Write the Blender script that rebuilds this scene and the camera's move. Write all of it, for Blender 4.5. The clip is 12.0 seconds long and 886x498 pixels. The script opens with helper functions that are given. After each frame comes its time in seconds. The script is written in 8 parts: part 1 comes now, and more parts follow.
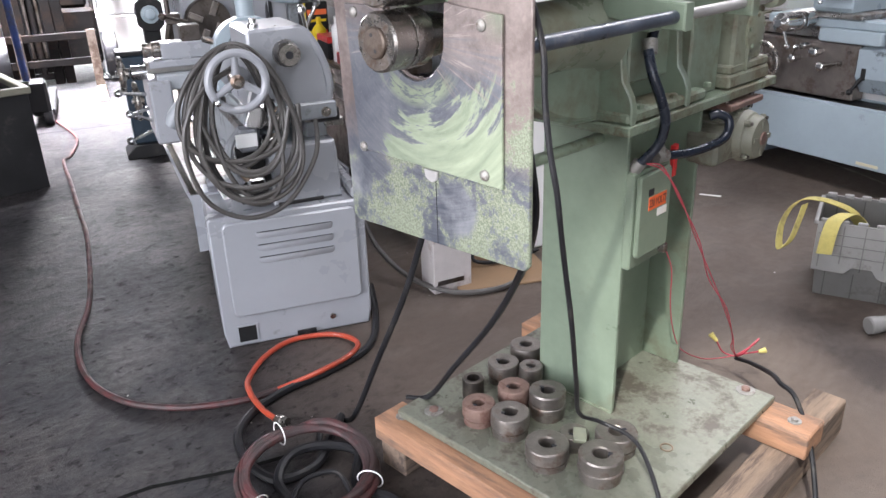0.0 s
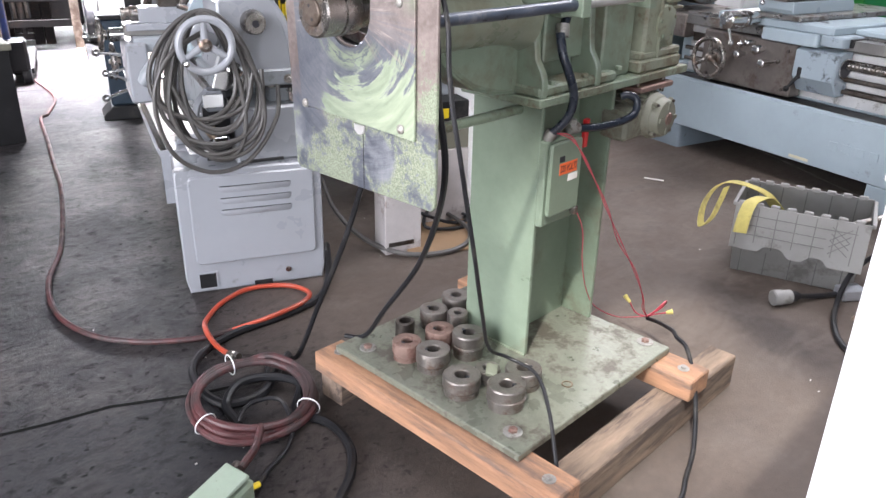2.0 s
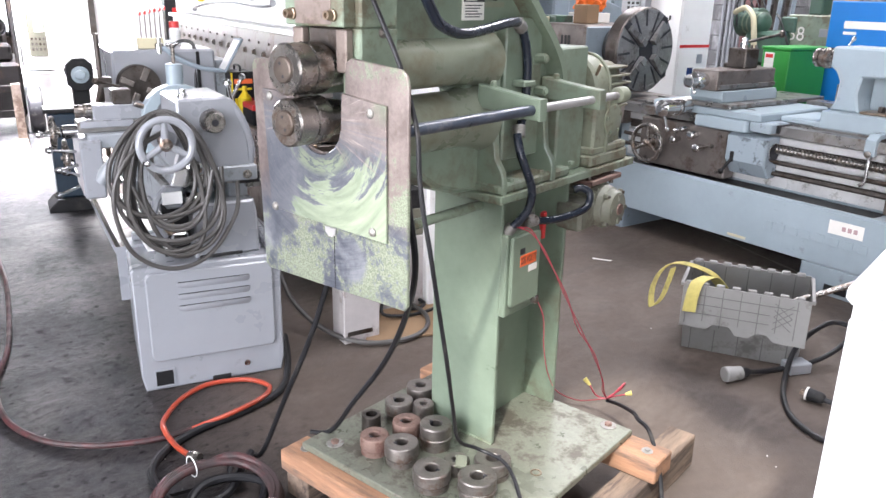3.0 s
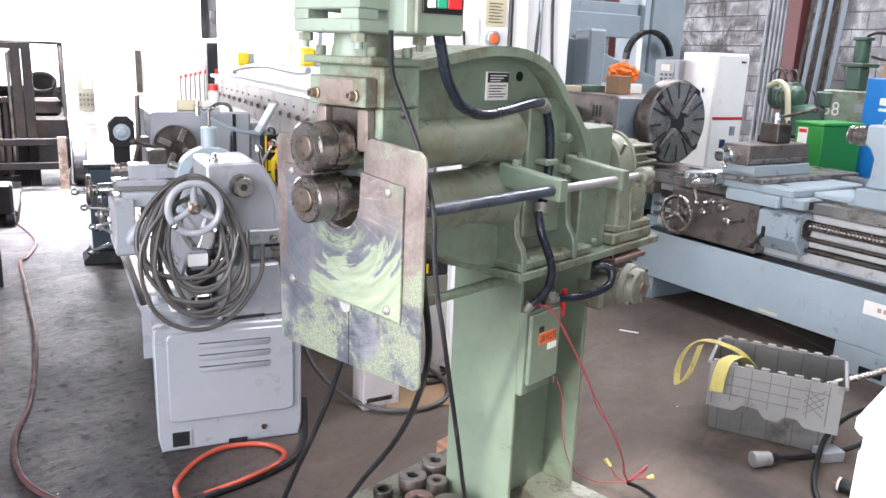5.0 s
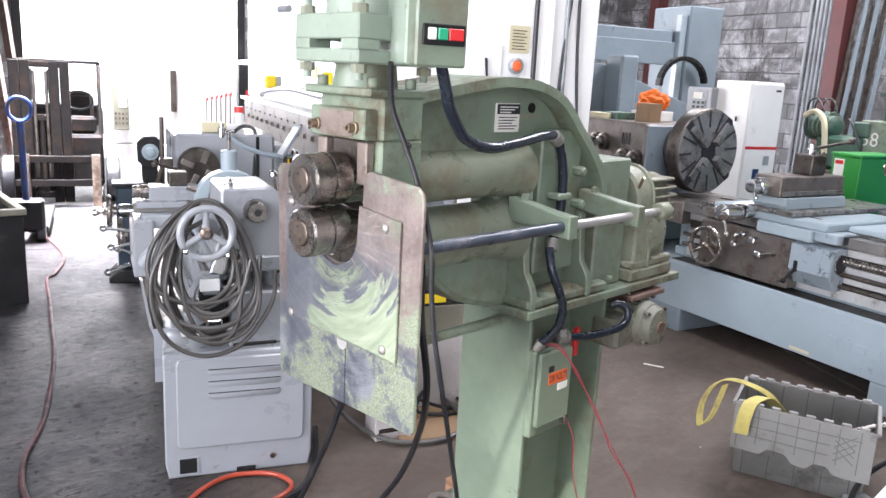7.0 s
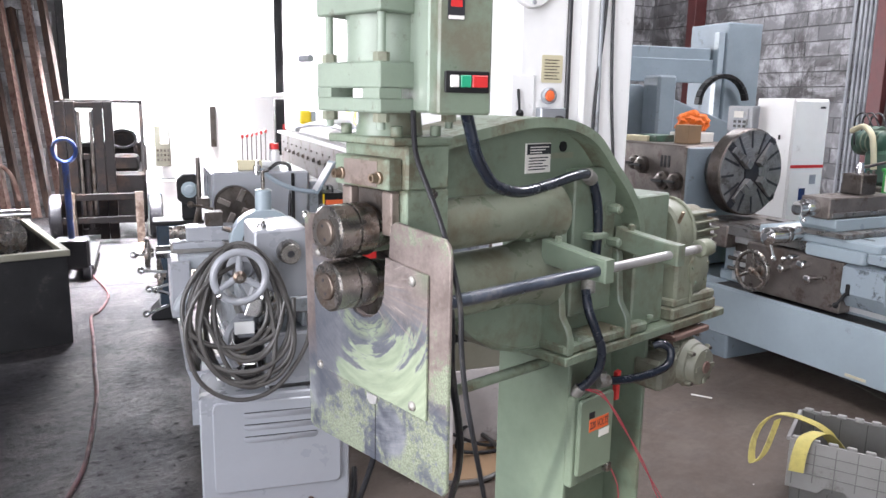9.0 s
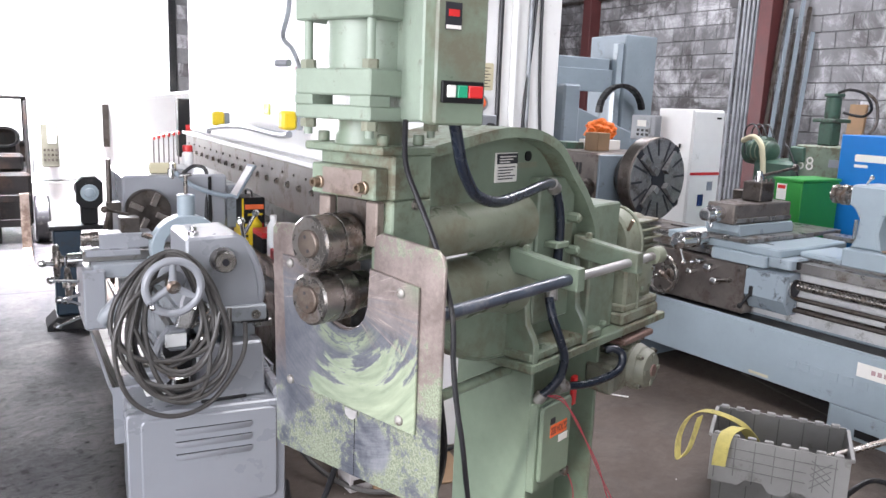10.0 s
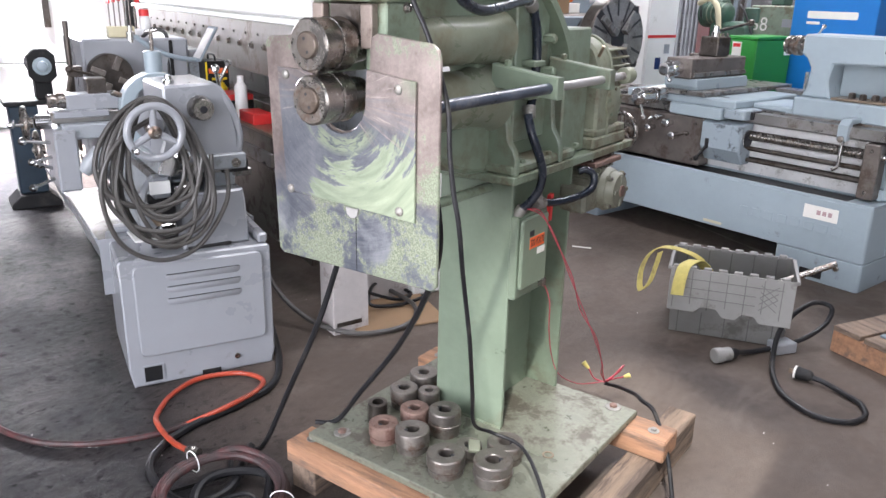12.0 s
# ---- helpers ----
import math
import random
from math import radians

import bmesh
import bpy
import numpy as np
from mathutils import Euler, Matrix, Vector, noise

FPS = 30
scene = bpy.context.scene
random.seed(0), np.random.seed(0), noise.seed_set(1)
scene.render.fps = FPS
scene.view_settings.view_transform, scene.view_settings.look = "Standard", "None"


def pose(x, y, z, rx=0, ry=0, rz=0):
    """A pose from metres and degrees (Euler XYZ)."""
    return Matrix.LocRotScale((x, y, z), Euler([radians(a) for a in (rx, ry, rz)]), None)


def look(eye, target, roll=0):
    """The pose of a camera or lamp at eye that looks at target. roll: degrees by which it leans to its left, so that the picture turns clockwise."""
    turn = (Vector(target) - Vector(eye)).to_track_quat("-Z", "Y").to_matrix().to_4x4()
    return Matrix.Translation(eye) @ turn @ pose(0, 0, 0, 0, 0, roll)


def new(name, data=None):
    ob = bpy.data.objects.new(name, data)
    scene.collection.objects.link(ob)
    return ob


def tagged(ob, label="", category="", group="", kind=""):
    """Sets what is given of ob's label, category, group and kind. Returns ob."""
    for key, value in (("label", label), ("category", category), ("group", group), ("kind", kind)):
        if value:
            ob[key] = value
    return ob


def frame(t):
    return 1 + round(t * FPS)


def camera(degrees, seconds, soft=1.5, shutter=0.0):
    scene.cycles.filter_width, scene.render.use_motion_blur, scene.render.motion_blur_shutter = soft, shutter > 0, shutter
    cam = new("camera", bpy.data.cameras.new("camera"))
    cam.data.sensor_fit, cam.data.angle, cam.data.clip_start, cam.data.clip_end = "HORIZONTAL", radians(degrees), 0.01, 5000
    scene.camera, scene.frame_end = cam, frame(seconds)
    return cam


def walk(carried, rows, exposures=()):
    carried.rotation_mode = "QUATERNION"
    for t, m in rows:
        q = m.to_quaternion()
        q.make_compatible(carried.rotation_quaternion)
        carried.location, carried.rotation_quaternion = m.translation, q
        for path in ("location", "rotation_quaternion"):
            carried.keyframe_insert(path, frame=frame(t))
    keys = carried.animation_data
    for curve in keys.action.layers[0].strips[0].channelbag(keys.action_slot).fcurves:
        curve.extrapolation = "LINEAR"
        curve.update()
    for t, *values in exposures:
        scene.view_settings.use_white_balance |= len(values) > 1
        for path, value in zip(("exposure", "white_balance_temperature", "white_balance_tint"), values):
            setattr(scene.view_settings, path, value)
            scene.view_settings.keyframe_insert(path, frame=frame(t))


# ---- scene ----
cam = camera(59.8, 12.0)
PATH = [
    (0, (-1.159, -0.686, 1.377), (0.13, 0.63, 0.598), -2.0),
    (0.5, (-1.248, -0.752, 1.358), (0.107, 0.451, 0.512), 0.7),
    (1, (-1.252, -0.809, 1.366), (0.134, 0.346, 0.502), 0.4),
    (1.5, (-1.24, -0.908, 1.369), (0.118, 0.281, 0.508), 1.6),
    (2, (-1.259, -0.954, 1.396), (0.058, 0.311, 0.58), 1.3),
    (2.5, (-1.291, -0.939, 1.421), (0.09, 0.314, 0.698), 0.3),
    (3, (-1.315, -0.932, 1.452), (0.148, 0.28, 0.825), 1.2),
    (3.2, (-1.317, -0.931, 1.463), (0.159, 0.276, 0.859), 1.8),
    (4.8, (-1.271, -0.939, 1.494), (0.169, 0.361, 1.008), 2.3),
    (5, (-1.276, -0.941, 1.494), (0.16, 0.362, 1.008), 2.4),
    (5.5, (-1.276, -0.938, 1.501), (0.157, 0.373, 1.026), 1.9),
    (6, (-1.259, -0.933, 1.501), (0.171, 0.376, 1.009), 1.9),
    (6.5, (-1.226, -0.93, 1.513), (0.197, 0.391, 1.035), 2.2),
    (7, (-1.184, -0.941, 1.515), (0.201, 0.434, 1.078), 3.1),
    (7.5, (-1.115, -0.95, 1.536), (0.188, 0.5, 1.09), 2.1),
    (7.7, (-1.1, -0.952, 1.548), (0.164, 0.539, 1.124), 0.6),
    (9.3, (-1.145, -0.876, 1.564), (0.202, 0.555, 1.19), 1.7),
    (9.5, (-1.164, -0.831, 1.575), (0.223, 0.56, 1.198), 2.6),
    (10, (-1.233, -0.773, 1.565), (0.276, 0.486, 1.195), 2.3),
    (10.5, (-1.263, -0.759, 1.535), (0.344, 0.354, 1.115), 2.2),
    (11, (-1.292, -0.794, 1.495), (0.342, 0.24, 0.983), 1.8),
    (11.5, (-1.36, -0.868, 1.451), (0.204, 0.243, 0.886), 2.5),
    (12, (-1.396, -0.811, 1.409), (0.136, 0.308, 0.775), 1.3),
]
walk(cam, [(t, look(eye, target, roll)) for t, eye, target, roll in PATH],
     [(0.0, 0.60), (0.5, 0.66), (1.0, 0.78), (2.0, 0.86), (3.0, 0.98), (5.0, 0.96), (5.5, 0.94), (7.5, 0.84), (9.5, 0.64), (10.5, 0.63), (11.0, 0.60), (11.5, 0.60), (12.0, 0.70)])

# ---- light ----
GRID = -20.7   # the building's grid, degrees about z


def gh(g, h, z=0.0, a=0.0):
    """A pose on the building's grid: g across, h along, turned by a."""
    c, s = math.cos(radians(GRID)), math.sin(radians(GRID))
    return pose(g * c - h * s, g * s + h * c, z, 0, 0, GRID + a)


world = bpy.data.worlds.new("world")
scene.world = world
world.use_nodes = True
wn = world.node_tree.nodes
sky = wn.new("ShaderNodeTexSky")
sky.sky_type, sky.sun_disc = "NISHITA", False
sky.sun_elevation, sky.sun_rotation = radians(53), radians(245)
world.node_tree.links.new(sky.outputs[0], wn["Background"].inputs[0])
wn["Background"].inputs[1].default_value = 0.12


def area_lamp(name, m, sx, sy, watts, colour=(1, 1, 1)):
    data = bpy.data.lights.new(name, "AREA")
    data.shape, data.size, data.size_y, data.energy, data.color = "RECTANGLE", sx, sy, watts, colour
    ob = new(name, data)
    ob.matrix_world = m
    return ob


# the sun, through an unseen roof opening added to shape its patch
sun = bpy.data.lights.new("sun", "SUN")
sun.energy, sun.angle, sun.color = 3.2, radians(1.8), (1.0, 0.98, 0.95)
sun_ob = new("sun", sun)
sun_ob.rotation_euler = Vector((0.55, 0.25, -0.80)).to_track_quat("-Z", "Y").to_euler()

# daylight in the far and side doors; near and roof lamps are added fill
area_lamp("daylight_far_door", gh(-0.2, 10.3, 1.55) @ pose(0, 0, 0, -90, 0, 0), 2.9, 2.7, 600, (0.93, 0.925, 1.0))
area_lamp("daylight_side_door", gh(-4.8, -1.4, 2.1) @ pose(0, 0, 0, 0, -90, 0), 4.0, 4.6, 370, (0.94, 0.925, 1.0))
# added fill from behind the viewer, for the machine's near faces
area_lamp("daylight_near_door", gh(-2.3, -5.8, 2.2) @ pose(0, 0, 0, 90, 0, 0), 4.4, 4.0, 145, (0.94, 0.925, 1.0))
# unseen fill lamps under the roof, one for each area to brighten
for gi, hi, w, cone_deg in ((1.2, 1.0, 60, 180), (0.7, -1.0, 55, 140), (-1.2, 6.7, 800, 46), (5.2, 2.6, 230, 180), (5.2, 6.6, 140, 180)):
    rl = area_lamp("daylight_roof_light", gh(gi, hi, 5.3), 1.1, 2.6, w, (0.94, 0.925, 1.0))
    rl.data.spread = radians(cone_deg)   # a narrow spread keeps the added far lamp off the near floor

# ---- helpers for meshes ----
ORIGIN = {}


def thing(name, m, label, category, group="", kind=""):
    """An empty at the base of a thing; its parts are written in world metres."""
    ob = new(name)
    ob.empty_display_size = 0.05
    ob.matrix_world = m
    ORIGIN[ob] = m.copy()
    tagged(ob, label, category, group, kind)
    return ob


def part(name, bm, material, parent=None, label="", local=False, sharp=35):
    """Links a bmesh as one mesh object under a thing or a part."""
    if parent is not None and not local and parent in ORIGIN:
        bmesh.ops.transform(bm, matrix=ORIGIN[parent].inverted(), verts=bm.verts)
    bmesh.ops.recalc_face_normals(bm, faces=bm.faces)
    me = bpy.data.meshes.new(name)
    bm.to_mesh(me)
    bm.free()
    for p in me.polygons:
        p.use_smooth = True
    me.set_sharp_from_angle(angle=radians(sharp))
    if isinstance(material, (list, tuple)):
        for mt in material:
            me.materials.append(mt)
    else:
        me.materials.append(material)
    ob = new(name, me)
    if parent is not None:
        ob.parent = parent
        if parent in ORIGIN and not local:
            ORIGIN[ob] = ORIGIN[parent]
    if label:
        ob["label"] = label
    return ob


def solid(name, bm, material, label="", category="", group="", kind=""):
    """A thing or a piece of the setting that is one single mesh."""
    return tagged(part(name, bm, material), label, category, group, kind)


def B():
    return bmesh.new()


def box(bm, x0, x1, y0, y1, z0, z1, bev=0.003, m=None, seg=1):
    c = Matrix.LocRotScale(((x0 + x1) / 2, (y0 + y1) / 2, (z0 + z1) / 2), None, (abs(x1 - x0), abs(y1 - y0), abs(z1 - z0)))
    r = bmesh.ops.create_cube(bm, size=1.0, matrix=c)
    vs = r["verts"]
    if bev:
        es = list({e for v in vs for e in v.link_edges})
        q = bmesh.ops.bevel(bm, geom=es, offset=bev, segments=seg, affect="EDGES", profile=0.6)
        vs = list({v for f in q["faces"] for v in f.verts} | {v for v in vs if v.is_valid})
    if m is not None:
        bmesh.ops.transform(bm, matrix=m, verts=vs)
    return bm


def cyl(bm, p0, p1, r, r2=None, seg=24, bev=0.0):
    p0, p1 = Vector(p0), Vector(p1)
    d = p1 - p0
    m = Matrix.Translation((p0 + p1) / 2) @ d.to_track_quat("Z", "Y").to_matrix().to_4x4()
    q = bmesh.ops.create_cone(bm, cap_ends=True, segments=seg, radius1=r, radius2=r if r2 is None else r2, depth=d.length, matrix=m)
    if bev:
        es = [e for e in {e for v in q["verts"] for e in v.link_edges} if any(len(f.verts) > 4 for f in e.link_faces)]
        bmesh.ops.bevel(bm, geom=es, offset=bev, segments=2, affect="EDGES", profile=0.5)
    return bm


def prism(bm, pts, axis, a0, a1, bev=0.0, m=None):
    """A polygon pushed along an axis: axis x takes (y, z) points, y takes (x, z), z takes (x, y)."""
    put = {"x": lambda p, a: (a, p[0], p[1]), "y": lambda p, a: (p[0], a, p[1]), "z": lambda p, a: (p[0], p[1], a)}[axis]
    va = [bm.verts.new(put(p, a0)) for p in pts]
    vb = [bm.verts.new(put(p, a1)) for p in pts]
    n = len(pts)
    fs = [bm.faces.new(va), bm.faces.new(vb[::-1])]
    for i in range(n):
        fs.append(bm.faces.new((va[i], va[(i + 1) % n], vb[(i + 1) % n], vb[i])))
    vs = va + vb
    if bev:
        bmesh.ops.recalc_face_normals(bm, faces=fs)
        es = list(set(fs[0].edges) | set(fs[1].edges))
        q = bmesh.ops.bevel(bm, geom=es, offset=bev, segments=1, affect="EDGES")
        vs = list({v for f in q["faces"] for v in f.verts} | {v for v in vs if v.is_valid})
    if m is not None:
        bmesh.ops.transform(bm, matrix=m, verts=vs)
    return bm


def rev(bm, prof, at, axis, seg=32, close=True):
    """A profile of (distance along the axis, radius) turned round the axis."""
    m = Matrix.Translation(at) @ Vector(axis).to_track_quat("Z", "Y").to_matrix().to_4x4()
    rings = []
    for d, r in prof:
        rings.append([bm.verts.new(m @ Vector((r * math.cos(2 * math.pi * i / seg), r * math.sin(2 * math.pi * i / seg), d))) for i in range(seg)])
    for a, b in zip(rings, rings[1:]):
        for i in range(seg):
            bm.faces.new((a[i], a[(i + 1) % seg], b[(i + 1) % seg], b[i]))
    if close:
        bm.faces.new(rings[0][::-1])
        bm.faces.new(rings[-1])
    else:
        a, b = rings[-1], rings[0]
        for i in range(seg):
            bm.faces.new((a[i], a[(i + 1) % seg], b[(i + 1) % seg], b[i]))
    return bm


def curve(pts, n=8, closed=False):
    """Catmull-Rom through the points."""
    P = [Vector(p) for p in pts]
    k = len(P)
    out = []
    for i in range(k if closed else k - 1):
        if closed:
            a, b, c, d = P[i - 1], P[i], P[(i + 1) % k], P[(i + 2) % k]
        else:
            a, b, c, d = P[max(i - 1, 0)], P[i], P[i + 1], P[min(i + 2, k - 1)]
        for j in range(n):
            t = j / n
            out.append(0.5 * ((2 * b) + (c - a) * t + (2 * a - 5 * b + 4 * c - d) * t * t + (3 * b - a - 3 * c + d) * t ** 3))
    if not closed:
        out.append(P[-1])
    return out


def tube(bm, pts, r, seg=8, n=8, closed=False, smooth=True):
    """A round cable swept along the points."""
    P = curve(pts, n, closed) if smooth else [Vector(p) for p in pts]
    k = len(P)
    up = Vector((0.13, 0.21, 0.97))
    rings = []
    side = None
    for i, p in enumerate(P):
        t = (P[(i + 1) % k] - P[i - 1]) if closed else (P[min(i + 1, k - 1)] - P[max(i - 1, 0)])
        t.normalize()
        side = (up if side is None else side) - t * (up if side is None else side).dot(t)
        if side.length < 1e-5:
            side = t.orthogonal()
        side.normalize()
        o = t.cross(side)
        rings.append([bm.verts.new(p + r * (math.cos(2 * math.pi * j / seg) * side + math.sin(2 * math.pi * j / seg) * o)) for j in range(seg)])
    for a, b in (list(zip(rings, rings[1:])) + ([(rings[-1], rings[0])] if closed else [])):
        for j in range(seg):
            bm.faces.new((a[j], a[(j + 1) % seg], b[(j + 1) % seg], b[j]))
    if not closed:
        bm.faces.new(rings[0][::-1])
        bm.faces.new(rings[-1])
    return bm


def hexbolt(bm, at, axis, r, h=None, washer=0.0):
    a = Vector(axis).normalized()
    at = Vector(at)
    h = h or r * 0.9
    if washer:
        cyl(bm, at, at + a * r * 0.25, washer, seg=20)
        at = at + a * r * 0.25
    cyl(bm, at, at + a * h, r, seg=6)
    cyl(bm, at + a * h, at + a * h * 1.15, r * 0.75, r * 0.6, seg=12)
    return bm


def rounded(x0, x1, y0, y1, r, seg=5):
    """A rounded rectangle's outline."""
    out = []
    for cx, cy, a in ((x1 - r, y1 - r, 0), (x0 + r, y1 - r, 90), (x0 + r, y0 + r, 180), (x1 - r, y0 + r, 270)):
        for i in range(seg + 1):
            t = radians(a + 90 * i / seg)
            out.append((cx + r * math.cos(t), cy + r * math.sin(t)))
    return out


# ---- materials ----
def mat(name, colour, rough=0.5, metal=0.0, vary=0.12, scale=6.0, dirt=None, dirt_amount=0.0, dirt_scale=3.0, bump=0.02, bump_scale=60.0, spec=0.5, coat=0.0, stretch=(1, 1, 1)):
    """A painted, metal or plain surface: two scales of colour change, stains of a second colour, uneven gloss and fine relief."""
    m = bpy.data.materials.new(name)
    m.use_nodes = True
    nt, nd = m.node_tree, m.node_tree.nodes
    b = nd["Principled BSDF"]
    tc = nd.new("ShaderNodeTexCoord")
    mp = nd.new("ShaderNodeMapping")
    mp.inputs["Scale"].default_value = stretch
    nt.links.new(tc.outputs["Object"], mp.inputs[0])

    def noi(s, d=5, r=0.6):
        n = nd.new("ShaderNodeTexNoise")
        n.inputs["Scale"].default_value, n.inputs["Detail"].default_value, n.inputs["Roughness"].default_value = s, d, r
        nt.links.new(mp.outputs[0], n.inputs["Vector"])
        return n

    def mix(kind, fac, a, c):
        x = nd.new("ShaderNodeMix")
        x.data_type, x.blend_type = "RGBA", kind
        for sock, v in ((x.inputs[0], fac), (x.inputs[6], a), (x.inputs[7], c)):
            if hasattr(v, "links"):
                nt.links.new(v, sock)
            else:
                sock.default_value = v
        return x.outputs[2]

    def ramp(src, lo, hi, a=0.0, c=1.0):
        r = nd.new("ShaderNodeMapRange")
        for i, v in ((1, lo), (2, hi), (3, a), (4, c)):
            r.inputs[i].default_value = v
        nt.links.new(src, r.inputs[0])
        return r.outputs[0]

    big, fine = noi(scale), noi(scale * 7, 4, 0.7)
    dark = tuple(c * (1 - vary * 1.6) for c in colour) + (1,)
    light = tuple(min(1, c * (1 + vary)) for c in colour) + (1,)
    col = mix("MIX", ramp(big.outputs[0], 0.3, 0.7), dark, light)
    col = mix("MULTIPLY", ramp(fine.outputs[0], 0.35, 0.75, 0.0, vary * 1.5), col, (0.5, 0.48, 0.45, 1))
    rg = ramp(big.outputs[0], 0.3, 0.7, max(0.04, rough * 0.8), min(1, rough * 1.2))
    if dirt is not None:
        dn, df = noi(dirt_scale, 9, 0.68), noi(dirt_scale * 9, 6, 0.7)
        th = 0.64 - 0.3 * dirt_amount
        add = nd.new("ShaderNodeMath")
        add.operation = "MULTIPLY_ADD"
        add.inputs[1].default_value = 0.25
        nt.links.new(df.outputs[0], add.inputs[0])
        nt.links.new(dn.outputs[0], add.inputs[2])
        mask = ramp(add.outputs[0], th + 0.08, th + 0.2, 0.0, 0.9)
        col = mix("MIX", mask, col, tuple(dirt) + (1,))
        rr = nd.new("ShaderNodeMix")
        nt.links.new(mask, rr.inputs[0])
        nt.links.new(rg, rr.inputs[2])
        rr.inputs[3].default_value = min(1.0, rough + 0.2)
        rg = rr.outputs[0]
    nt.links.new(col, b.inputs["Base Color"])
    nt.links.new(rg, b.inputs["Roughness"])
    b.inputs["Metallic"].default_value = metal
    b.inputs["Specular IOR Level"].default_value = spec
    b.inputs["Coat Weight"].default_value = coat
    if bump:
        bn = noi(bump_scale, 6, 0.65)
        bp = nd.new("ShaderNodeBump")
        bp.inputs["Strength"].default_value, bp.inputs["Distance"].default_value = min(1.0, bump * 10), 0.002
        nt.links.new(bn.outputs[0], bp.inputs["Height"])
        nt.links.new(bp.outputs[0], b.inputs["Normal"])
    return m


def glow(name, colour, strength):
    m = bpy.data.materials.new(name)
    m.use_nodes = True
    b = m.node_tree.nodes["Principled BSDF"]
    b.inputs["Base Color"].default_value = tuple(colour) + (1,)
    b.inputs["Emission Color"].default_value = tuple(colour) + (1,)
    b.inputs["Emission Strength"].default_value = strength
    return m


GREEN = mat("machine_green_paint", (0.188, 0.236, 0.174), 0.34, 0, 0.10, 5, (0.135, 0.125, 0.085), 0.24, 2.6, 0.02, 90)
BARREL = mat("oily_olive_green_paint", (0.205, 0.225, 0.168), 0.28, 0, 0.12, 4, (0.15, 0.13, 0.085), 0.2, 3.0, 0.02, 90)
GREEN_D = mat("worn_green_paint", (0.21, 0.26, 0.19), 0.42, 0, 0.14, 9, (0.13, 0.11, 0.07), 0.34, 7, 0.05, 120)
GREEN_C = mat("chipped_green_paint", (0.26, 0.315, 0.25), 0.42, 0, 0.08, 6, (0.12, 0.10, 0.08), -0.02, 30, 0.03, 90)
PLATE_G = mat("green_base_plate_paint", (0.20, 0.21, 0.165), 0.30, 0.1, 0.26, 9, (0.075, 0.062, 0.048), 0.30, 9, 0.06, 70)
STEEL = mat("machined_steel", (0.33, 0.31, 0.29), 0.26, 0.95, 0.15, 20, (0.16, 0.11, 0.08), 0.3, 12, 0.02, 120)
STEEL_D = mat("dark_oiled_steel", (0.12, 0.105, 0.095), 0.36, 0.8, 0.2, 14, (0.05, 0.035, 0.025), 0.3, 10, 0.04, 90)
BARE = mat("rubbed_bare_steel", (0.30, 0.245, 0.215), 0.42, 0.5, 0.16, 14, (0.15, 0.11, 0.09), 0.25, 12, 0.03, 90)
WASHER = mat("dull_zinc_washer", (0.30, 0.29, 0.27), 0.5, 0.5, 0.15, 30, (0.15, 0.12, 0.1), 0.2, 30)
DIE = mat("die_steel", (0.25, 0.225, 0.205), 0.34, 0.7, 0.2, 16, (0.16, 0.11, 0.085), 0.25, 18, 0.04, 150)
DIE_R = mat("rusted_die_steel", (0.26, 0.17, 0.14), 0.55, 0.4, 0.2, 16, (0.14, 0.07, 0.055), 0.35, 18, 0.06, 150)
CHROME = mat("bright_steel", (0.62, 0.62, 0.62), 0.16, 1.0, 0.08, 20, bump=0.005)
RUBBER = mat("black_rubber", (0.015, 0.015, 0.018), 0.42, 0, 0.2, 12, (0.08, 0.075, 0.07), 0.15, 20)
CABLE = mat("dark_grey_cable", (0.014, 0.014, 0.016), 0.45, 0, 0.2, 10, (0.05, 0.045, 0.04), 0.1, 14, spec=0.3)
CABLE_G = mat("grey_flexible_cable", (0.062, 0.058, 0.055), 0.4, 0, 0.2, 10, (0.06, 0.055, 0.05), 0.3, 14)
CONDUIT = mat("sealed_blue_black_conduit", (0.016, 0.021, 0.032), 0.26, 0, 0.15, 14)
SLEEVE = mat("scuffed_blue_black_sleeve", (0.045, 0.055, 0.075), 0.32, 0, 0.2, 14, (0.12, 0.12, 0.13), 0.15, 12)
HUB = mat("brown_oiled_steel", (0.19, 0.155, 0.13), 0.36, 0.8, 0.2, 14, (0.09, 0.065, 0.05), 0.3, 10, 0.03, 90)
MOTOR_P = mat("grimy_olive_paint", (0.19, 0.192, 0.148), 0.5, 0, 0.16, 8, (0.10, 0.075, 0.05), 0.36, 9, 0.04, 90)
OLD_CARTON = mat("dirty_white_card", (0.48, 0.45, 0.44), 0.8, 0, 0.08, 6, (0.28, 0.24, 0.22), 0.15, 8)
GRIND_P = mat("dark_teal_blue_paint", (0.018, 0.035, 0.055), 0.45, 0, 0.15, 5, (0.03, 0.03, 0.03), 0.2, 6)
NAVY = mat("navy_blue_paint", (0.02, 0.045, 0.16), 0.4, 0, 0.12, 5, (0.05, 0.05, 0.05), 0.2, 6)
RED_HOSE = mat("dull_red_rubber_hose", (0.075, 0.022, 0.023), 0.45, 0, 0.25, 12, (0.035, 0.024, 0.024), 0.45, 9)
ORANGE_HOSE = mat("orange_plastic_hose", (0.38, 0.055, 0.026), 0.35, 0, 0.12, 8, (0.2, 0.05, 0.03), 0.2, 6)
RED_WIRE = mat("red_wire", (0.42, 0.05, 0.075), 0.4, 0, 0.1)
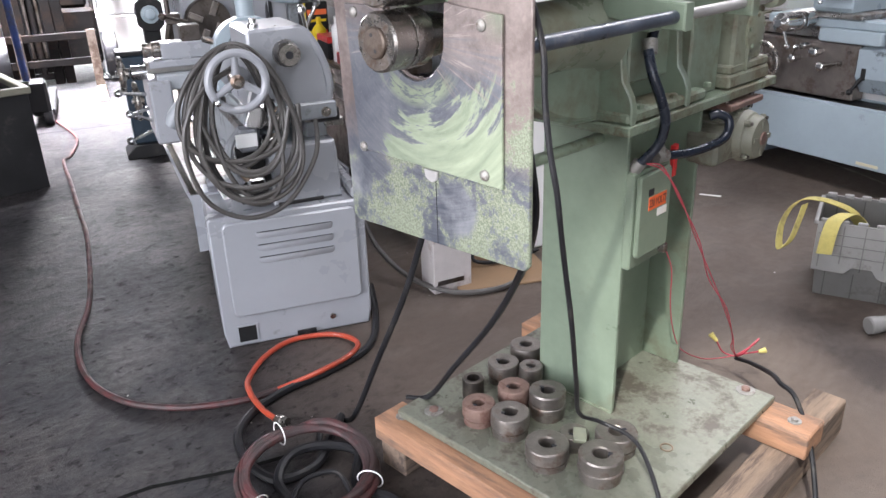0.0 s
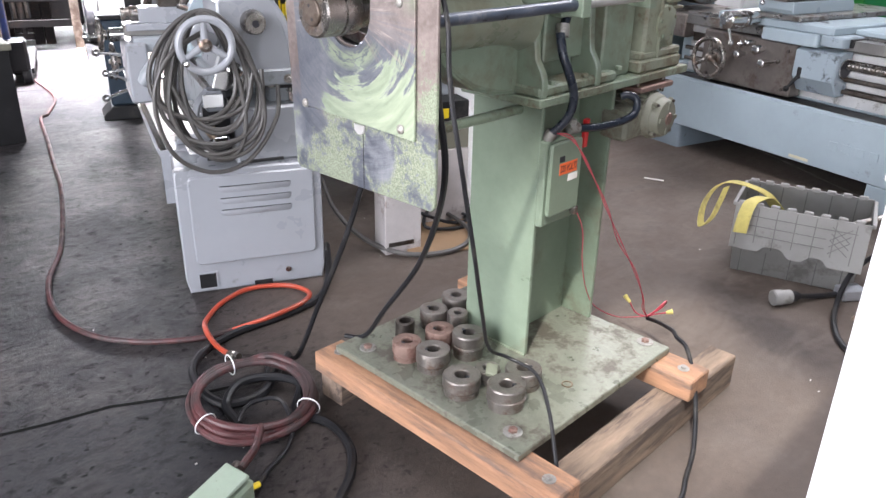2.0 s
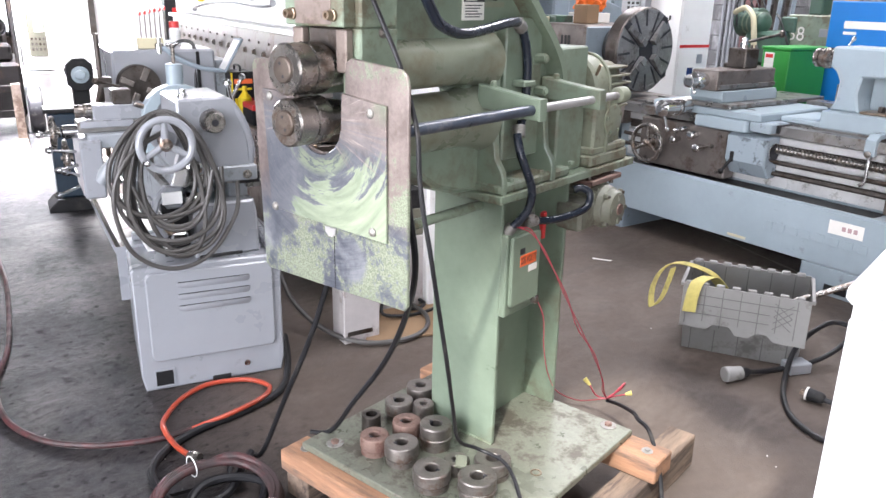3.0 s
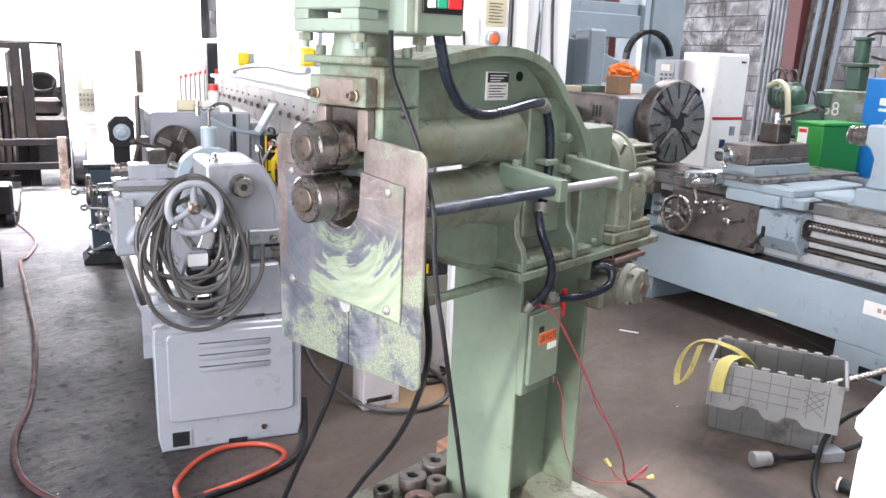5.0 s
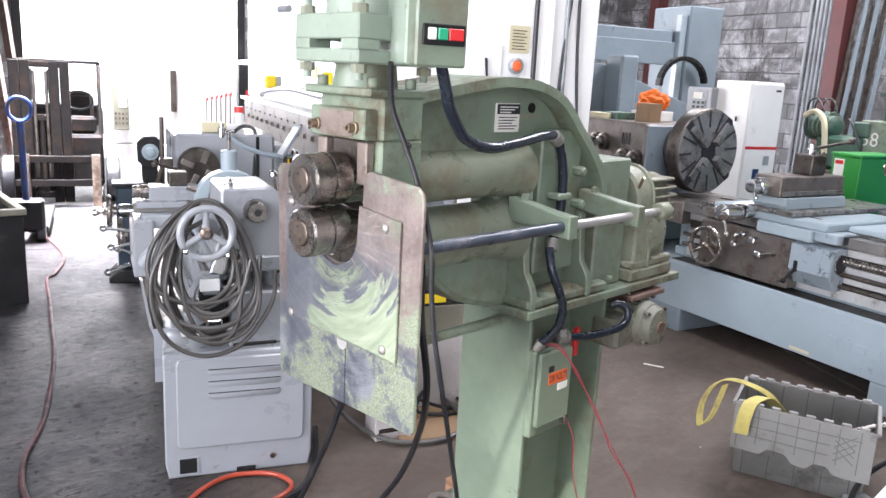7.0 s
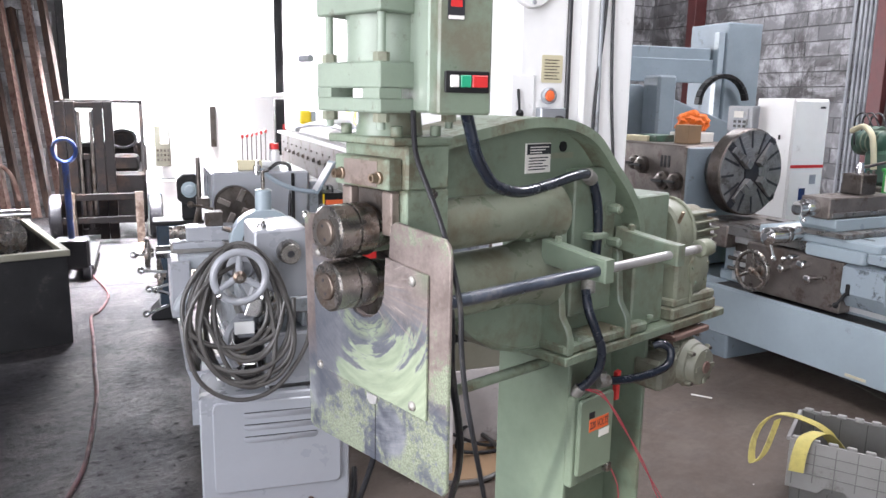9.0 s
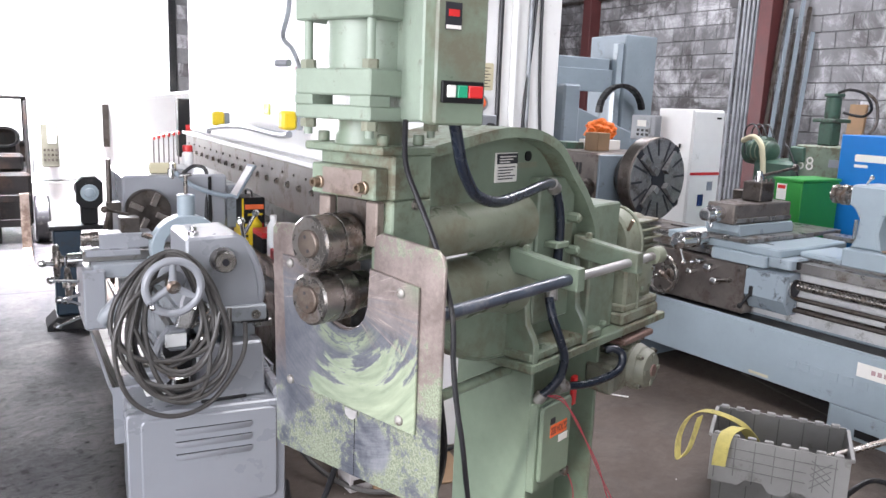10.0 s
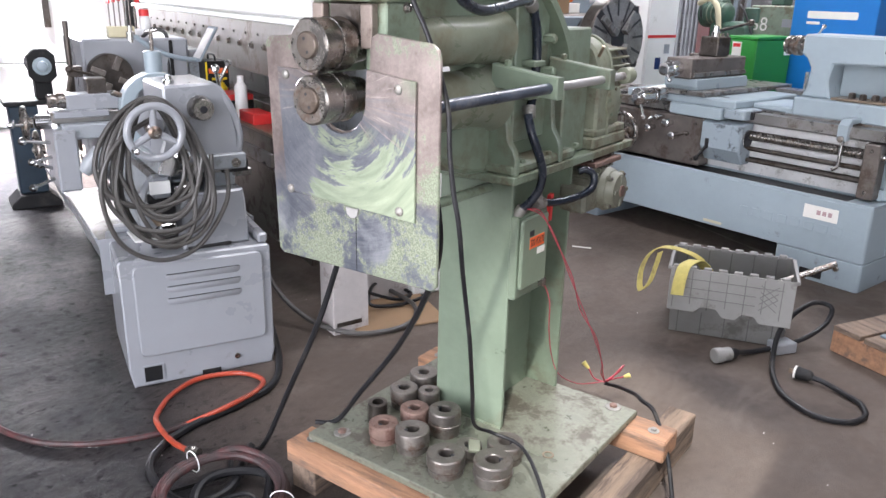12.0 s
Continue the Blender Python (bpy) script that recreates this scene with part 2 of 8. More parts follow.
WHITE_P = mat("white_paint", (0.80, 0.80, 0.79), 0.4, 0, 0.03, 3, (0.5, 0.48, 0.46), -0.15, 7)
YELLOW_P = mat("yellow_plastic", (0.75, 0.55, 0.02), 0.4, 0, 0.08)
GREY_L = mat("light_grey_enamel", (0.27, 0.28, 0.302), 0.3, 0, 0.04, 3, (0.16, 0.16, 0.16), -0.12, 9, 0.01, 60, coat=0.25)
GREY_D = mat("mid_grey_enamel", (0.26, 0.28, 0.30), 0.35, 0, 0.08, 5, (0.1, 0.1, 0.1), 0.2, 6, 0.02, 60)
BLUEGREY = mat("blue_grey_enamel", (0.30, 0.36, 0.395), 0.34, 0, 0.05, 3, (0.16, 0.165, 0.16), -0.12, 7, 0.015, 60)
BLUEGREY_D = mat("dull_or_shaded_blue_grey_paint", (0.21, 0.255, 0.29), 0.5, 0, 0.08, 3, (0.1, 0.1, 0.1), -0.05, 6)
WOOD = mat("rough_sawn_timber", (0.40, 0.215, 0.125), 0.75, 0, 0.25, 8, (0.16, 0.11, 0.085), 0.25, 5, 0.12, 120, stretch=(4, 0.5, 4))
WOOD_X = mat("weathered_timber", (0.235, 0.17, 0.125), 0.8, 0, 0.3, 8, (0.08, 0.06, 0.05), 0.35, 5, 0.12, 120, stretch=(0.5, 4, 4))
# darker plastic for the strips that draw the moulded grooves
PLASTIC_D = mat("dark_plastic_groove", (0.165, 0.163, 0.158), 0.7, 0, 0.15, 9)
CHIPPED = mat("chipped_blue_grey_enamel", (0.27, 0.32, 0.355), 0.36, 0, 0.06, 4, (0.035, 0.04, 0.045), 0.12, 16, 0.02, 60)
PLASTIC_G = mat("grey_moulded_plastic", (0.27, 0.265, 0.255), 0.5, 0, 0.08, 4, (0.15, 0.14, 0.13), 0.2, 6, 0.02, 120)
STRAP = mat("yellow_webbing", (0.56, 0.48, 0.15), 0.75, 0, 0.12, 20, (0.3, 0.25, 0.1), 0.25, 10, 0.08, 300)
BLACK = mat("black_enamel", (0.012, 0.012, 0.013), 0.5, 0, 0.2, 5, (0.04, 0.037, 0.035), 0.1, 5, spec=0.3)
GREEN_B = mat("bright_green_paint", (0.03, 0.26, 0.045), 0.4, 0, 0.08, 3)
MAST_BLACK = mat("greasy_black_mast_steel", (0.010, 0.009, 0.009), 0.75, 0, 0.25, 6, (0.022, 0.015, 0.012), 0.3, 5, spec=0.08)
FORK_STEEL = mat("worn_fork_steel", (0.16, 0.13, 0.11), 0.7, 0, 0.3, 6, (0.06, 0.04, 0.03), 0.4, 5, spec=0.15)
GREEN_T = mat("teal_green_paint", (0.06, 0.125, 0.09), 0.45, 0, 0.15, 5, (0.05, 0.05, 0.04), 0.3, 5)
BLUE_B = mat("bright_blue_paint", (0.01, 0.17, 0.52), 0.35, 0, 0.05, 3)
ORANGE_C = mat("orange_cloth", (0.75, 0.16, 0.02), 0.85, 0, 0.15, 20, bump=0.1, bump_scale=200)
CARD = mat("brown_cardboard", (0.25, 0.16, 0.09), 0.8, 0, 0.1)
MAROON = mat("maroon_steel_paint", (0.10, 0.028, 0.028), 0.5, 0, 0.15)
GALV = mat("galvanised_conduit", (0.42, 0.44, 0.47), 0.4, 0.6, 0.12)
RED_P = mat("red_plastic", (0.6, 0.03, 0.03), 0.35, 0, 0.05)
GREEN_BTN = mat("green_button", (0.02, 0.33, 0.17), 0.35, 0, 0.05)
PAPER = mat("printed_paper", (0.75, 0.73, 0.68), 0.7, 0, 0.04)
ORANGE_L = mat("orange_red_label", (0.75, 0.14, 0.04), 0.6, 0, 0.05)
ORANGE_T = mat("faded_label_ground", (0.32, 0.37, 0.3), 0.6, 0, 0.05)
YEL_L = mat("yellow_label", (0.75, 0.78, 0.03), 0.5, 0, 0.03)
MARKER = mat("faded_red_print", (0.45, 0.30, 0.31), 0.7, 0, 0.1)
INK = mat("black_ink", (0.02, 0.02, 0.025), 0.5, 0, 0.05)
CREAM = mat("cream_label", (0.55, 0.5, 0.34), 0.6, 0, 0.05)
BRONZE = mat("bronze_fitting", (0.35, 0.27, 0.2), 0.35, 0.8, 0.15)
GEAR_G = mat("faded_olive_green_paint", (0.225, 0.24, 0.175), 0.5, 0, 0.12, 8, (0.14, 0.11, 0.07), 0.3, 9, 0.04, 90)
BED = mat("ground_bed_steel", (0.30, 0.29, 0.28), 0.3, 0.85, 0.12, 6, (0.12, 0.09, 0.07), 0.25, 8, 0.02, 60)
APRON = mat("brown_grey_machined_panel", (0.20, 0.175, 0.16), 0.35, 0.6, 0.15, 8, (0.10, 0.075, 0.06), 0.3, 6)
CHUCK = mat("turned_chuck_steel", (0.235, 0.235, 0.235), 0.42, 0.45, 0.2, 5, (0.09, 0.08, 0.075), 0.3, 9, 0.03, 80)
COVER = mat("brushed_way_cover", (0.66, 0.66, 0.66), 0.38, 0.35, 0.08, 6, (0.25, 0.24, 0.22), 0.15, 9, 0.02, 90)
RAM = mat("planed_steel_ram", (0.42, 0.41, 0.40), 0.4, 0.35, 0.1, 5, (0.22, 0.2, 0.18), 0.1, 6)
# dark old timber, darkened further for the shade beside the door
SHADED_TIMBER = mat("dark_timber_with_shade", (0.085, 0.05, 0.038), 0.8, 0, 0.3, 6, (0.04, 0.03, 0.025), 0.3, 4, 0.1, 80, stretch=(4, 4, 0.5))
RAM_D = mat("brown_oiled_ram_steel", (0.27, 0.25, 0.235), 0.36, 0.55, 0.14, 5, (0.15, 0.12, 0.10), 0.2, 5)
OLIVE = mat("olive_grey_paint", (0.16, 0.155, 0.12), 0.5, 0, 0.1, 5)
STREAK_PALE = mat("pale_concrete_streak", (0.22, 0.195, 0.175), 0.7, 0, 0.3, 14, (0.12, 0.1, 0.088), 0.35, 20)
JOINT = mat("dirty_floor_joint", (0.009, 0.009, 0.009), 0.9, 0, 0.2, 8, spec=0.05)


def node_mat(name):
    m = bpy.data.materials.new(name)
    m.use_nodes = True
    nt = m.node_tree
    return m, nt, nt.nodes, nt.nodes["Principled BSDF"]


def n_noise(nt, vec, s, d=6, r=0.6, dist=0.0):
    n = nt.nodes.new("ShaderNodeTexNoise")
    n.inputs["Scale"].default_value, n.inputs["Detail"].default_value = s, d
    n.inputs["Roughness"].default_value, n.inputs["Distortion"].default_value = r, dist
    nt.links.new(vec, n.inputs["Vector"])
    return n.outputs[0]


def n_range(nt, src, lo, hi, a=0.0, c=1.0):
    r = nt.nodes.new("ShaderNodeMapRange")
    for i, v in ((1, lo), (2, hi), (3, a), (4, c)):
        r.inputs[i].default_value = v
    nt.links.new(src, r.inputs[0])
    return r.outputs[0]


def n_mix(nt, fac, a, c, kind="MIX"):
    x = nt.nodes.new("ShaderNodeMix")
    x.data_type, x.blend_type = "RGBA", kind
    for sock, v in ((x.inputs[0], fac), (x.inputs[6], a), (x.inputs[7], c)):
        if hasattr(v, "links"):
            nt.links.new(v, sock)
        else:
            sock.default_value = v
    return x.outputs[2]


def n_math(nt, op, a, c=0.0):
    x = nt.nodes.new("ShaderNodeMath")
    x.operation = op
    for sock, v in ((x.inputs[0], a), (x.inputs[1], c)):
        if hasattr(v, "links"):
            nt.links.new(v, sock)
        else:
            sock.default_value = v
    return x.outputs[0]


def n_bump(nt, b, h, strength=0.3, dist=0.004):
    p = nt.nodes.new("ShaderNodeBump")
    p.inputs["Strength"].default_value, p.inputs["Distance"].default_value = strength, dist
    nt.links.new(h, p.inputs["Height"])
    nt.links.new(p.outputs[0], b.inputs["Normal"])


def floor_material():
    """Old trowelled concrete, dark with oil, browner where dust lies, smoother where it is worn."""
    m, nt, nd, b = node_mat("oily_concrete")
    v = nd.new("ShaderNodeTexCoord").outputs["Object"]
    big = n_noise(nt, v, 0.6, 5, 0.6, 0.5)
    mid = n_noise(nt, v, 2.3, 9, 0.68, 0.5)
    fine = n_noise(nt, v, 26, 9, 0.75)
    grit = n_noise(nt, v, 140, 4, 0.7)
    spots = n_noise(nt, v, 13, 5, 0.6, 0.3)
    spill = n_noise(nt, v, 1.1, 7, 0.62, 0.8)
    pits = n_noise(nt, v, 34, 3, 0.5)
    # the oily aisle beside the machines, and the dusty brown floor between them
    sep = nd.new("ShaderNodeSeparateXYZ")
    nt.links.new(v, sep.inputs[0])
    lane = n_math(nt, "ADD", n_math(nt, "SUBTRACT", n_math(nt, "MULTIPLY", sep.outputs[0], 0.93), n_math(nt, "MULTIPLY", sep.outputs[1], 0.36)), n_math(nt, "MULTIPLY", big, 0.8))
    dusty = n_range(nt, lane, -0.25, 0.35)
    oily = n_range(nt, lane, -0.15, 0.40, 1.0, 0.05)
    scrape = nd.new("ShaderNodeMapping")
    scrape.inputs["Rotation"].default_value = (0, 0, radians(24))
    scrape.inputs["Scale"].default_value = (6.0, 10.0, 1.0)
    nt.links.new(v, scrape.inputs[0])
    brush = n_noise(nt, scrape.outputs[0], 2.6, 9, 0.72, 0.4)
    col = n_mix(nt, dusty, (0.023, 0.023, 0.026, 1), (0.108, 0.085, 0.071, 1))
    col = n_mix(nt, n_range(nt, mid, 0.46, 0.68, 0, 0.5), col, (0.055, 0.045, 0.04, 1))
    col = n_mix(nt, n_math(nt, "MULTIPLY", n_range(nt, fine, 0.42, 0.68, 0, 0.42), n_range(nt, oily, 0, 1, 1.0, 0.5)), col, (0.082, 0.071, 0.063, 1))
    col = n_mix(nt, n_math(nt, "MULTIPLY", n_range(nt, brush, 0.49, 0.62, 0, 0.6), oily), col, (0.012, 0.012, 0.013, 1))
    col = n_mix(nt, n_math(nt, "MULTIPLY", n_range(nt, grit, 0.60, 0.72, 0, 0.42), n_range(nt, oily, 0, 1, 1.0, 0.5)), col, (0.12, 0.106, 0.095, 1))
    col = n_mix(nt, n_range(nt, spill, 0.57, 0.66, 0, 0.5), col, (0.024, 0.020, 0.019, 1))
    col = n_mix(nt, n_math(nt, "MULTIPLY", n_range(nt, spots, 0.585, 0.66, 0, 0.75), oily), col, (0.010, 0.009, 0.010, 1))
    col = n_mix(nt, n_math(nt, "MULTIPLY", n_range(nt, pits, 0.61, 0.67, 0, 0.85), oily), col, (0.008, 0.008, 0.008, 1))
    sweep = nd.new("ShaderNodeMapping")
    sweep.inputs["Rotation"].default_value = (0, 0, radians(-38))
    sweep.inputs["Scale"].default_value = (1.0, 2.0, 1.0)
    nt.links.new(v, sweep.inputs[0])
    trowel = n_noise(nt, sweep.outputs[0], 2.2, 10, 0.72, 0.7)
    col = n_mix(nt, n_math(nt, "MULTIPLY", n_range(nt, trowel, 0.50, 0.66, 0, 0.35), dusty), col, (0.175, 0.146, 0.126, 1))
    col = n_mix(nt, n_math(nt, "MULTIPLY", n_range(nt, trowel, 0.50, 0.34, 0, 0.45), dusty), col, (0.075, 0.058, 0.049, 1))
    nt.links.new(col, b.inputs["Base Color"])
    gloss = n_math(nt, "ADD", n_range(nt, mid, 0.35, 0.68, 0.66, 0.42), n_range(nt, fine, 0.4, 0.65, 0.0, 0.12))
    gloss = n_math(nt, "SUBTRACT", gloss, n_math(nt, "MULTIPLY", oily, 0.15))
    nt.links.new(gloss, b.inputs["Roughness"])
    # gouges and oil spots lie dull in the worn, faintly shiny lane
    dull = n_math(nt, "MULTIPLY", n_math(nt, "MAXIMUM", n_range(nt, spots, 0.60, 0.68), n_math(nt, "MAXIMUM", n_range(nt, pits, 0.62, 0.68), n_range(nt, brush, 0.48, 0.64, 0.0, 0.6))), oily)
    nt.links.new(n_range(nt, dull, 0.0, 1.0, 0.14, 0.05), b.inputs["Specular IOR Level"])
    n_bump(nt, b, n_math(nt, "ADD", fine, n_math(nt, "MULTIPLY", n_math(nt, "MULTIPLY", brush, oily), 1.0)), 0.6, 0.006)
    return m


def block_material():
    """Grey concrete block with smeared, blotchy limewash; each block its own shade."""
    m, nt, nd, b = node_mat("stained_concrete_block")
    v = nd.new("ShaderNodeTexCoord").outputs["Object"]
    info = nd.new("ShaderNodeNewGeometry").outputs["Random Per Island"]
    big = n_noise(nt, v, 0.9, 6, 0.65, 0.5)
    mid = n_noise(nt, v, 6, 8, 0.7, 0.2)
    col = n_mix(nt, n_range(nt, info, 0, 1), (0.13, 0.13, 0.135, 1), (0.24, 0.24, 0.25, 1))
    wash = n_noise(nt, v, 1.7, 9, 0.72, 0.6)
    col = n_mix(nt, n_range(nt, big, 0.44, 0.60, 0, 0.85), col, (0.060, 0.055, 0.054, 1))
    col = n_mix(nt, n_math(nt, "MULTIPLY", n_range(nt, wash, 0.46, 0.60, 0, 0.9), n_range(nt, mid, 0.36, 0.58, 0.25, 1.0)), col, (0.50, 0.50, 0.52, 1))
    nt.links.new(col, b.inputs["Base Color"])
    b.inputs["Roughness"].default_value = 0.85
    n_bump(nt, b, n_noise(nt, v, 60, 6, 0.7), 0.5, 0.004)
    return m


def guard_material(margin):
    """Steel plate with worn green paint. The wear plate is rubbed in swirls below the rollers; the margin round it is mottled."""
    m, nt, nd, b = node_mat("mottled_green_guard_paint" if margin else "rubbed_green_guard_paint")
    v = nd.new("ShaderNodeTexCoord").outputs["Object"]
    mp = nd.new("ShaderNodeMapping")
    mp.inputs["Location"].default_value = (0, 0.0, -1.025)
    nt.links.new(v, mp.inputs[0])
    sep = nd.new("ShaderNodeSeparateXYZ")
    nt.links.new(mp.outputs[0], sep.inputs[0])
    y, z = sep.outputs[1], sep.outputs[2]
    mul = lambda a, c: n_math(nt, "MULTIPLY", a, c)
    add = lambda a, c: n_math(nt, "ADD", a, c)
    rad = n_math(nt, "SQRT", add(mul(y, y), mul(z, z)))
    ang = n_math(nt, "ARCTAN2", y, n_math(nt, "MULTIPLY", z, -1.0))

    def polar(kr, ka, d, dist):
        c = nd.new("ShaderNodeCombineXYZ")
        nt.links.new(mul(rad, kr), c.inputs[0])
        nt.links.new(mul(ang, ka), c.inputs[1])
        return n_noise(nt, c.outputs[0], 1.0, d, 0.62, dist)

    streak = polar(46.0, 1.5, 9, 0.45)
    fine_streak = polar(190.0, 4.0, 6, 0.3)
    radial = polar(7.0, 16.0, 7, 0.3)
    blot = n_noise(nt, v, 9, 7, 0.65, 0.4)
    mott = n_noise(nt, v, 85, 6, 0.75, 0.3)
    grain = n_noise(nt, v, 300, 3, 0.6)
    green = n_mix(nt, n_range(nt, streak, 0.35, 0.65), (0.165, 0.20, 0.14, 1), (0.265, 0.305, 0.215, 1))
    slate = n_mix(nt, n_range(nt, add(blot, mul(fine_streak, 0.4)), 0.5, 0.9), (0.085, 0.094, 0.115, 1), (0.19, 0.195, 0.212, 1))
    brown = n_mix(nt, n_range(nt, add(blot, mul(mott, 0.5)), 0.6, 0.95), (0.15, 0.12, 0.11, 1), (0.30, 0.25, 0.232, 1))
    if margin:
        low = n_range(nt, add(z, mul(y, 0.5)), -0.02, -0.27)
        ear = n_range(nt, z, 0.055, 0.10, 0.0, 0.55)
        lefty = n_range(nt, y, 0.12, 0.20, 0.0, 0.22)
        cover = add(add(mul(low, 0.75), ear), lefty)
        field = add(add(mul(mott, 0.85), mul(blot, 1.1)), mul(cover, 0.42))
        paint = n_range(nt, field, 1.20, 1.31)
        ground = n_mix(nt, n_range(nt, add(z, mul(blot, 0.2)), -0.05, -0.14), brown, slate)
        col = n_mix(nt, paint, ground, n_mix(nt, n_range(nt, grain, 0.4, 0.6), (0.135, 0.155, 0.108, 1), (0.22, 0.245, 0.178, 1)))
        yy, zz = add(y, 0.085), add(z, 0.292)
        spot = add(n_math(nt, "SQRT", add(mul(yy, yy), mul(zz, zz))), mul(blot, 0.04))
        col = n_mix(nt, n_range(nt, add(spot, mul(mott, 0.02)), 0.074, 0.088, 0.95, 0.0), col, slate)
        yl, zl = add(y, -0.185), add(z, 0.285)
        spot2 = add(n_math(nt, "SQRT", add(mul(yl, yl), mul(zl, zl))), mul(blot, 0.10))
        col = n_mix(nt, n_range(nt, add(spot2, mul(mott, 0.03)), 0.095, 0.118, 0.9, 0.0), col, slate)
        rubbed = n_range(nt, paint, 0, 1, 1.0, 0.0)
    else:
        side = n_math(nt, "MAXIMUM", add(y, -0.045), 0.0)
        line = add(add(z, 0.135), add(mul(y, 0.28), mul(side, 1.5)))
        line = add(line, n_range(nt, streak, 0.3, 0.7, -0.085, 0.085))
        line = add(line, n_range(nt, fine_streak, 0.3, 0.7, -0.034, 0.034))
        rubbed = n_range(nt, line, -0.014, 0.016)
        col = n_mix(nt, rubbed, green, slate)
        # a crescent of paint left close under the lower roller
        ring = mul(n_range(nt, rad, 0.078, 0.088), n_range(nt, rad, 0.122, 0.106))
        cres = mul(mul(ring, n_range(nt, z, -0.05, -0.075)), n_range(nt, add(streak, mul(fine_streak, 0.4)), 0.66, 0.72, 0.0, 0.95))
        col = n_mix(nt, cres, col, green)
        top = add(add(z, mul(y, -0.22)), n_range(nt, radial, 0.3, 0.7, -0.055, 0.055))
        col = n_mix(nt, n_range(nt, top, -0.055, 0.03, 0.0, 0.92), col, brown)
        scr = mul(n_range(nt, radial, 0.585, 0.63), n_range(nt, z, -0.10, -0.03, 0.0, 0.55))
        col = n_mix(nt, scr, col, (0.42, 0.37, 0.34, 1))
        corner = mul(n_range(nt, z, 0.0, 0.045), n_range(nt, add(y, mul(blot, 0.1)), -0.10, -0.135, 0.0, 0.7))
        col = n_mix(nt, corner, col, green)
        col = n_mix(nt, n_range(nt, grain, 0.62, 0.72, 0.0, 0.25), col, (0.40, 0.40, 0.38, 1))
    nt.links.new(col, b.inputs["Base Color"])
    nt.links.new(n_range(nt, rubbed, 0, 1, 0.5, 0.34), b.inputs["Roughness"])
    nt.links.new(n_range(nt, rubbed, 0, 1, 0.0, 0.35), b.inputs["Metallic"])
    n_bump(nt, b, mott if margin else fine_streak, 0.25, 0.001)
    return m


FLOOR, BLOCK, GUARD, WEAR = floor_material(), block_material(), guard_material(True), guard_material(False)
MORTAR = mat("grey_mortar", (0.16, 0.16, 0.165), 0.9, 0, 0.2, 8)
WALL_P = mat("dusty_wall_board", (0.13, 0.125, 0.12), 0.8, 0, 0.1, 2)
ROOF = mat("dark_roof_deck", (0.09, 0.09, 0.09), 0.8, 0, 0.1, 2)
OUTSIDE = glow("bright_daylight_outside", (1.0, 1.0, 1.0), 1.7)
OUTFLOOR = mat("sunlit_yard_concrete", (0.55, 0.54, 0.52), 0.8, 0, 0.08, 2)

# ---- the building ----
G0, G1, H0, H1, TOP = -5.0, 7.8, -6.0, 10.6, 5.5
DOOR_G0, DOOR_G1, DOOR_Z = -1.72, 1.26, 3.9
ROOF_G0, ROOF_G1, ROOF_H0, ROOF_H1 = -2.85, -1.75, -3.3, -2.24   # unseen hole, cut to put the sun patch on the column


def gbox(g0, g1, h0, h1, z0, z1, bev=0.0):
    return box(B(), g0, g1, h0, h1, z0, z1, bev, gh(0, 0))


solid("floor", gbox(G0, G1, H0, H1, -0.2, 0.0), FLOOR, "dark oil-stained concrete workshop floor with worn patches", "floor", kind="structure")
solid("ground", gbox(-30, 30, H1 + 0.003, 40, -0.2, -0.01), OUTFLOOR, "pale concrete yard outside the bay door", "ground", kind="structure")
bm = B()
for g0, g1, h0, h1 in ((G0, G1, ROOF_H1, H1), (G0, ROOF_G0, H0, ROOF_H1), (ROOF_G1, G1, H0, ROOF_H1), (ROOF_G0, ROOF_G1, H0, ROOF_H0)):
    box(bm, g0, g1, h0, h1, TOP, TOP + 0.2, 0, gh(0, 0))
solid("ceiling", bm, ROOF, "dark flat workshop roof deck", "ceiling", kind="structure")
bm = B()
box(bm, G0, DOOR_G0, H1, H1 + 0.25, 0, TOP, 0, gh(0, 0))
box(bm, DOOR_G1, G1, H1, H1 + 0.25, 0, TOP, 0, gh(0, 0))
box(bm, DOOR_G0, DOOR_G1, H1, H1 + 0.25, DOOR_Z, TOP, 0, gh(0, 0))
wall_far = solid("wall_far", bm, MORTAR, "grey block wall round the open bay door", "wall", kind="structure")
wall_side = solid("wall_side", gbox(G1, G1 + 0.25, H0, H1, 0, TOP), MORTAR, "stained grey concrete block wall", "wall", kind="structure")
# the opening in this wall is unseen, added around the fill lamp
bm = B()
box(bm, G0, -4.6, H0 - 0.25, H0, 0, TOP, 0, gh(0, 0))
box(bm, 0.0, G1, H0 - 0.25, H0, 0, TOP, 0, gh(0, 0))
box(bm, -4.6, 0.0, H0 - 0.25, H0, 4.3, TOP, 0, gh(0, 0))
solid("wall_near", bm, WALL_P, "plain dusty wall with an unseen opening added for fill light", "wall", kind="structure")
bm = B()
box(bm, G0 - 0.25, G0, H0, -3.8, 0, TOP, 0, gh(0, 0))
box(bm, G0 - 0.25, G0, 1.0, H1, 0, TOP, 0, gh(0, 0))
box(bm, G0 - 0.25, G0, -3.8, 1.0, 4.3, TOP, 0, gh(0, 0))
solid("wall_left", bm, WALL_P, "plain wall with a wide open bay door", "wall", kind="structure")
solid("backdrop", gbox(-14, 14, 24, 24.2, -0.5, 14), OUTSIDE, "overexposed daylight beyond the open door", "sky", kind="structure")
bm = B()
for g in (DOOR_G0 + 0.05, DOOR_G1 - 0.05):
    box(bm, g - 0.05, g + 0.05, H1 - 0.06, H1 - 0.003, 0, DOOR_Z, 0.004, gh(0, 0))
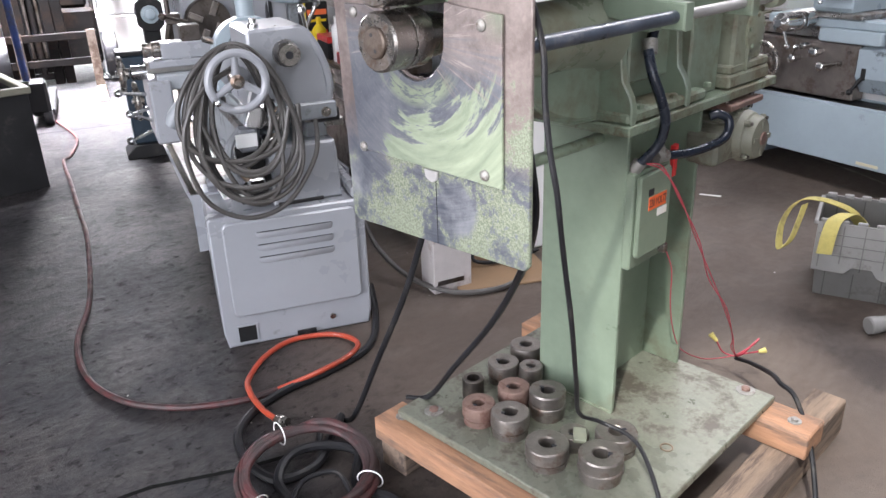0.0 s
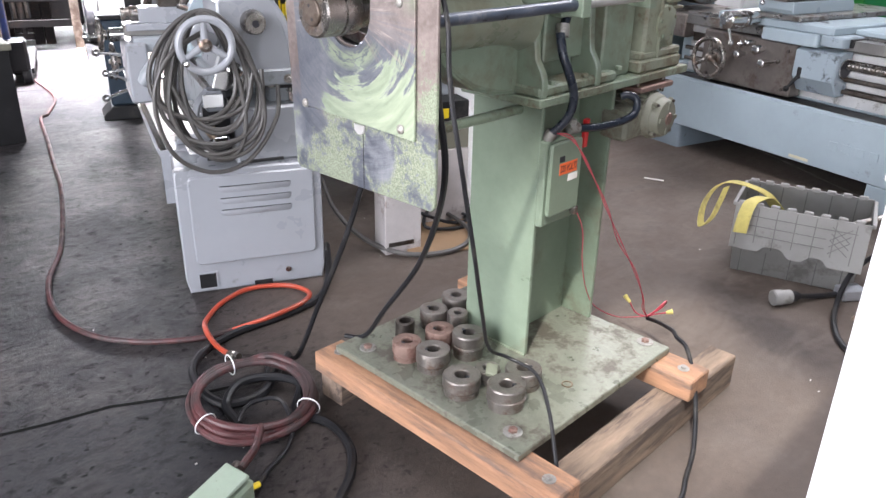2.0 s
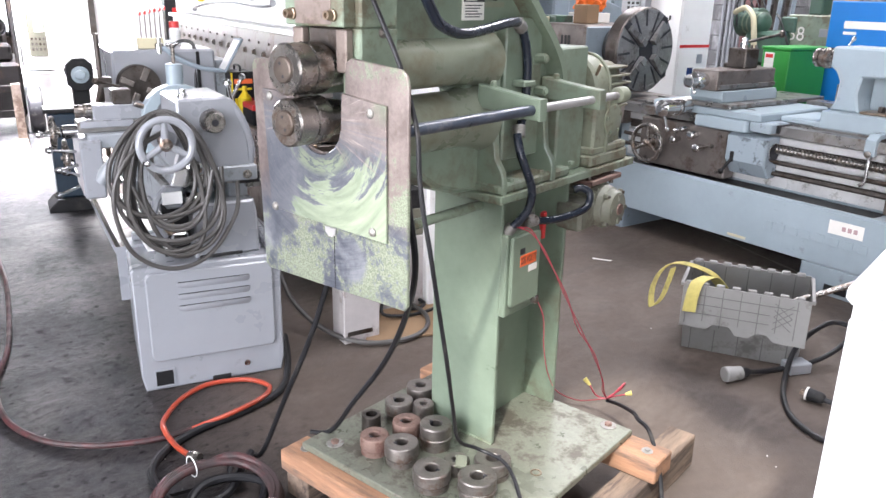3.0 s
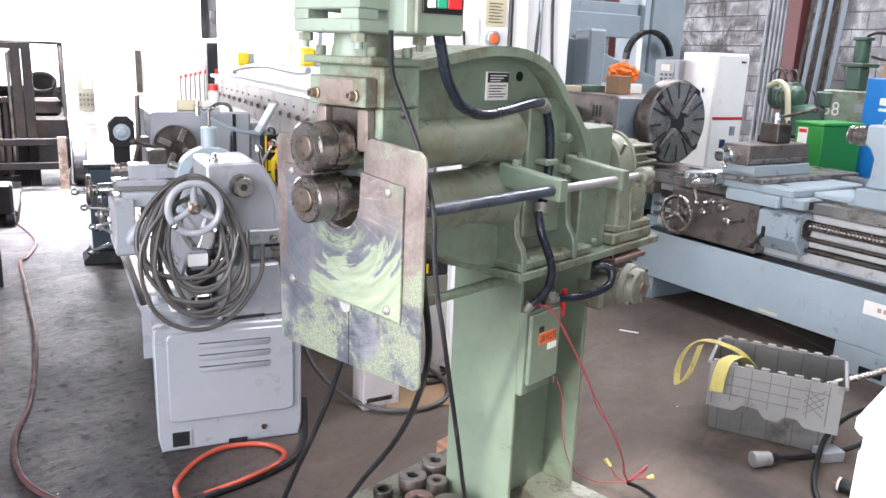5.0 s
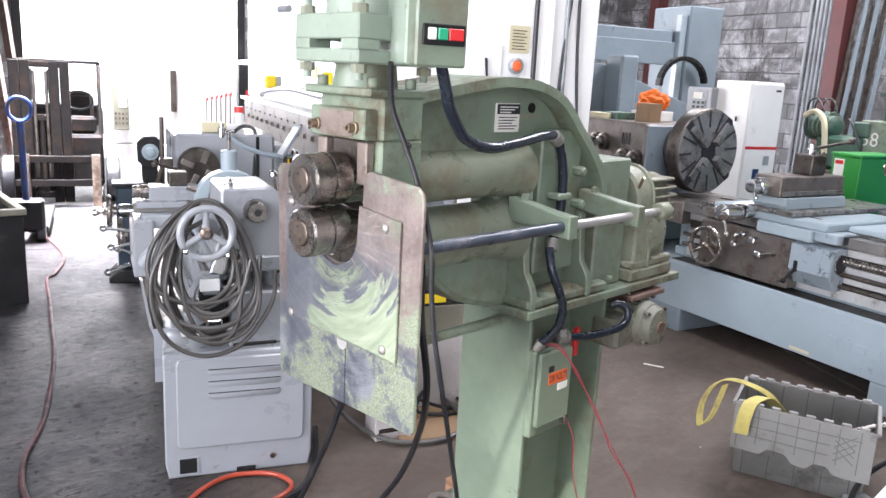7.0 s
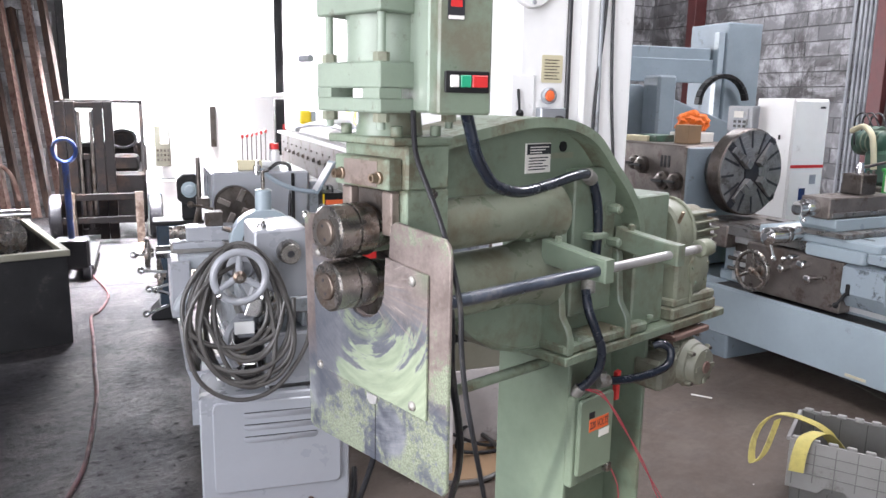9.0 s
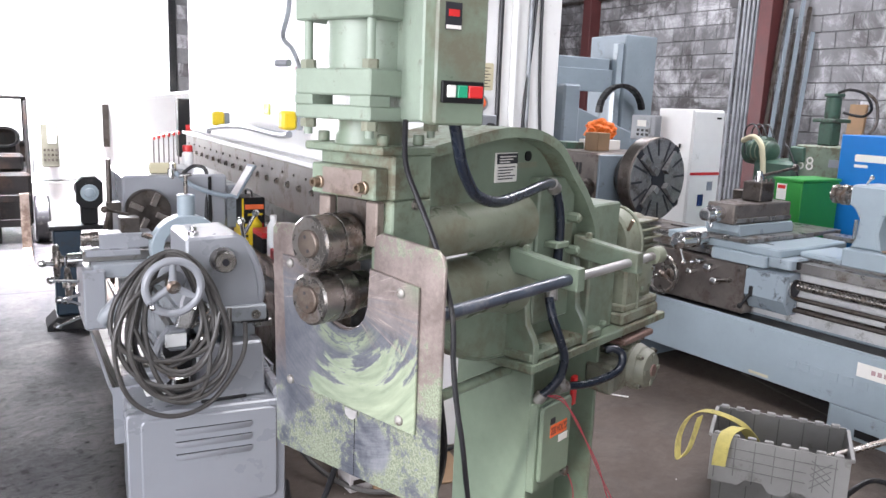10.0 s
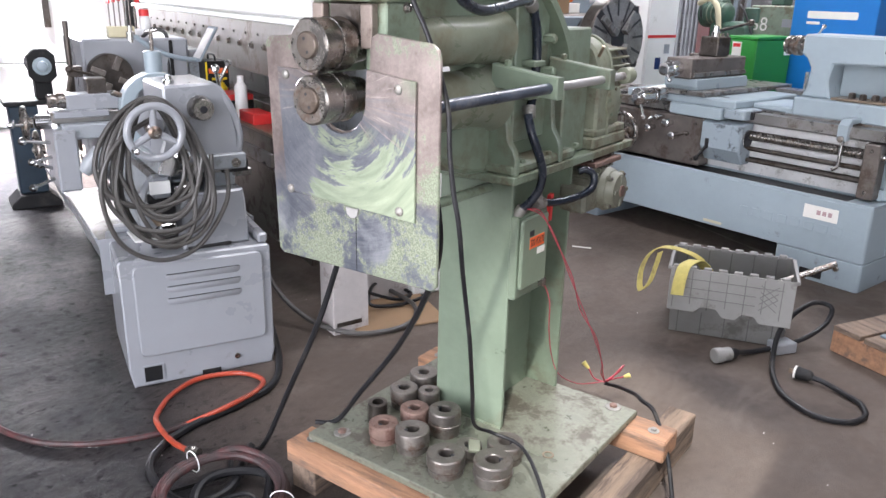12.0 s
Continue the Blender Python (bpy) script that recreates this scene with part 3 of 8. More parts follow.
solid("door_1", bm, BLACK, "dark steel frame of the open bay door", "door", kind="structure")

STREAK_LINE = ((3.67, 1.11), (3.50, 0.75), (3.28, 0.39), (3.10, 0.08))
fl = bpy.data.objects["floor"]
for pts in ([(-1.6, 1.42), (-0.732, 1.121), (-0.566, 1.078), (-0.363, 0.965), (-0.1, 0.86)], [(-0.2, 5.9), (1.4, 5.3), (2.2, 5.0)]):
    bm = B()
    P = [Vector((x, y, 0.0008)) for x, y in pts]
    for a, b in zip(P, P[1:]):
        s = (b - a).cross(Vector((0, 0, 1))).normalized() * 0.008
        bm.faces.new([bm.verts.new(q) for q in (a + s, b + s, b - s, a - s)])
    part("floor_joint", bm, JOINT, fl)

# a pale streak and hairline cracks in the concrete
bm = B()
P = [Vector((x, y, 0.0009)) for x, y in STREAK_LINE]
P = curve(P, 6)
for i, (a, b) in enumerate(zip(P, P[1:])):
    s = (b - a).cross(Vector((0, 0, 1))).normalized()
    w0, w1 = (0.010 + 0.006 * math.sin(1.9 * j) for j in (i, i + 1))
    bm.faces.new([bm.verts.new(q) for q in (a + s * w0, b + s * w1, b - s * w1, a - s * w0)])
part("floor_scrape", bm, STREAK_PALE, fl)

# the base of the machine and its skid
MX, MY = 0.30, 0.29


def build_skid():
    t = thing("timber_skid", pose(MX, MY, 0), "rough sawn timber skid bolted under the green machine", "skid")
    for y0, y1, x0, x1 in ((-0.175, -0.085, -0.05, 0.905), (0.60, 0.695, -0.07, 0.85)):
        part("runner", box(B(), x0, x1, y0, y1, 0, 0.112, 0.004), WOOD_X, t, "weathered timber runner")
    for x0, x1, y0, y1 in ((-0.105, 0.0, -0.21, 0.675), (0.555, 0.665, -0.195, 0.715)):
        c = part("cross_timber", box(B(), x0, x1, y0, y1, 0.1122, 0.178, 0.004), WOOD, t)
        for y in (y0 + 0.055, y1 - 0.055):
            part("lag_bolt", hexbolt(B(), ((x0 + x1) / 2, y, 0.178), (0, 0, 1), 0.009, 0.007, 0.017), WASHER, c)
    return t


def build_machine():
    t = thing("rotary_forming_machine", pose(MX, MY, 0.178), "green cast-iron rotary sheet metal machine on an H-beam column", "metalworking machine")
    yc = 0.29
    p = part("base_plate", box(B(), -0.06, 0.655, -0.068, 0.63, 0.1785, 0.20, 0.003), PLATE_G, t, "greasy green steel base plate")
    for x, y in ((0, 0), (0, 0.552), (0.626, 0), (0.626, 0.552)):
        an = part("anchor_washer", rev(B(), [(0, 0.011), (0, 0.025), (0.0025, 0.025), (0.0035, 0.023), (0.0035, 0.011)], (x, y, 0.2001), (0, 0, 1), 24, close=False), WASHER, p)
        part("anchor_bolt", hexbolt(B(), (x, y, 0.2), (0, 0, 1), 0.0125, 0.010), DIE_R, an)
    # column: two flanges and a web
    x0, x1, y0, y1 = 0.30, 0.64, 0.205, 0.44
    bm = B()
    box(bm, x0, x0 + 0.013, y0, y1, 0.20, 0.945, 0.002)
    box(bm, x1 - 0.013, x1, y0, y1, 0.20, 0.945, 0.002)
    box(bm, x0 + 0.012, x1 - 0.012, 0.314, 0.326, 0.20, 0.945, 0)
    col = part("column", bm, GREEN, t)
    part("weld_seam", tube(B(), [(x0 - 0.001, y0, 0.202), (x0 - 0.001, y1, 0.202)], 0.004, 6, 6), GREEN_D, col)
    # shelf
    part("shelf", box(B(), 0.235, 0.965, 0.165, 0.43, 0.945, 0.968, 0.003), GREEN_D, t)
    for x in (0.30, 0.44, 0.60):
        part("shelf_bolt", hexbolt(B(), (x, 0.182, 0.995), (0, 0, 1), 0.010), GREEN_D, t)
    # frame casting
    web = [(-0.13, 1.475), (0.0, 1.497), (0.10, 1.512), (0.17, 1.515), (0.26, 1.508), (0.355, 1.475), (0.435, 1.405), (0.50, 1.345), (0.555, 1.27), (0.575, 1.18),
           (0.58, 0.9685), (0.24, 0.9685), (0.16, 0.975), (0.08, 1.0), (0.02, 1.04), (-0.03, 1.09), (-0.07, 1.13), (-0.13, 1.14), (-0.13, 1.162), (0.16, 1.162), (0.195, 1.185), (0.195, 1.225), (0.17, 1.252), (-0.13, 1.252)]
    bm = prism(B(), web, "y", 0.252, 0.345, 0.004)
    frame_ob = part("frame_casting", bm, GREEN, t)
    # arched rim, swept along the top
    arch = [Vector((x, 0, z)) for x, z in web[:10]]
    arch = curve(arch, 4)
    bm = B()
    rows_ = []
    for i, q in enumerate(arch):
        d = (arch[min(i + 1, len(arch) - 1)] - arch[max(i - 1, 0)]).normalized()
        nrm = Vector((-d.z, 0, d.x))
        a, c = q + nrm * 0.006, q - nrm * 0.016
        rows_.append([bm.verts.new((a.x, 0.196, a.z)), bm.verts.new((a.x, 0.385, a.z)), bm.verts.new((c.x, 0.385, c.z)), bm.verts.new((c.x, 0.196, c.z))])
    for a, c in zip(rows_, rows_[1:]):
        for k in range(4):
            bm.faces.new((a[k], a[(k + 1) % 4], c[(k + 1) % 4], c[k]))
    bm.faces.new(rows_[0][::-1])
    bm.faces.new(rows_[-1])
    part("arched_rim", bm, GREEN_D, frame_ob)
    # shaft barrels
    for z, r, xe in ((1.302, 0.055, 0.245), (1.163, 0.069, 0.235)):
        part("shaft_barrel", rev(B(), [(0, r * 0.98), (0.01, r), (xe + 0.04, r), (xe + 0.10, r * 1.12), (xe + 0.14, r * 1.3)], (-0.13, 0.200 + r, z), (1, 0, 0), 40), BARREL, frame_ob)
    # lower jaw belly
    part("jaw_belly", prism(B(), [(-0.12, 1.15), (0.235, 1.15), (0.235, 0.97), (0.16, 0.978), (0.08, 1.003), (0.02, 1.04), (-0.04, 1.095), (-0.08, 1.125)], "y", 0.246, 0.36, 0.012), GREEN, frame_ob)
    # ribs
    def rib(x, w, top):
        pts = [(0.26, top), (0.218, top), (0.205, top - 0.02), (0.20, 1.10), (0.195, 1.06), (0.175, 1.03), (0.168, 1.01), (0.168, 0.9686), (0.26, 0.9686)]
        return part("rib", prism(B(), pts, "x", x, x + w, 0.003), GREEN, frame_ob)
    rib(0.245, 0.022, 1.352)
    rib(0.475, 0.022, 1.20)
    part("side_cover", box(B(), 0.31, 0.475, 0.222, 0.26, 1.04, 1.40, 0.004), GREEN, frame_ob)
    part("front_foot", box(B(), 0.24, 0.58, 0.172, 0.26, 0.9688, 0.995, 0.006), GREEN_D, frame_ob)
    for x, z in ((0.448, 1.298), (0.452, 1.214)):
        part("side_bolt", hexbolt(B(), (x, 0.2235, z), (0, -1, 0), 0.013, 0.03, 0.019), GREEN_D, frame_ob)
    part("gear_cover", box(B(), 0.545, 0.69, 0.203, 0.37, 0.9686, 1.322, 0.005), GREEN, frame_ob)
    # nameplate
    na = math.atan2(-0.015, 0.08)
    plate = part("nameplate", box(B(), 0.162, 0.245, 0.246, 0.2515, 1.395, 1.462, 0.001), PAPER, frame_ob, "printed black and silver nameplate")
    part("name_band", box(B(), 0.164, 0.243, 0.2445, 0.2465, 1.437, 1.460, 0), INK, plate)
    bm = B()
    for k in range(3):
        box(bm, 0.172, 0.235 - 0.012 * k, 0.2435, 0.2446, 1.452 - 0.006 * k, 1.4545 - 0.006 * k, 0)
    part("name_bar", bm, PAPER, plate)
    bm = B()
    for k in range(5):
        box(bm, 0.170, 0.236 - 0.009 * (k % 3), 0.2455, 0.2462, 1.428 - 0.0065 * k, 1.4305 - 0.0065 * k, 0)
    part("text_bar", bm, INK, plate)
    bm = rev(B(), [(0, 0.012), (0.004, 0.012)], (0.292, 0.2515, 1.452), (0, -1, 0), 20)
    part("plug_hole", bm, BLACK, frame_ob)
    part("strip_label", box(B(), 0.25, 0.33, 0.2485, 0.2515, 1.425, 1.438, 0), GEAR_G, frame_ob)
    # head
    head = part("head_block", box(B(), -0.225, -0.12, 0.19, 0.39, 1.387, 1.470, 0.004), GREEN_D, t)
    for y0, y1 in ((0.19, 0.245), (0.335, 0.39)):
        part("head_cheek", box(B(), -0.225, -0.12, y0, y1, 1.245, 1.386, 0.003), GREEN_D, head)
    part("head_plate", box(B(), -0.258, -0.2245, 0.205, 0.378, 1.388, 1.446, 0.003), GREEN_D, head)
    part("cap_plate", box(B(), -0.262, -0.115, 0.185, 0.395, 1.470, 1.486, 0.003), GREEN_D, head)
    part("bare_patch", box(B(), -0.2595, -0.2575, 0.238, 0.345, 1.392, 1.44, 0.0005), BARE, head)
    for y in (0.232, 0.352):
        part("socket_bolt", rev(B(), [(0, 0.012), (0.006, 0.012), (0.007, 0.009), (0.020, 0.009), (0.020, 0.005), (0.014, 0.004)], (-0.258, y, 1.410), (-1, 0, 0), 18), BRONZE, head)
    part("slide", box(B(), -0.235, -0.16, 0.247, 0.333, 1.30, 1.386, 0.004), STEEL_D, head)
    part("gib_strip", box(B(), -0.247, -0.2255, 0.21, 0.24, 1.30, 1.384, 0.003), BARE, head)
    part("gib_strip", box(B(), -0.247, -0.2255, 0.34, 0.37, 1.30, 1.384, 0.003), BARE, head)
    for x, y in ((-0.235, 0.21), (-0.235, 0.37), (-0.14, 0.21), (-0.14, 0.37)):
        part("cap_screw", cyl(B(), (x, y, 1.486), (x, y, 1.506), 0.011, seg=16, bev=0.002), GREEN_D, head)
    part("side_stud", hexbolt(B(), (-0.165, 0.19, 1.377), (0, -1, 0), 0.008, 0.008, 0.011), STEEL, head)
    # press cylinder on the head
    part("cylinder_neck", rev(B(), [(0, 0.066), (0.018, 0.064), (0.05, 0.061)], (-0.19, yc, 1.486), (0, 0, 1), 40), GREEN, t)
    def slab(z0, z1, mtl, nm):
        return part(nm, box(B(), -0.29, -0.09, 0.19, 0.39, z0, z1, 0.003), mtl, t)
    s3 = slab(1.530, 1.556, GREEN_C, "lower_flange")
    for x in (-0.265, -0.115):
        for y in (0.215, 0.365):
            part("spacer", box(B(), x - 0.025, x + 0.025, y - 0.025, y + 0.025, 1.556, 1.573, 0), GREEN_C, s3)
    slab(1.573, 1.620, GREEN_C, "middle_flange")
    part("cylinder_barrel", rev(B(), [(0, 0.083), (0.09, 0.083)], (-0.19, yc, 1.620), (0, 0, 1), 44), GREEN_C, t)
    s1 = slab(1.705, 1.745, GREEN_C, "top_flange")
    for x in (-0.272, -0.108):
        for y in (0.208, 0.372):
            rod = part("tie_rod", cyl(B(), (x, y, 1.50), (x, y, 1.77), 0.008, seg=12), GREEN_C, t)
            for z in (1.513, 1.620, 1.745):
                part("nut", cyl(B(), (x, y, z), (x, y, z + 0.016), 0.015, seg=6), GEAR_G, rod)
    part("port_fitting", cyl(B(), (-0.30, 0.395, 1.628), (-0.30, 0.43, 1.628), 0.007, seg=10), GALV, s3)
    # rollers
    for z, r in ((1.307, 0.052), (1.203, 0.0495)):
        ro = part("roller", rev(B(), [(-0.336 + 0.336, 0.004), (0, r - 0.005), (0.004, r - 0.001), (0.045, r - 0.001), (0.046, r - 0.004), (0.048, r - 0.004), (0.049, r), (0.086, r), (0.094, r - 0.008), (0.14, r - 0.014)], (-0.338, yc, z), (1, 0, 0), 56), STEEL, t, "machined steel forming roller")
        hub = part("roller_hub", rev(B(), [(-0.006, 0.022), (-0.006, 0.0235), (-0.004, 0.026), (0, 0.0265)], (-0.338, yc, z), (1, 0, 0), 30), HUB, ro)
        for k in (-1, 1):
            bm = B()
            cyl(bm, (-0.3445, yc + 0.004 * k, z + 0.0125 * k), (-0.342, yc + 0.004 * k, z + 0.0125 * k), 0.0034, seg=10)
            part("spanner_hole", bm, INK, hub)
    # guard plate
    out = [(0.052, 0.838), (0.042, 0.850), (0.042, 1.293), (0.047, 1.308), (0.060, 1.318), (0.195, 1.331), (0.209, 1.322), (0.213, 1.300), (0.214, 1.262), (0.222, 1.215)]
    for k in range(9):
        a = radians(-5 - 170 * k / 8)
        out.append((yc - 0.0 - 0.068 * math.cos(a), 1.198 + 0.066 * math.sin(a)))
    out += [(0.362, 1.262), (0.364, 1.322), (0.50, 1.312), (0.511, 1.30), (0.497, 0.838), (0.485, 0.828)]
    guard = part("guard_plate", prism(B(), out, "x", -0.249, -0.240, 0.002), GUARD, t, "worn guard plate with rubbed green paint")
    inner = [(0.094, 0.974), (0.094, 1.248), (0.216, 1.262)]
    for k in range(9):
        a = radians(-8 - 164 * k / 8)
        inner.append((yc - 0.070 * math.cos(a), 1.198 + 0.069 * math.sin(a)))
    inner += [(0.364, 1.25), (0.47, 1.25), (0.456, 0.984)]
    part("wear_plate", prism(B(), inner, "x", -0.2560, -0.2502, 0.0012), WEAR, guard)
    part("plate_backing", prism(B(), [(0.098, 0.978), (0.098, 1.10), (0.452, 1.10), (0.452, 0.988)], "x", -0.2504, -0.2492), INK, guard)
    part("lift_tab", prism(B(), [(0.246, 0.974), (0.248, 0.960), (0.258, 0.953), (0.268, 0.953), (0.278, 0.960), (0.280, 0.974)], "x", -0.2535, -0.2492, 0.001), RAM, guard)
    for y, z in ((0.135, 1.231), (0.443, 1.236), (0.441, 0.989), (0.131, 0.992)):
        part("carriage_bolt", rev(B(), [(0, 0.010), (0.003, 0.0095), (0.006, 0.006), (0.007, 0.001)], (-0.2560, y, z), (-1, 0, 0), 16), WASHER, guard)
    part("seam", box(B(), -0.2497, -0.2488, 0.254, 0.2555, 0.835, 0.972, 0), INK, guard)
    # guide rods and clamps
    part("sleeved_rod", cyl(B(), (-0.240, 0.058, 1.203), (0.20, 0.058, 1.203), 0.0125, seg=18), SLEEVE, t, "guide rod in a blue-black sleeve")
    part("guide_rod", cyl(B(), (0.19, 0.058, 1.203), (0.665, 0.058, 1.203), 0.0105, seg=18), RAM, t)
    for x in (0.188, 0.468):
        cl = part("rod_clamp", prism(B(), [(0.035, 1.178), (0.035, 1.228), (0.085, 1.232), (0.215, 1.25), (0.215, 1.195), (0.085, 1.18)], "x", x, x + 0.034, 0.003), GREEN, t)
        part("clamp_screw", hexbolt(B(), (x + 0.017, 0.18, 1.243), (0, -0.1, 1), 0.009, 0.014), GREEN_D, cl)
    part("rod_collar", cyl(B(), (0.60, 0.058, 1.203), (0.645, 0.058, 1.203), 0.022, seg=20, bev=0.003), GEAR_G, t)
    part("lower_guide_rod", cyl(B(), (-0.240, 0.28, 0.915), (0.30, 0.28, 0.915), 0.013, seg=18), GREEN_D, t)
    # worm gearbox
    bm = B()
    box(bm, 0.70, 0.93, 0.175, 0.335, 0.9686, 1.005, 0.006)
    gb = part("gearbox_foot", bm, GEAR_G, t)
    def dome(yc_, w, z0, ze, top, k=12):
        """An arch with upright sides and a rounded crown."""
        return [(yc_ - w, z0)] + [(yc_ - w * math.cos(math.pi * i / k), ze + (top - ze) * math.sin(math.pi * i / k)) for i in range(k + 1)] + [(yc_ + w, z0)]
    case = part("gearbox_case", prism(B(), dome(0.262, 0.082, 1.0052, 1.19, 1.292), "x", 0.715, 0.795, 0.008), GEAR_G, t, "faded olive worm gearbox with cooling fins")
    part("case_web", prism(B(), dome(0.262, 0.064, 1.0052, 1.18, 1.268), "x", 0.794, 0.915, 0.006), GEAR_G, case)
    part("case_ring", prism(B(), dome(0.262, 0.088, 1.0052, 1.19, 1.299), "x", 0.785, 0.797, 0.003), GEAR_G, case)
    part("worm_housing", rev(B(), [(0, 0.038), (0.012, 0.052), (0.19, 0.052), (0.20, 0.04)], (0.72, 0.262, 1.085), (1, 0, 0), 28), GEAR_G, case)
    part("case_plinth", box(B(), 0.705, 0.925, 0.178, 0.345, 1.0052, 1.028, 0.005), GEAR_G, case)
    part("filler_plug", hexbolt(B(), (0.755, 0.262, 1.292), (0, 0, 1), 0.011, 0.012), DIE_R, case)
    part("breather", cyl(B(), (0.72, 0.19, 1.24), (0.715, 0.175, 1.27), 0.005, seg=8), BRONZE, case)
    for k in range(6):
        z = 1.135 + 0.023 * k
        w = 0.080 if z < 1.20 else 0.080 * math.sqrt(max(0.1, 1 - ((z - 1.19) / 0.10) ** 2)) + 0.006
        part("cooling_fin", prism(B(), rounded(0.797, 0.932, 0.262 - w, 0.262 + w, 0.018, 3), "z", z, z + 0.0065, 0.0015), GEAR_G, gb)
    part("end_cover", rev(B(), [(0, 0.05), (0.016, 0.05), (0.018, 0.044), (0.022, 0.02)], (0.82, 0.19, 1.10), (0, -1, 0), 28), GEAR_G, gb)
    for k in range(5):
        a = 2 * math.pi * k / 5 + 0.4
        bm = B()
        hexbolt(bm, (0.82 + 0.04 * math.cos(a), 0.174, 1.10 + 0.04 * math.sin(a)), (0, -1, 0), 0.006)
        part("cover_bolt", bm, GREEN_D, gb)
    # motor below the shelf
    mo = part("motor", rev(B(), [(0, 0.045), (0.012, 0.062), (0.03, 0.068), (0.035, 0.064), (0.20, 0.064), (0.206, 0.068), (0.23, 0.055)], (0.765, 0.12, 0.845), (0, 1, 0), 36), MOTOR_P, t, "faded olive electric motor")
    part("motor_end_bell", rev(B(), [(0, 0.018), (0.006, 0.05), (0.016, 0.056), (0.03, 0.058)], (0.765, 0.10, 0.845), (0, 1, 0), 32), MOTOR_P, mo)
    part("shaft_cap", rev(B(), [(0, 0.004), (0, 0.016), (0.006, 0.019)], (0.765, 0.096, 0.845), (0, 1, 0), 20), DIE_R, mo)
    for k in range(4):
        a = radians(45 + 90 * k)
        lug = part("bell_lug", box(B(), 0.048, 0.069, 0.116, 0.132, -0.007, 0.007, 0.003, Matrix.Translation((0.765, 0, 0.845)) @ Matrix.Rotation(-a, 4, "Y")), MOTOR_P, mo)
        part("bell_bolt", hexbolt(B(), (0.765 + 0.061 * math.cos(a), 0.116, 0.845 + 0.061 * math.sin(a)), (0, -1, 0), 0.005), STEEL_D, mo)
        part("bell_slot", box(B(), 0.026, 0.046, 0.0995, 0.104, -0.006, 0.006, 0, Matrix.Translation((0.765, 0, 0.845)) @ Matrix.Rotation(-a - 0.78, 4, "Y")), MOTOR_P, mo)
    for k in range(10):
        a = radians(20 + 14 * k)
        c, s = math.cos(a), math.sin(a)
        part("motor_fin", box(B(), 0.064, 0.074, 0.16, 0.31, -0.002, 0.002, 0, Matrix.Translation((0.765, 0, 0.845)) @ Matrix.Rotation(-a, 4, "Y")), MOTOR_P, mo)
    part("terminal_box", box(B(), 0.62, 0.72, 0.15, 0.24, 0.79, 0.875, 0.01), MOTOR_P, mo)
    part("motor_hanger", box(B(), 0.69, 0.87, 0.155, 0.30, 0.918, 0.934, 0.003), DIE_R, mo)
    for x in (0.71, 0.85):
        part("hanger_bolt", cyl(B(), (x, 0.18, 0.90), (x, 0.18, 0.9455), 0.007, seg=10), STEEL, mo)
    # switch box
    sw = part("switch_box", box(B(), 0.303, 0.462, 0.186, 0.24, 0.607, 0.845, 0.004), GREEN, t, "green enamelled steel switch box")
    part("switch_box_lid", prism(B(), rounded(0.314, 0.452, 0.635, 0.838, 0.012), "y", 0.174, 0.187, 0.004), GREEN, sw)
    lb = part("voltage_label", box(B(), 0.352, 0.430, 0.1728, 0.1742, 0.747, 0.779, 0), ORANGE_L, sw, "orange lettered voltage label")
    part("small_sticker", box(B(), 0.393, 0.435, 0.1728, 0.1742, 0.724, 0.743, 0), PAPER, sw)
    part("label_panel", box(B(), 0.350, 0.372, 0.1728, 0.1742, 0.783, 0.799, 0), INK, sw)
    part("box_latch", box(B(), 0.432, 0.450, 0.168, 0.19, 0.615, 0.640, 0.003), STEEL, sw)
    part("switch_lever", prism(B(), [(0.466, 0.80), (0.47, 0.875), (0.485, 0.878), (0.482, 0.80)], "y", 0.18, 0.195, 0.002), RED_P, sw, "red switch lever")
    # control box
    cm = Matrix.Translation((-0.257, 0.074, 0)) @ Matrix.Rotation(radians(-21), 4, "Z")
    cb = part("control_box", box(B(), 0.0, 0.100, 0.045, 0.215, 1.532, 1.86, 0.004, cm), GREEN_C, t, "green steel push-button control box")
    part("control_box_door", box(B(), 0.001, 0.099, 0.0, 0.0445, 1.530, 1.862, 0.004, cm), GREEN, cb)
    pn = part("button_panel", prism(B(), rounded(0.012, 0.092, 1.567, 1.603, 0.003), "y", -0.007, 0.0, 0.001, cm), BLACK, cb)
    for a, c, mt in ((0.020, 0.034, PAPER), (0.037, 0.056, GREEN_BTN), (0.058, 0.086, RED_P)):
        part("push_button", box(B(), a, c, -0.015, -0.006, 1.576, 1.596, 0.0015, cm), mt, pn)
    tg = part("maker_tag", box(B(), 0.016, 0.046, -0.002, 0.0, 1.685, 1.728, 0, cm), INK, cb, "small black and red tag")
    part("tag_mark", box(B(), 0.021, 0.041, -0.003, -0.0018, 1.706, 1.717, 0, cm), RED_P, tg)
    part("tag_bar", box(B(), 0.017, 0.045, -0.003, -0.0018, 1.686, 1.692, 0, cm), PAPER, tg)
    # conduits that belong to the machine
    part("upper_conduit", tube(B(), [(-0.150, 0.116, 1.535), (-0.133, 0.12, 1.498), (-0.113, 0.125, 1.456), (-0.082, 0.131, 1.42), (-0.047, 0.136, 1.392), (0.031, 0.145, 1.373), (0.135, 0.16, 1.379), (0.25, 0.18, 1.391), (0.318, 0.194, 1.389), (0.356, 0.20, 1.352), (0.375, 0.20, 1.28), (0.372, 0.20, 1.18), (0.345, 0.195, 1.12)], 0.0118, 12, 6), CONDUIT, t)
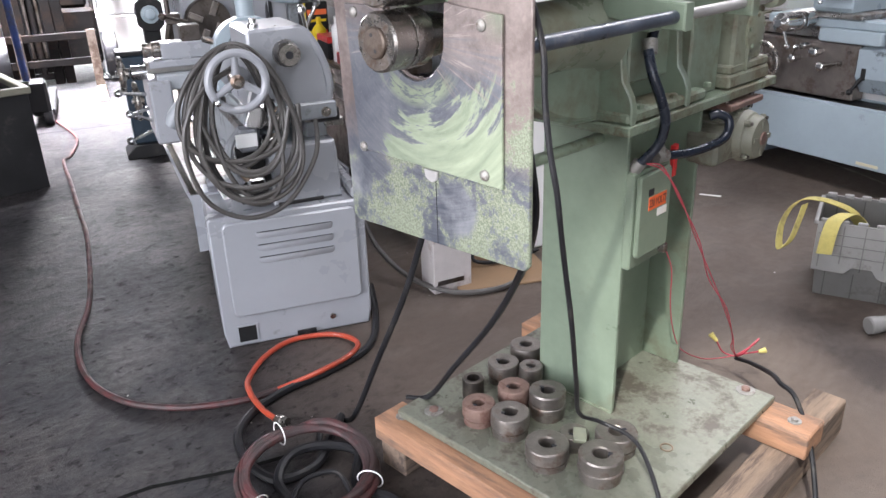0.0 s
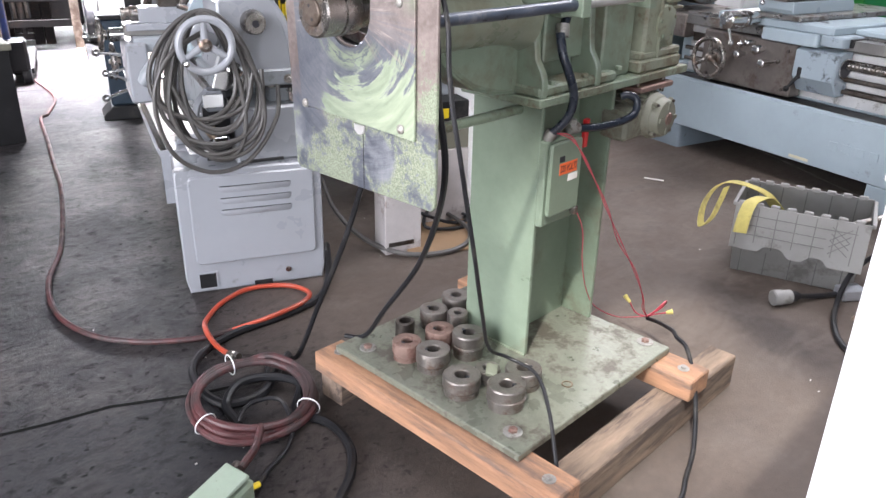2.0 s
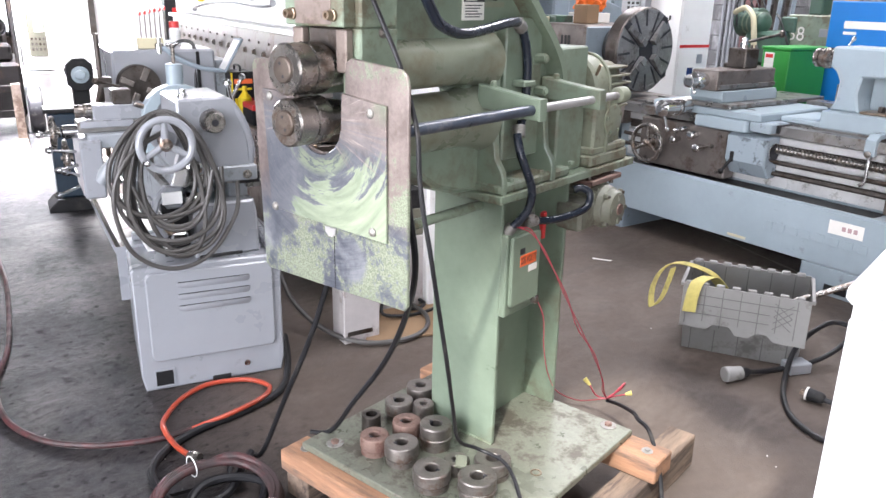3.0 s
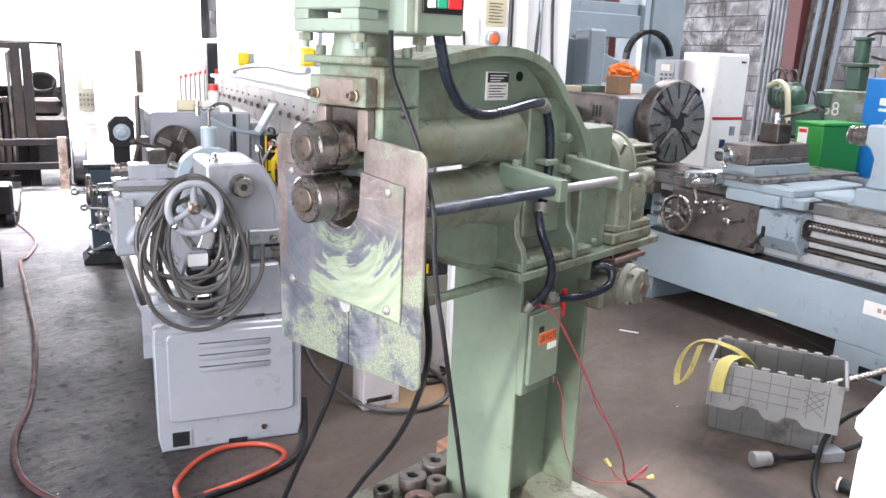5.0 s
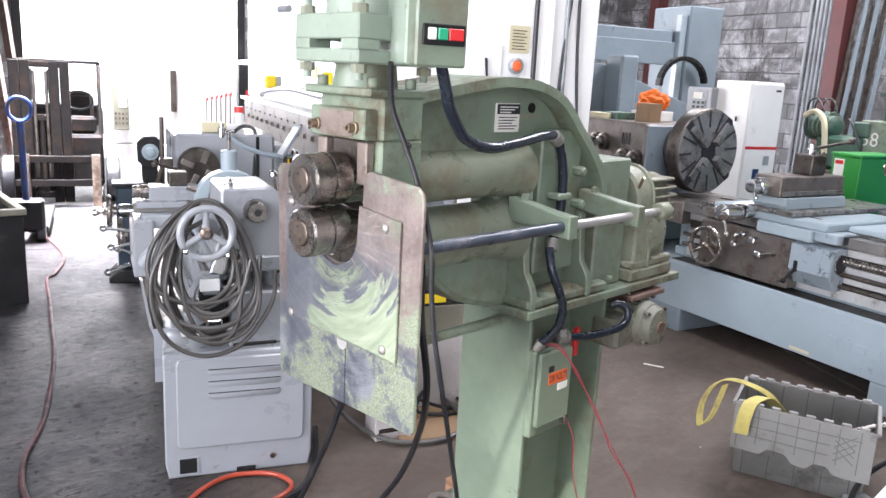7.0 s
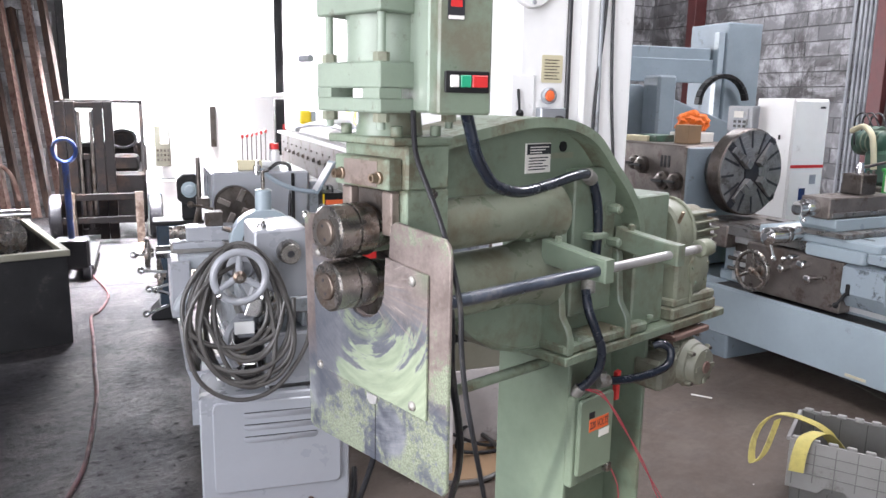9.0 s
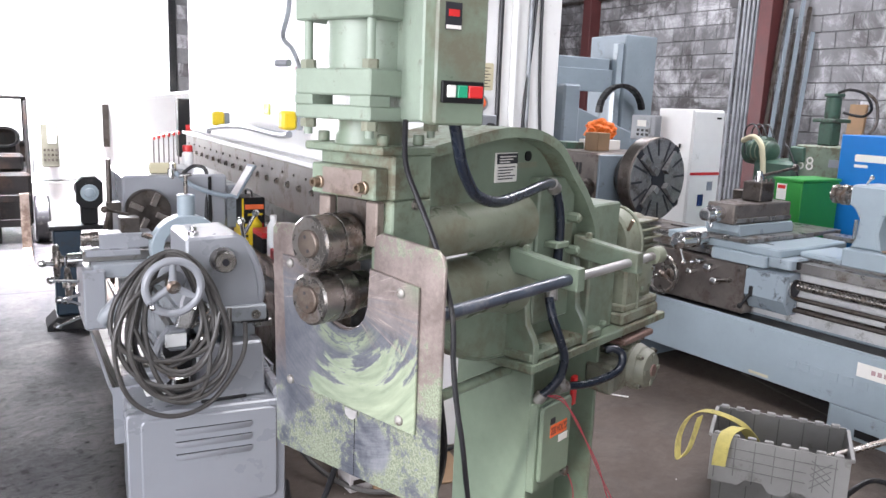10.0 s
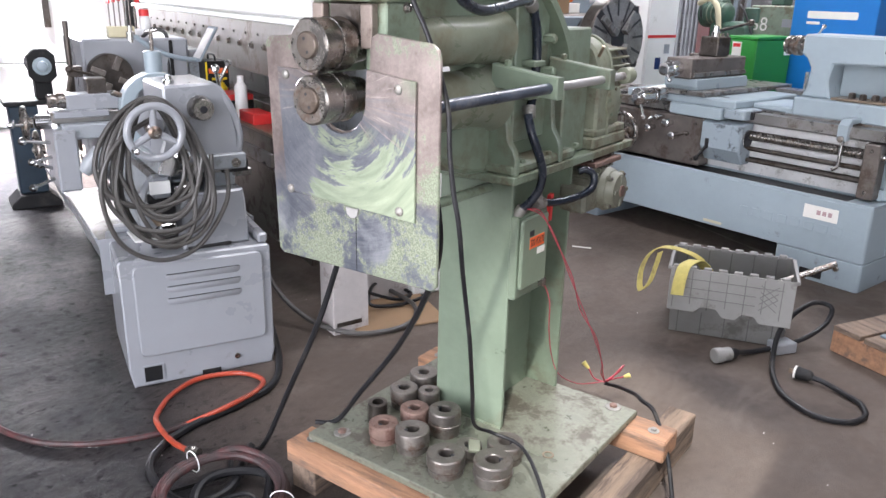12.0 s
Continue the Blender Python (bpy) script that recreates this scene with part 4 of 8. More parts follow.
    part("lower_conduit", tube(B(), [(0.322, 0.185, 1.115), (0.312, 0.165, 1.07), (0.325, 0.15, 1.02), (0.345, 0.145, 0.97), (0.345, 0.152, 0.92), (0.336, 0.172, 0.885), (0.327, 0.192, 0.862)], 0.0115, 12, 6), CONDUIT, t)
    part("motor_conduit", tube(B(), [(0.43, 0.19, 0.86), (0.50, 0.165, 0.855), (0.58, 0.145, 0.86), (0.63, 0.135, 0.875), (0.645, 0.14, 0.91), (0.63, 0.16, 0.925), (0.615, 0.175, 0.92)], 0.0112, 12, 6), CONDUIT, t)
    for a, b, r, s in (((0.42, 0.195, 0.85), (0.42, 0.195, 0.885), 0.015, 6), ((0.405, 0.195, 0.86), (0.44, 0.188, 0.86), 0.016, 12), ((0.338, 0.19, 1.105), (0.346, 0.197, 1.135), 0.017, 12), ((0.312, 0.193, 1.391), (0.340, 0.198, 1.376), 0.0165, 12), ((0.323, 0.203, 0.844), (0.329, 0.189, 0.868), 0.0155, 10)):
        part("conduit_fitting", cyl(B(), a, b, r, seg=s, bev=0.002), WASHER, t)
    for x, z in ((0.375, 1.24), (0.355, 1.16)):
        part("conduit_strap", box(B(), x - 0.035, x + 0.02, 0.183, 0.222, z - 0.008, z + 0.008, 0.003), GREEN_D, t)
    return t


build_skid()
build_machine()


def local_thing(name, m, label, category, group="", kind=""):
    """A thing whose parts are written in its own metres."""
    t = thing(name, m, label, category, group, kind)
    ORIGIN[t] = Matrix.Identity(4)
    return t


# ---- loose dies on the base plate ----
def build_dies():
    spots = ((0.076, 0.088, 2, 1.0, 0.066), (0.035, 0.209, 0, 0.98, 0.056), (0.065, 0.347, 0, 0.92, 0.062), (0.188, 0.326, 2, 0.92, 0.075), (0.049, 0.437, 1, 0.8, 0.056),
             (0.157, 0.412, 1, 0.8, 0.064), (0.120, 0.522, 3, 0.55, 0.058), (0.236, 0.516, 0, 0.82, 0.06), (0.345, 0.524, 0, 0.85, 0.065), (0.270, 0.446, 0, 0.62, 0.06), (0.182, 0.116, 0, 0.95, 0.055), (0.129, 0.199, 0, 0.68, 0.04))
    for x, y, k, s, h in spots:
        r = 0.0528 * s
        ri = r * (0.36 if k < 3 else 0.6)
        if k == 2:
            prof = [(0, ri), (0, r * 0.90), (h * 0.34, r * 0.92), (h * 0.38, r * 0.99), (h * 0.44, r), (h * 0.50, r * 0.985), (h * 0.53, r * 0.93), (h * 0.56, r * 0.93), (h * 0.58, r * 0.96), (h - 0.004, r * 0.97), (h, r * 0.92), (h, ri + 0.003), (h - 0.003, ri)]
        elif k == 3:
            prof = [(0, ri), (0, r), (h - 0.002, r), (h, r * 0.95), (h, ri)]
        else:
            prof = [(0, ri), (0, r * 0.92), (h * 0.24, r * 0.93), (h * 0.30, r * 0.955), (h * 0.33, r * 0.90), (h * 0.37, r * 0.90), (h * 0.41, r), (h - 0.005, r), (h - 0.0015, r * 0.975), (h, r * 0.93), (h, ri + 0.003), (h - 0.003, ri)]
        bm = rev(B(), prof, (0, 0, 0), (0, 0, 1), 36, close=False)
        ob = part("roller_die", bm, DIE_R if k == 1 else (STEEL_D if k == 3 else DIE), sharp=20)
        tagged(ob, {0: "bored steel roller die standing on the base plate", 1: "rust-red bored roller die on the base plate", 2: "large stepped steel roller die on the base plate", 3: "small dark steel bushing on the base plate"}[k], "roller die", "roller dies on the base plate")
        ob.matrix_world = pose(x, y, 0.2001, 0, 0, random.uniform(0, 360))
        if k < 3:
            part("keyway", box(B(), ri * 0.8, ri * 1.35, -0.004, 0.004, h - 0.03, h + 0.0006, 0), INK, ob)
    solid("paper_tag", box(B(), -0.022, 0.022, -0.016, 0.016, 0, 0.012, 0.002, pose(0.118, 0.176, 0.2405, 6, -8, 35)), GEAR_G, "small crumpled green tag lying on a die", "tag")
    ob = solid("lock_washer", rev(B(), [(0, 0.012), (0, 0.016), (0.002, 0.016), (0.002, 0.012)], (0.27, 0.03, 0.2001), (0, 0, 1), 20, close=False), BRONZE, "bronze ring lying on the base plate", "washer")


build_dies()


# ---- hoses and cables on the floor ----
def cable(name, pts, r, mtl, label, cat, seg=8, n=6, closed=False):
    return solid(name, tube(B(), pts, r, seg, n, closed), mtl, label, cat)


cable("air_hose", [(1.02, 6.55, 0.012), (0.95, 5.9, 0.012), (0.84, 5.17, 0.012), (0.62, 4.70, 0.012), (0.525, 4.58, 0.012), (0.36, 4.02, 0.012), (0.20, 3.50, 0.012), (0.06, 3.04, 0.012), (-0.206, 2.36, 0.012), (-0.385, 2.03, 0.012), (-0.463, 1.74, 0.012), (-0.44, 1.52, 0.012), (-0.356, 1.375, 0.012), (-0.264, 1.291, 0.012), (-0.17, 1.235, 0.012), (-0.072, 1.205, 0.014)], 0.0105, RED_HOSE, "dull red rubber air hose snaking over the floor", "hose")
oh = solid("orange_air_hose", tube(B(), [(-0.072, 1.205, 0.014), (0.065, 1.170, 0.03), (0.208, 1.175, 0.034), (0.29, 1.247, 0.02), (0.272, 1.361, 0.014), (0.155, 1.437, 0.014), (0.021, 1.415, 0.014), (-0.097, 1.334, 0.014), (-0.156, 1.232, 0.036), (-0.178, 1.128, 0.03), (-0.178, 1.046, 0.03)], 0.0092, 10, 7), ORANGE_HOSE, "orange plastic air hose looped on the floor", "hose")
part("coupler", rev(B(), [(0, 0.013), (0.012, 0.016), (0.03, 0.016), (0.034, 0.012), (0.055, 0.012)], (-0.178, 1.05, 0.03), (0.1, -1, 0.25), 14), STEEL, oh, "steel hose coupler")


def build_coil():
    t = local_thing("air_hose_coil", pose(-0.268, 0.765, 0.036, 9, 0, 0), "coiled dull red air hose tied with white cable ties", "hose")
    random.seed(5)
    pts = []
    turns, n = 5, 14
    for i in range(turns * n + 1):
        a = 2 * math.pi * i / n + 1.2
        k = i / n
        r = 0.162 + 0.012 * math.sin(2.1 * k + 0.6) + 0.006 * math.sin(a * 2 + k)
        pts.append((r * math.cos(a) * 1.04, r * math.sin(a), 0.005 + 0.011 * (k % 3) + 0.006 * math.sin(a * 1.5 + k)))
    part("wound_hose", tube(B(), pts, 0.0112, 9, 4), RED_HOSE, t)
    for a in (1.45, 3.25, 5.35):
        c = Vector((0.164 * math.cos(a) * 1.04, 0.164 * math.sin(a), 0.018))
        rd, z = Vector((math.cos(a), math.sin(a), 0)), Vector((0, 0, 1))
        ring = [c + rd * 0.034 * math.cos(q) + z * 0.031 * math.sin(q) for q in [2 * math.pi * j / 14 for j in range(14)]]
        part("cable_tie", tube(B(), ring, 0.0019, 6, 2, True), WHITE_P, t, "white cable tie")
    return t


build_coil()
cable("hose_tail", [(-0.33, 0.63, 0.05), (-0.40, 0.55, 0.06), (-0.485, 0.487, 0.075)], 0.0112, RED_HOSE, "end of the dull red hose at the foot valve", "hose")


def build_valve():
    """The green foot valve at the end of the coiled hose."""
    t = local_thing("foot_valve", pose(-0.595, 0.445, 0.0, 0, 0, 10), "green cast foot valve with a brass fitting on the floor", "valve")
    part("valve_body", prism(B(), [(-0.16, 0.0), (-0.16, 0.03), (0.09, 0.085), (0.10, 0.08), (0.10, 0.0)], "y", -0.05, 0.05, 0.008), GREEN, t)
    part("pedal", box(B(), -0.17, 0.095, -0.042, 0.042, 0.0, 0.012, 0.003, pose(0, 0, 0.074, 0, -12, 0)), GREEN_C, t)
    part("hose_barb", rev(B(), [(0, 0.012), (0.01, 0.014), (0.03, 0.010), (0.04, 0.013), (0.05, 0.009)], (0.085, 0.02, 0.07), (0.8, 0.5, 0.1), 12), STEEL_D, t)
    part("brass_fitting", cyl(B(), (0.10, -0.03, 0.05), (0.125, -0.035, 0.05), 0.008, seg=8), YELLOW_P, t, "brass fitting")


build_valve()
cable("black_floor_cable", [(0.62, 1.56, 0.02), (0.45, 1.33, 0.015), (0.30, 1.195, 0.015), (0.112, 1.171, 0.015), (-0.051, 1.185, 0.013), (-0.196, 1.155, 0.015), (-0.295, 1.077, 0.015), (-0.338, 0.939, 0.015), (-0.32, 0.83, 0.015), (-0.22, 0.80, 0.02), (-0.12, 0.86, 0.03), (-0.03, 0.93, 0.02)], 0.0135, CABLE, "black rubber cable looped on the floor", "cable")
cable("black_coil_cable", [(-0.36, 0.70, 0.03), (-0.34, 0.80, 0.04), (-0.26, 0.85, 0.055), (-0.17, 0.82, 0.05), (-0.12, 0.74, 0.04), (-0.19, 0.66, 0.015), (-0.156, 0.55, 0.013), (-0.178, 0.43, 0.013), (-0.25, 0.335, 0.013), (-0.366, 0.256, 0.013), (-0.52, 0.12, 0.013)], 0.0135, CABLE, "thick black cable running past the timber skid", "cable")
cable("thin_black_cable", [(-0.46, 0.45, 0.02), (-0.40, 0.50, 0.01), (-0.31, 0.54, 0.01), (-0.25, 0.60, 0.02), (-0.22, 0.70, 0.05), (-0.30, 0.74, 0.05), (-0.37, 0.69, 0.03), (-0.35, 0.62, 0.01), (-0.30, 0.60, 0.008)], 0.007, CABLE, "thin black cable tangled under the hose coil", "cable")
cable("hanging_cable", [(0.05, 0.47, 0.96), (0.0, 0.52, 0.80), (-0.03, 0.60, 0.55), (-0.045, 0.72, 0.30), (-0.04, 0.84, 0.08), (-0.03, 0.91, 0.014), (-0.08, 0.95, 0.014), (-0.15, 0.88, 0.014)], 0.0082, CABLE, "black cable hanging behind the guard plate", "cable")
cable("second_hanging_cable", [(-0.17, 0.13, 1.19), (-0.19, 0.10, 1.15), (-0.19, 0.095, 1.05), (-0.16, 0.10, 0.90), (-0.09, 0.19, 0.74), (0.0, 0.35, 0.53), (0.015, 0.49, 0.35), (0.03, 0.60, 0.21), (0.0, 0.66, 0.195)], 0.0074, CABLE, "black cable drooping to the skid behind the guard", "cable")
cable("pendant_cable", [(-0.258, 0.135, 1.535), (-0.240, 0.148, 1.46), (-0.228, 0.128, 1.40), (-0.226, 0.094, 1.34), (-0.226, 0.066, 1.28), (-0.227, 0.038, 1.20), (-0.226, 0.033, 1.12), (-0.222, 0.024, 1.04), (-0.212, 0.016, 0.97), (-0.165, 0.035, 0.85), (-0.11, 0.05, 0.68), (-0.03, 0.09, 0.50), (0.06, 0.14, 0.355), (0.125, 0.125, 0.305), (0.135, 0.04, 0.29), (0.075, -0.05, 0.255), (0.01, -0.13, 0.17), (-0.045, -0.205, 0.06), (-0.10, -0.26, 0.012), (-0.20, -0.33, 0.012), (-0.35, -0.36, 0.012)], 0.0050, CABLE, "black pendant cable draped over the roller dies", "cable")
cable("supply_cable", [(0.93, 0.16, 0.10), (0.90, 0.10, 0.12), (0.80, 0.0, 0.17), (0.73, -0.05, 0.195), (0.685, -0.11, 0.195), (0.60, -0.19, 0.13), (0.49, -0.26, 0.04), (0.39, -0.295, 0.011), (0.27, -0.33, 0.011), (0.13, -0.27, 0.011), (0.0, -0.28, 0.011), (-0.15, -0.36, 0.011)], 0.0068, CABLE, "black supply cable draped over the skid corner", "cable")


def build_wires():
    t = thing("red_lead_wires", pose(0.93, 0.16, 0), "thin red lead wires with yellow twist connectors", "wire")
    for k in (0, 1, 2):
        d = 0.008 * (k - 1)
        pts = [(0.325, 0.172, 0.868), (0.37, 0.155, 0.845 - d), (0.435, 0.145, 0.775 + d), (0.54, 0.14 + d, 0.625), (0.66, 0.145 - d, 0.48 + d), (0.77, 0.15 + d, 0.345), (0.87, 0.155, 0.21 + d), (0.90, 0.16 - d, 0.15), (0.93, 0.16, 0.105)]
        if k == 2:
            pts = [(0.46, 0.19, 0.63), (0.50, 0.18, 0.55), (0.53, 0.19, 0.44), (0.58, 0.20, 0.33), (0.66, 0.21, 0.23), (0.78, 0.20, 0.15), (0.87, 0.18, 0.12), (0.93, 0.16, 0.11)]
        part("lead_wire", tube(B(), pts, 0.0016, 6, 6), RED_WIRE, t)
    for q in ((0.88, 0.205, 0.165), (0.945, 0.10, 0.14)):
        part("lead_wire", tube(B(), [(0.93, 0.16, 0.105), ((0.93 + q[0]) / 2, (0.16 + q[1]) / 2 + 0.01, 0.12), q], 0.0023, 6, 5), RED_WIRE, t)
    part("lead_wire", tube(B(), [(0.93, 0.16, 0.11), (0.97, 0.13, 0.14), (0.93, 0.10, 0.19), (0.90, 0.13, 0.14), (0.93, 0.16, 0.11)], 0.003, 6, 6), RED_WIRE, t)
    for a, b in (((0.88, 0.205, 0.165), (0.875, 0.225, 0.185)), ((0.945, 0.10, 0.14), (0.96, 0.085, 0.145))):
        part("wire_connector", cyl(B(), a, b, 0.005, 0.009, 10), STRAP, t, "yellow twist connector")


build_wires()


# ---- the light grey lathe ----
LL = pose(-0.0462, 1.5571, 0, 0, 0, -20.7)


def ball_lever(t, a, b, r=0.006, ball=0.014, mtl=None):
    bm = cyl(B(), a, b, r, r * 0.8, seg=10)
    lv = part("lever", bm, mtl or CHROME, t)
    part("ball_knob", rev(B(), [(-ball, 0.002), (-ball * 0.7, ball * 0.7), (0, ball), (ball * 0.7, ball * 0.7), (ball, 0.002)], b, Vector(b) - Vector(a), 14), mtl or CHROME, lv)


def handwheel(t, c, axis, r, mtl, tube_r=0.011, spokes=3, name="handwheel"):
    """A dished wheel with its rim, spokes, hub and handle."""
    q = Vector(axis).to_track_quat("Z", "Y").to_matrix()
    c = Vector(c)
    ring = [c + q @ Vector((r * math.cos(a), r * math.sin(a), 0)) for a in [2 * math.pi * i / 36 for i in range(36)]]
    w = part(name, tube(B(), ring, tube_r, 10, 1, True), mtl, t)
    for k in range(spokes):
        a = 2 * math.pi * k / spokes + math.pi / 2
        part("spoke", cyl(B(), c - q @ Vector((0, 0, 0.012)), c + q @ Vector((r * math.cos(a), r * math.sin(a), 0)), 0.015, 0.009, 10), mtl, w)
    part("wheel_hub", rev(B(), [(-0.03, 0.022), (0.005, 0.022), (0.012, 0.012), (0.022, 0.010)], c, q @ Vector((0, 0, 1)), 20), STEEL, w)
    return w


def build_grey_lathe():
    t = local_thing("toolroom_lathe", LL, "light grey toolroom lathe with a cable coil hung on its tailstock", "lathe")
    cab = part("cabinet", prism(B(), [(0.012, 0.0), (0.0, 0.06), (0.0, 0.482), (0.008, 0.492), (0.53, 0.492), (0.538, 0.482), (0.538, 0.06), (0.526, 0.0)], "y", 0.0, 0.42, 0.006), GREY_L, t)
    part("cabinet_rim", box(B(), 0.50, 0.536, 0.02, 0.42, 0.49, 0.53, 0.008), GREY_L, cab)
    part("cabinet_rim", box(B(), 0.03, 0.50, 0.36, 0.42, 0.49, 0.515, 0.006), GREY_L, cab)
    pan = part("cover_panel", prism(B(), rounded(0.044, 0.505, 0.122, 0.472, 0.024), "y", -0.015, 0.0005, 0.005), GREY_L, cab)
    for z in (0.418, 0.372, 0.326):
        # a pressed hood: flat lip, sloping back, closed rounded ends, open along the top edge
        bm = B()
        lip = [(0.15, 0.0), (0.165, -0.011), (0.405, -0.011), (0.42, 0.0)]
        rows_ = ((0.0105, 1.0, 0.0), (0.009, 1.0, 0.0), (-0.006, 0.75, 0.003), (-0.014, 0.0, 0.010))
        grid = [[bm.verts.new((x + (sh if x < 0.3 else -sh), -0.0145 + d * s_, z + dz)) for x, d in lip] for dz, s_, sh in rows_]
        for ra, rb in zip(grid, grid[1:]):
            for i in range(3):
                bm.faces.new((ra[i], ra[i + 1], rb[i + 1], rb[i]))
        bm.faces.new(grid[0][::-1])
        lv = part("louvre", bm, GREY_L, pan, sharp=50)
        part("louvre_slot", box(B(), 0.156, 0.414, -0.0200, -0.0138, z + 0.0104, z + 0.0120, 0), BLACK, lv)
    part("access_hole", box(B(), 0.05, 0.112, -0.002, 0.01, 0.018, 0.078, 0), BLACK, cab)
    part("hole_frame", prism(B(), [(0.044, 0.012), (0.118, 0.012), (0.118, 0.084), (0.112, 0.084), (0.112, 0.018), (0.05, 0.018), (0.05, 0.078), (0.112, 0.078), (0.112, 0.084), (0.044, 0.084)], "y", -0.004, 0.002), GREY_L, cab)
    part("cabinet_bolt", rev(B(), [(0, 0.011), (0.004, 0.011), (0.004, 0.005), (0.001, 0.004)], (0.39, -0.001, 0.055), (0, -1, 0), 16), STEEL, cab)
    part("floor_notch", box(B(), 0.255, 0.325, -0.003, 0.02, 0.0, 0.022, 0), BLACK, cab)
    # chip tray: sloping sides
    bm = prism(B(), [(-0.075, 0.51), (-0.065, 0.51), (0.02, 0.285), (0.52, 0.285), (0.53, 0.51), (0.54, 0.51), (0.53, 0.275), (0.012, 0.275)], "y", 0.30, 2.0, 0)
    box(bm, -0.06, 0.53, 0.296, 0.302, 0.28, 0.50, 0)
    part("chip_tray", bm, GREY_L, t, "light grey sheet metal chip tray")
    # dark inner liner, added so the tray reads as shaded inside
    bm = prism(B(), [(-0.0595, 0.496), (-0.058, 0.496), (0.025, 0.292), (0.515, 0.292), (0.524, 0.496), (0.5255, 0.496), (0.5195, 0.2865), (0.0215, 0.2865)], "y", 0.304, 1.99, 0)
    part("chip_tray_grime", bm, STEEL_D, t, "dark liner standing in for the shade inside the tray")
    part("head_pedestal", box(B(), 0.02, 0.53, 1.45, 2.1, 0.0, 0.275, 0.01), GREY_L, t)
    # bed with ways
    bm = B()
    box(bm, 0.15, 0.22, 0.12, 1.6, 0.56, 0.755, 0.006)
    box(bm, 0.38, 0.455, 0.12, 1.6, 0.56, 0.755, 0.006)
    box(bm, 0.15, 0.455, 0.13, 1.58, 0.50, 0.57, 0.004)
    part("bed", bm, GREY_D, t)
    for x0, x1 in ((0.145, 0.175), (0.185, 0.222), (0.375, 0.415), (0.43, 0.475)):
        part("bed_way", prism(B(), [(x0, 0.756), (x1, 0.756), (x1 - 0.006, 0.776), (x0 + 0.006, 0.776)], "y", 0.11, 1.6), BED, t)
    part("bed_foot", prism(B(), [(0.225, 0.493), (0.225, 0.66), (0.26, 0.70), (0.455, 0.70), (0.462, 0.66), (0.468, 0.493)], "y", 0.045, 0.30, 0.008), GREY_L, t)
    # thin black sheet paints the shade inside the hollow bed
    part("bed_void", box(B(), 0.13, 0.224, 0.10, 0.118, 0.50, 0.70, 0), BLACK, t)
    part("end_bracket", box(B(), 0.14, 0.20, 0.03, 0.10, 0.70, 0.775, 0.006), GREY_L, t)
    part("clamp_block", box(B(), 0.21, 0.27, 0.01, 0.08, 0.70, 0.742, 0.005), CHROME, t)
    part("bracket_arm", tube(B(), [(0.15, 0.05, 0.77), (0.11, 0.03, 0.73), (0.10, 0.02, 0.66), (0.13, 0.02, 0.60)], 0.014, 8, 5), GREY_L, t)
    part("drain_block", box(B(), 0.15, 0.205, 0.0, 0.09, 0.575, 0.615, 0.005), CHROME, t)
    part("bed_side_pad", box(B(), 0.44, 0.505, 0.09, 0.30, 0.735, 0.765, 0.004), BED, t)
    part("foot_shim", box(B(), 0.24, 0.40, 0.04, 0.25, 0.4925, 0.505, 0.002), BLACK, t)
    # tailstock
    ts = part("tailstock_body", prism(B(), [(0.175, 0.777), (0.175, 0.86), (0.198, 0.92), (0.198, 1.072), (0.208, 1.082), (0.375, 1.088), (0.39, 1.08), (0.427, 1.015), (0.446, 0.92), (0.455, 0.777)], "y", 0.06, 0.36, 0.008), GREY_L, t)
    part("tailstock_base", box(B(), 0.155, 0.47, 0.04, 0.38, 0.777, 0.835, 0.006), GREY_D, t)
    bs = part("quill_boss", rev(B(), [(0, 0.044), (0.02, 0.043), (0.055, 0.038), (0.06, 0.034), (0.06, 0.013), (0.02, 0.012)], (0.318, 0.065, 1.003), (0, -1, 0), 28), STEEL, ts)
    part("quill_bore", cyl(B(), (0.318, 0.0045, 1.003), (0.318, 0.02, 1.003), 0.0125, seg=18), INK, bs)
    part("screw_boss", rev(B(), [(0, 0.05), (0.05, 0.045), (0.08, 0.03)], (0.153, 0.10, 0.953), (0, -1, 0), 24), GREY_L, ts)
    part("oil_plug", rev(B(), [(0, 0.018), (0.012, 0.018), (0.016, 0.012), (0.03, 0.012)], (0.235, 0.12, 1.083), (0, 0, 1), 16), CHROME, ts)
    handwheel(t, (0.153, -0.085, 0.953), (0, -1, 0), 0.086, GREY_L, 0.013)
    part("wheel_shaft", cyl(B(), (0.153, 0.05, 0.953), (0.153, -0.09, 0.953), 0.016, seg=16), STEEL, t)
    part("wheel_handle", rev(B(), [(0, 0.008), (0.02, 0.011), (0.05, 0.009), (0.055, 0.003)], (0.083, -0.095, 0.905), (0, -1, 0), 12), CHROME, t)
    ball_lever(t, (0.43, 0.10, 0.98), (0.395, 0.06, 1.135), 0.008, 0.016)
    ball_lever(t, (0.42, 0.22, 1.03), (0.475, 0.20, 1.14), 0.008, 0.014)
    part("arc_bracket", tube(B(), [(0.395, 0.08, 1.075), (0.44, 0.07, 1.0), (0.468, 0.07, 0.90), (0.46, 0.08, 0.82)], 0.016, 8, 6), GREY_L, t)
    part("clamp_nut", hexbolt(B(), (0.455, 0.12, 0.78), (0.8, -0.4, 0), 0.018, 0.02, 0.026), STEEL, t)
    part("clamp_lever_boss", rev(B(), [(0, 0.028), (0.03, 0.028), (0.036, 0.02)], (0.235, 0.045, 0.845), (0, -1, 0), 20), CHROME, ts)
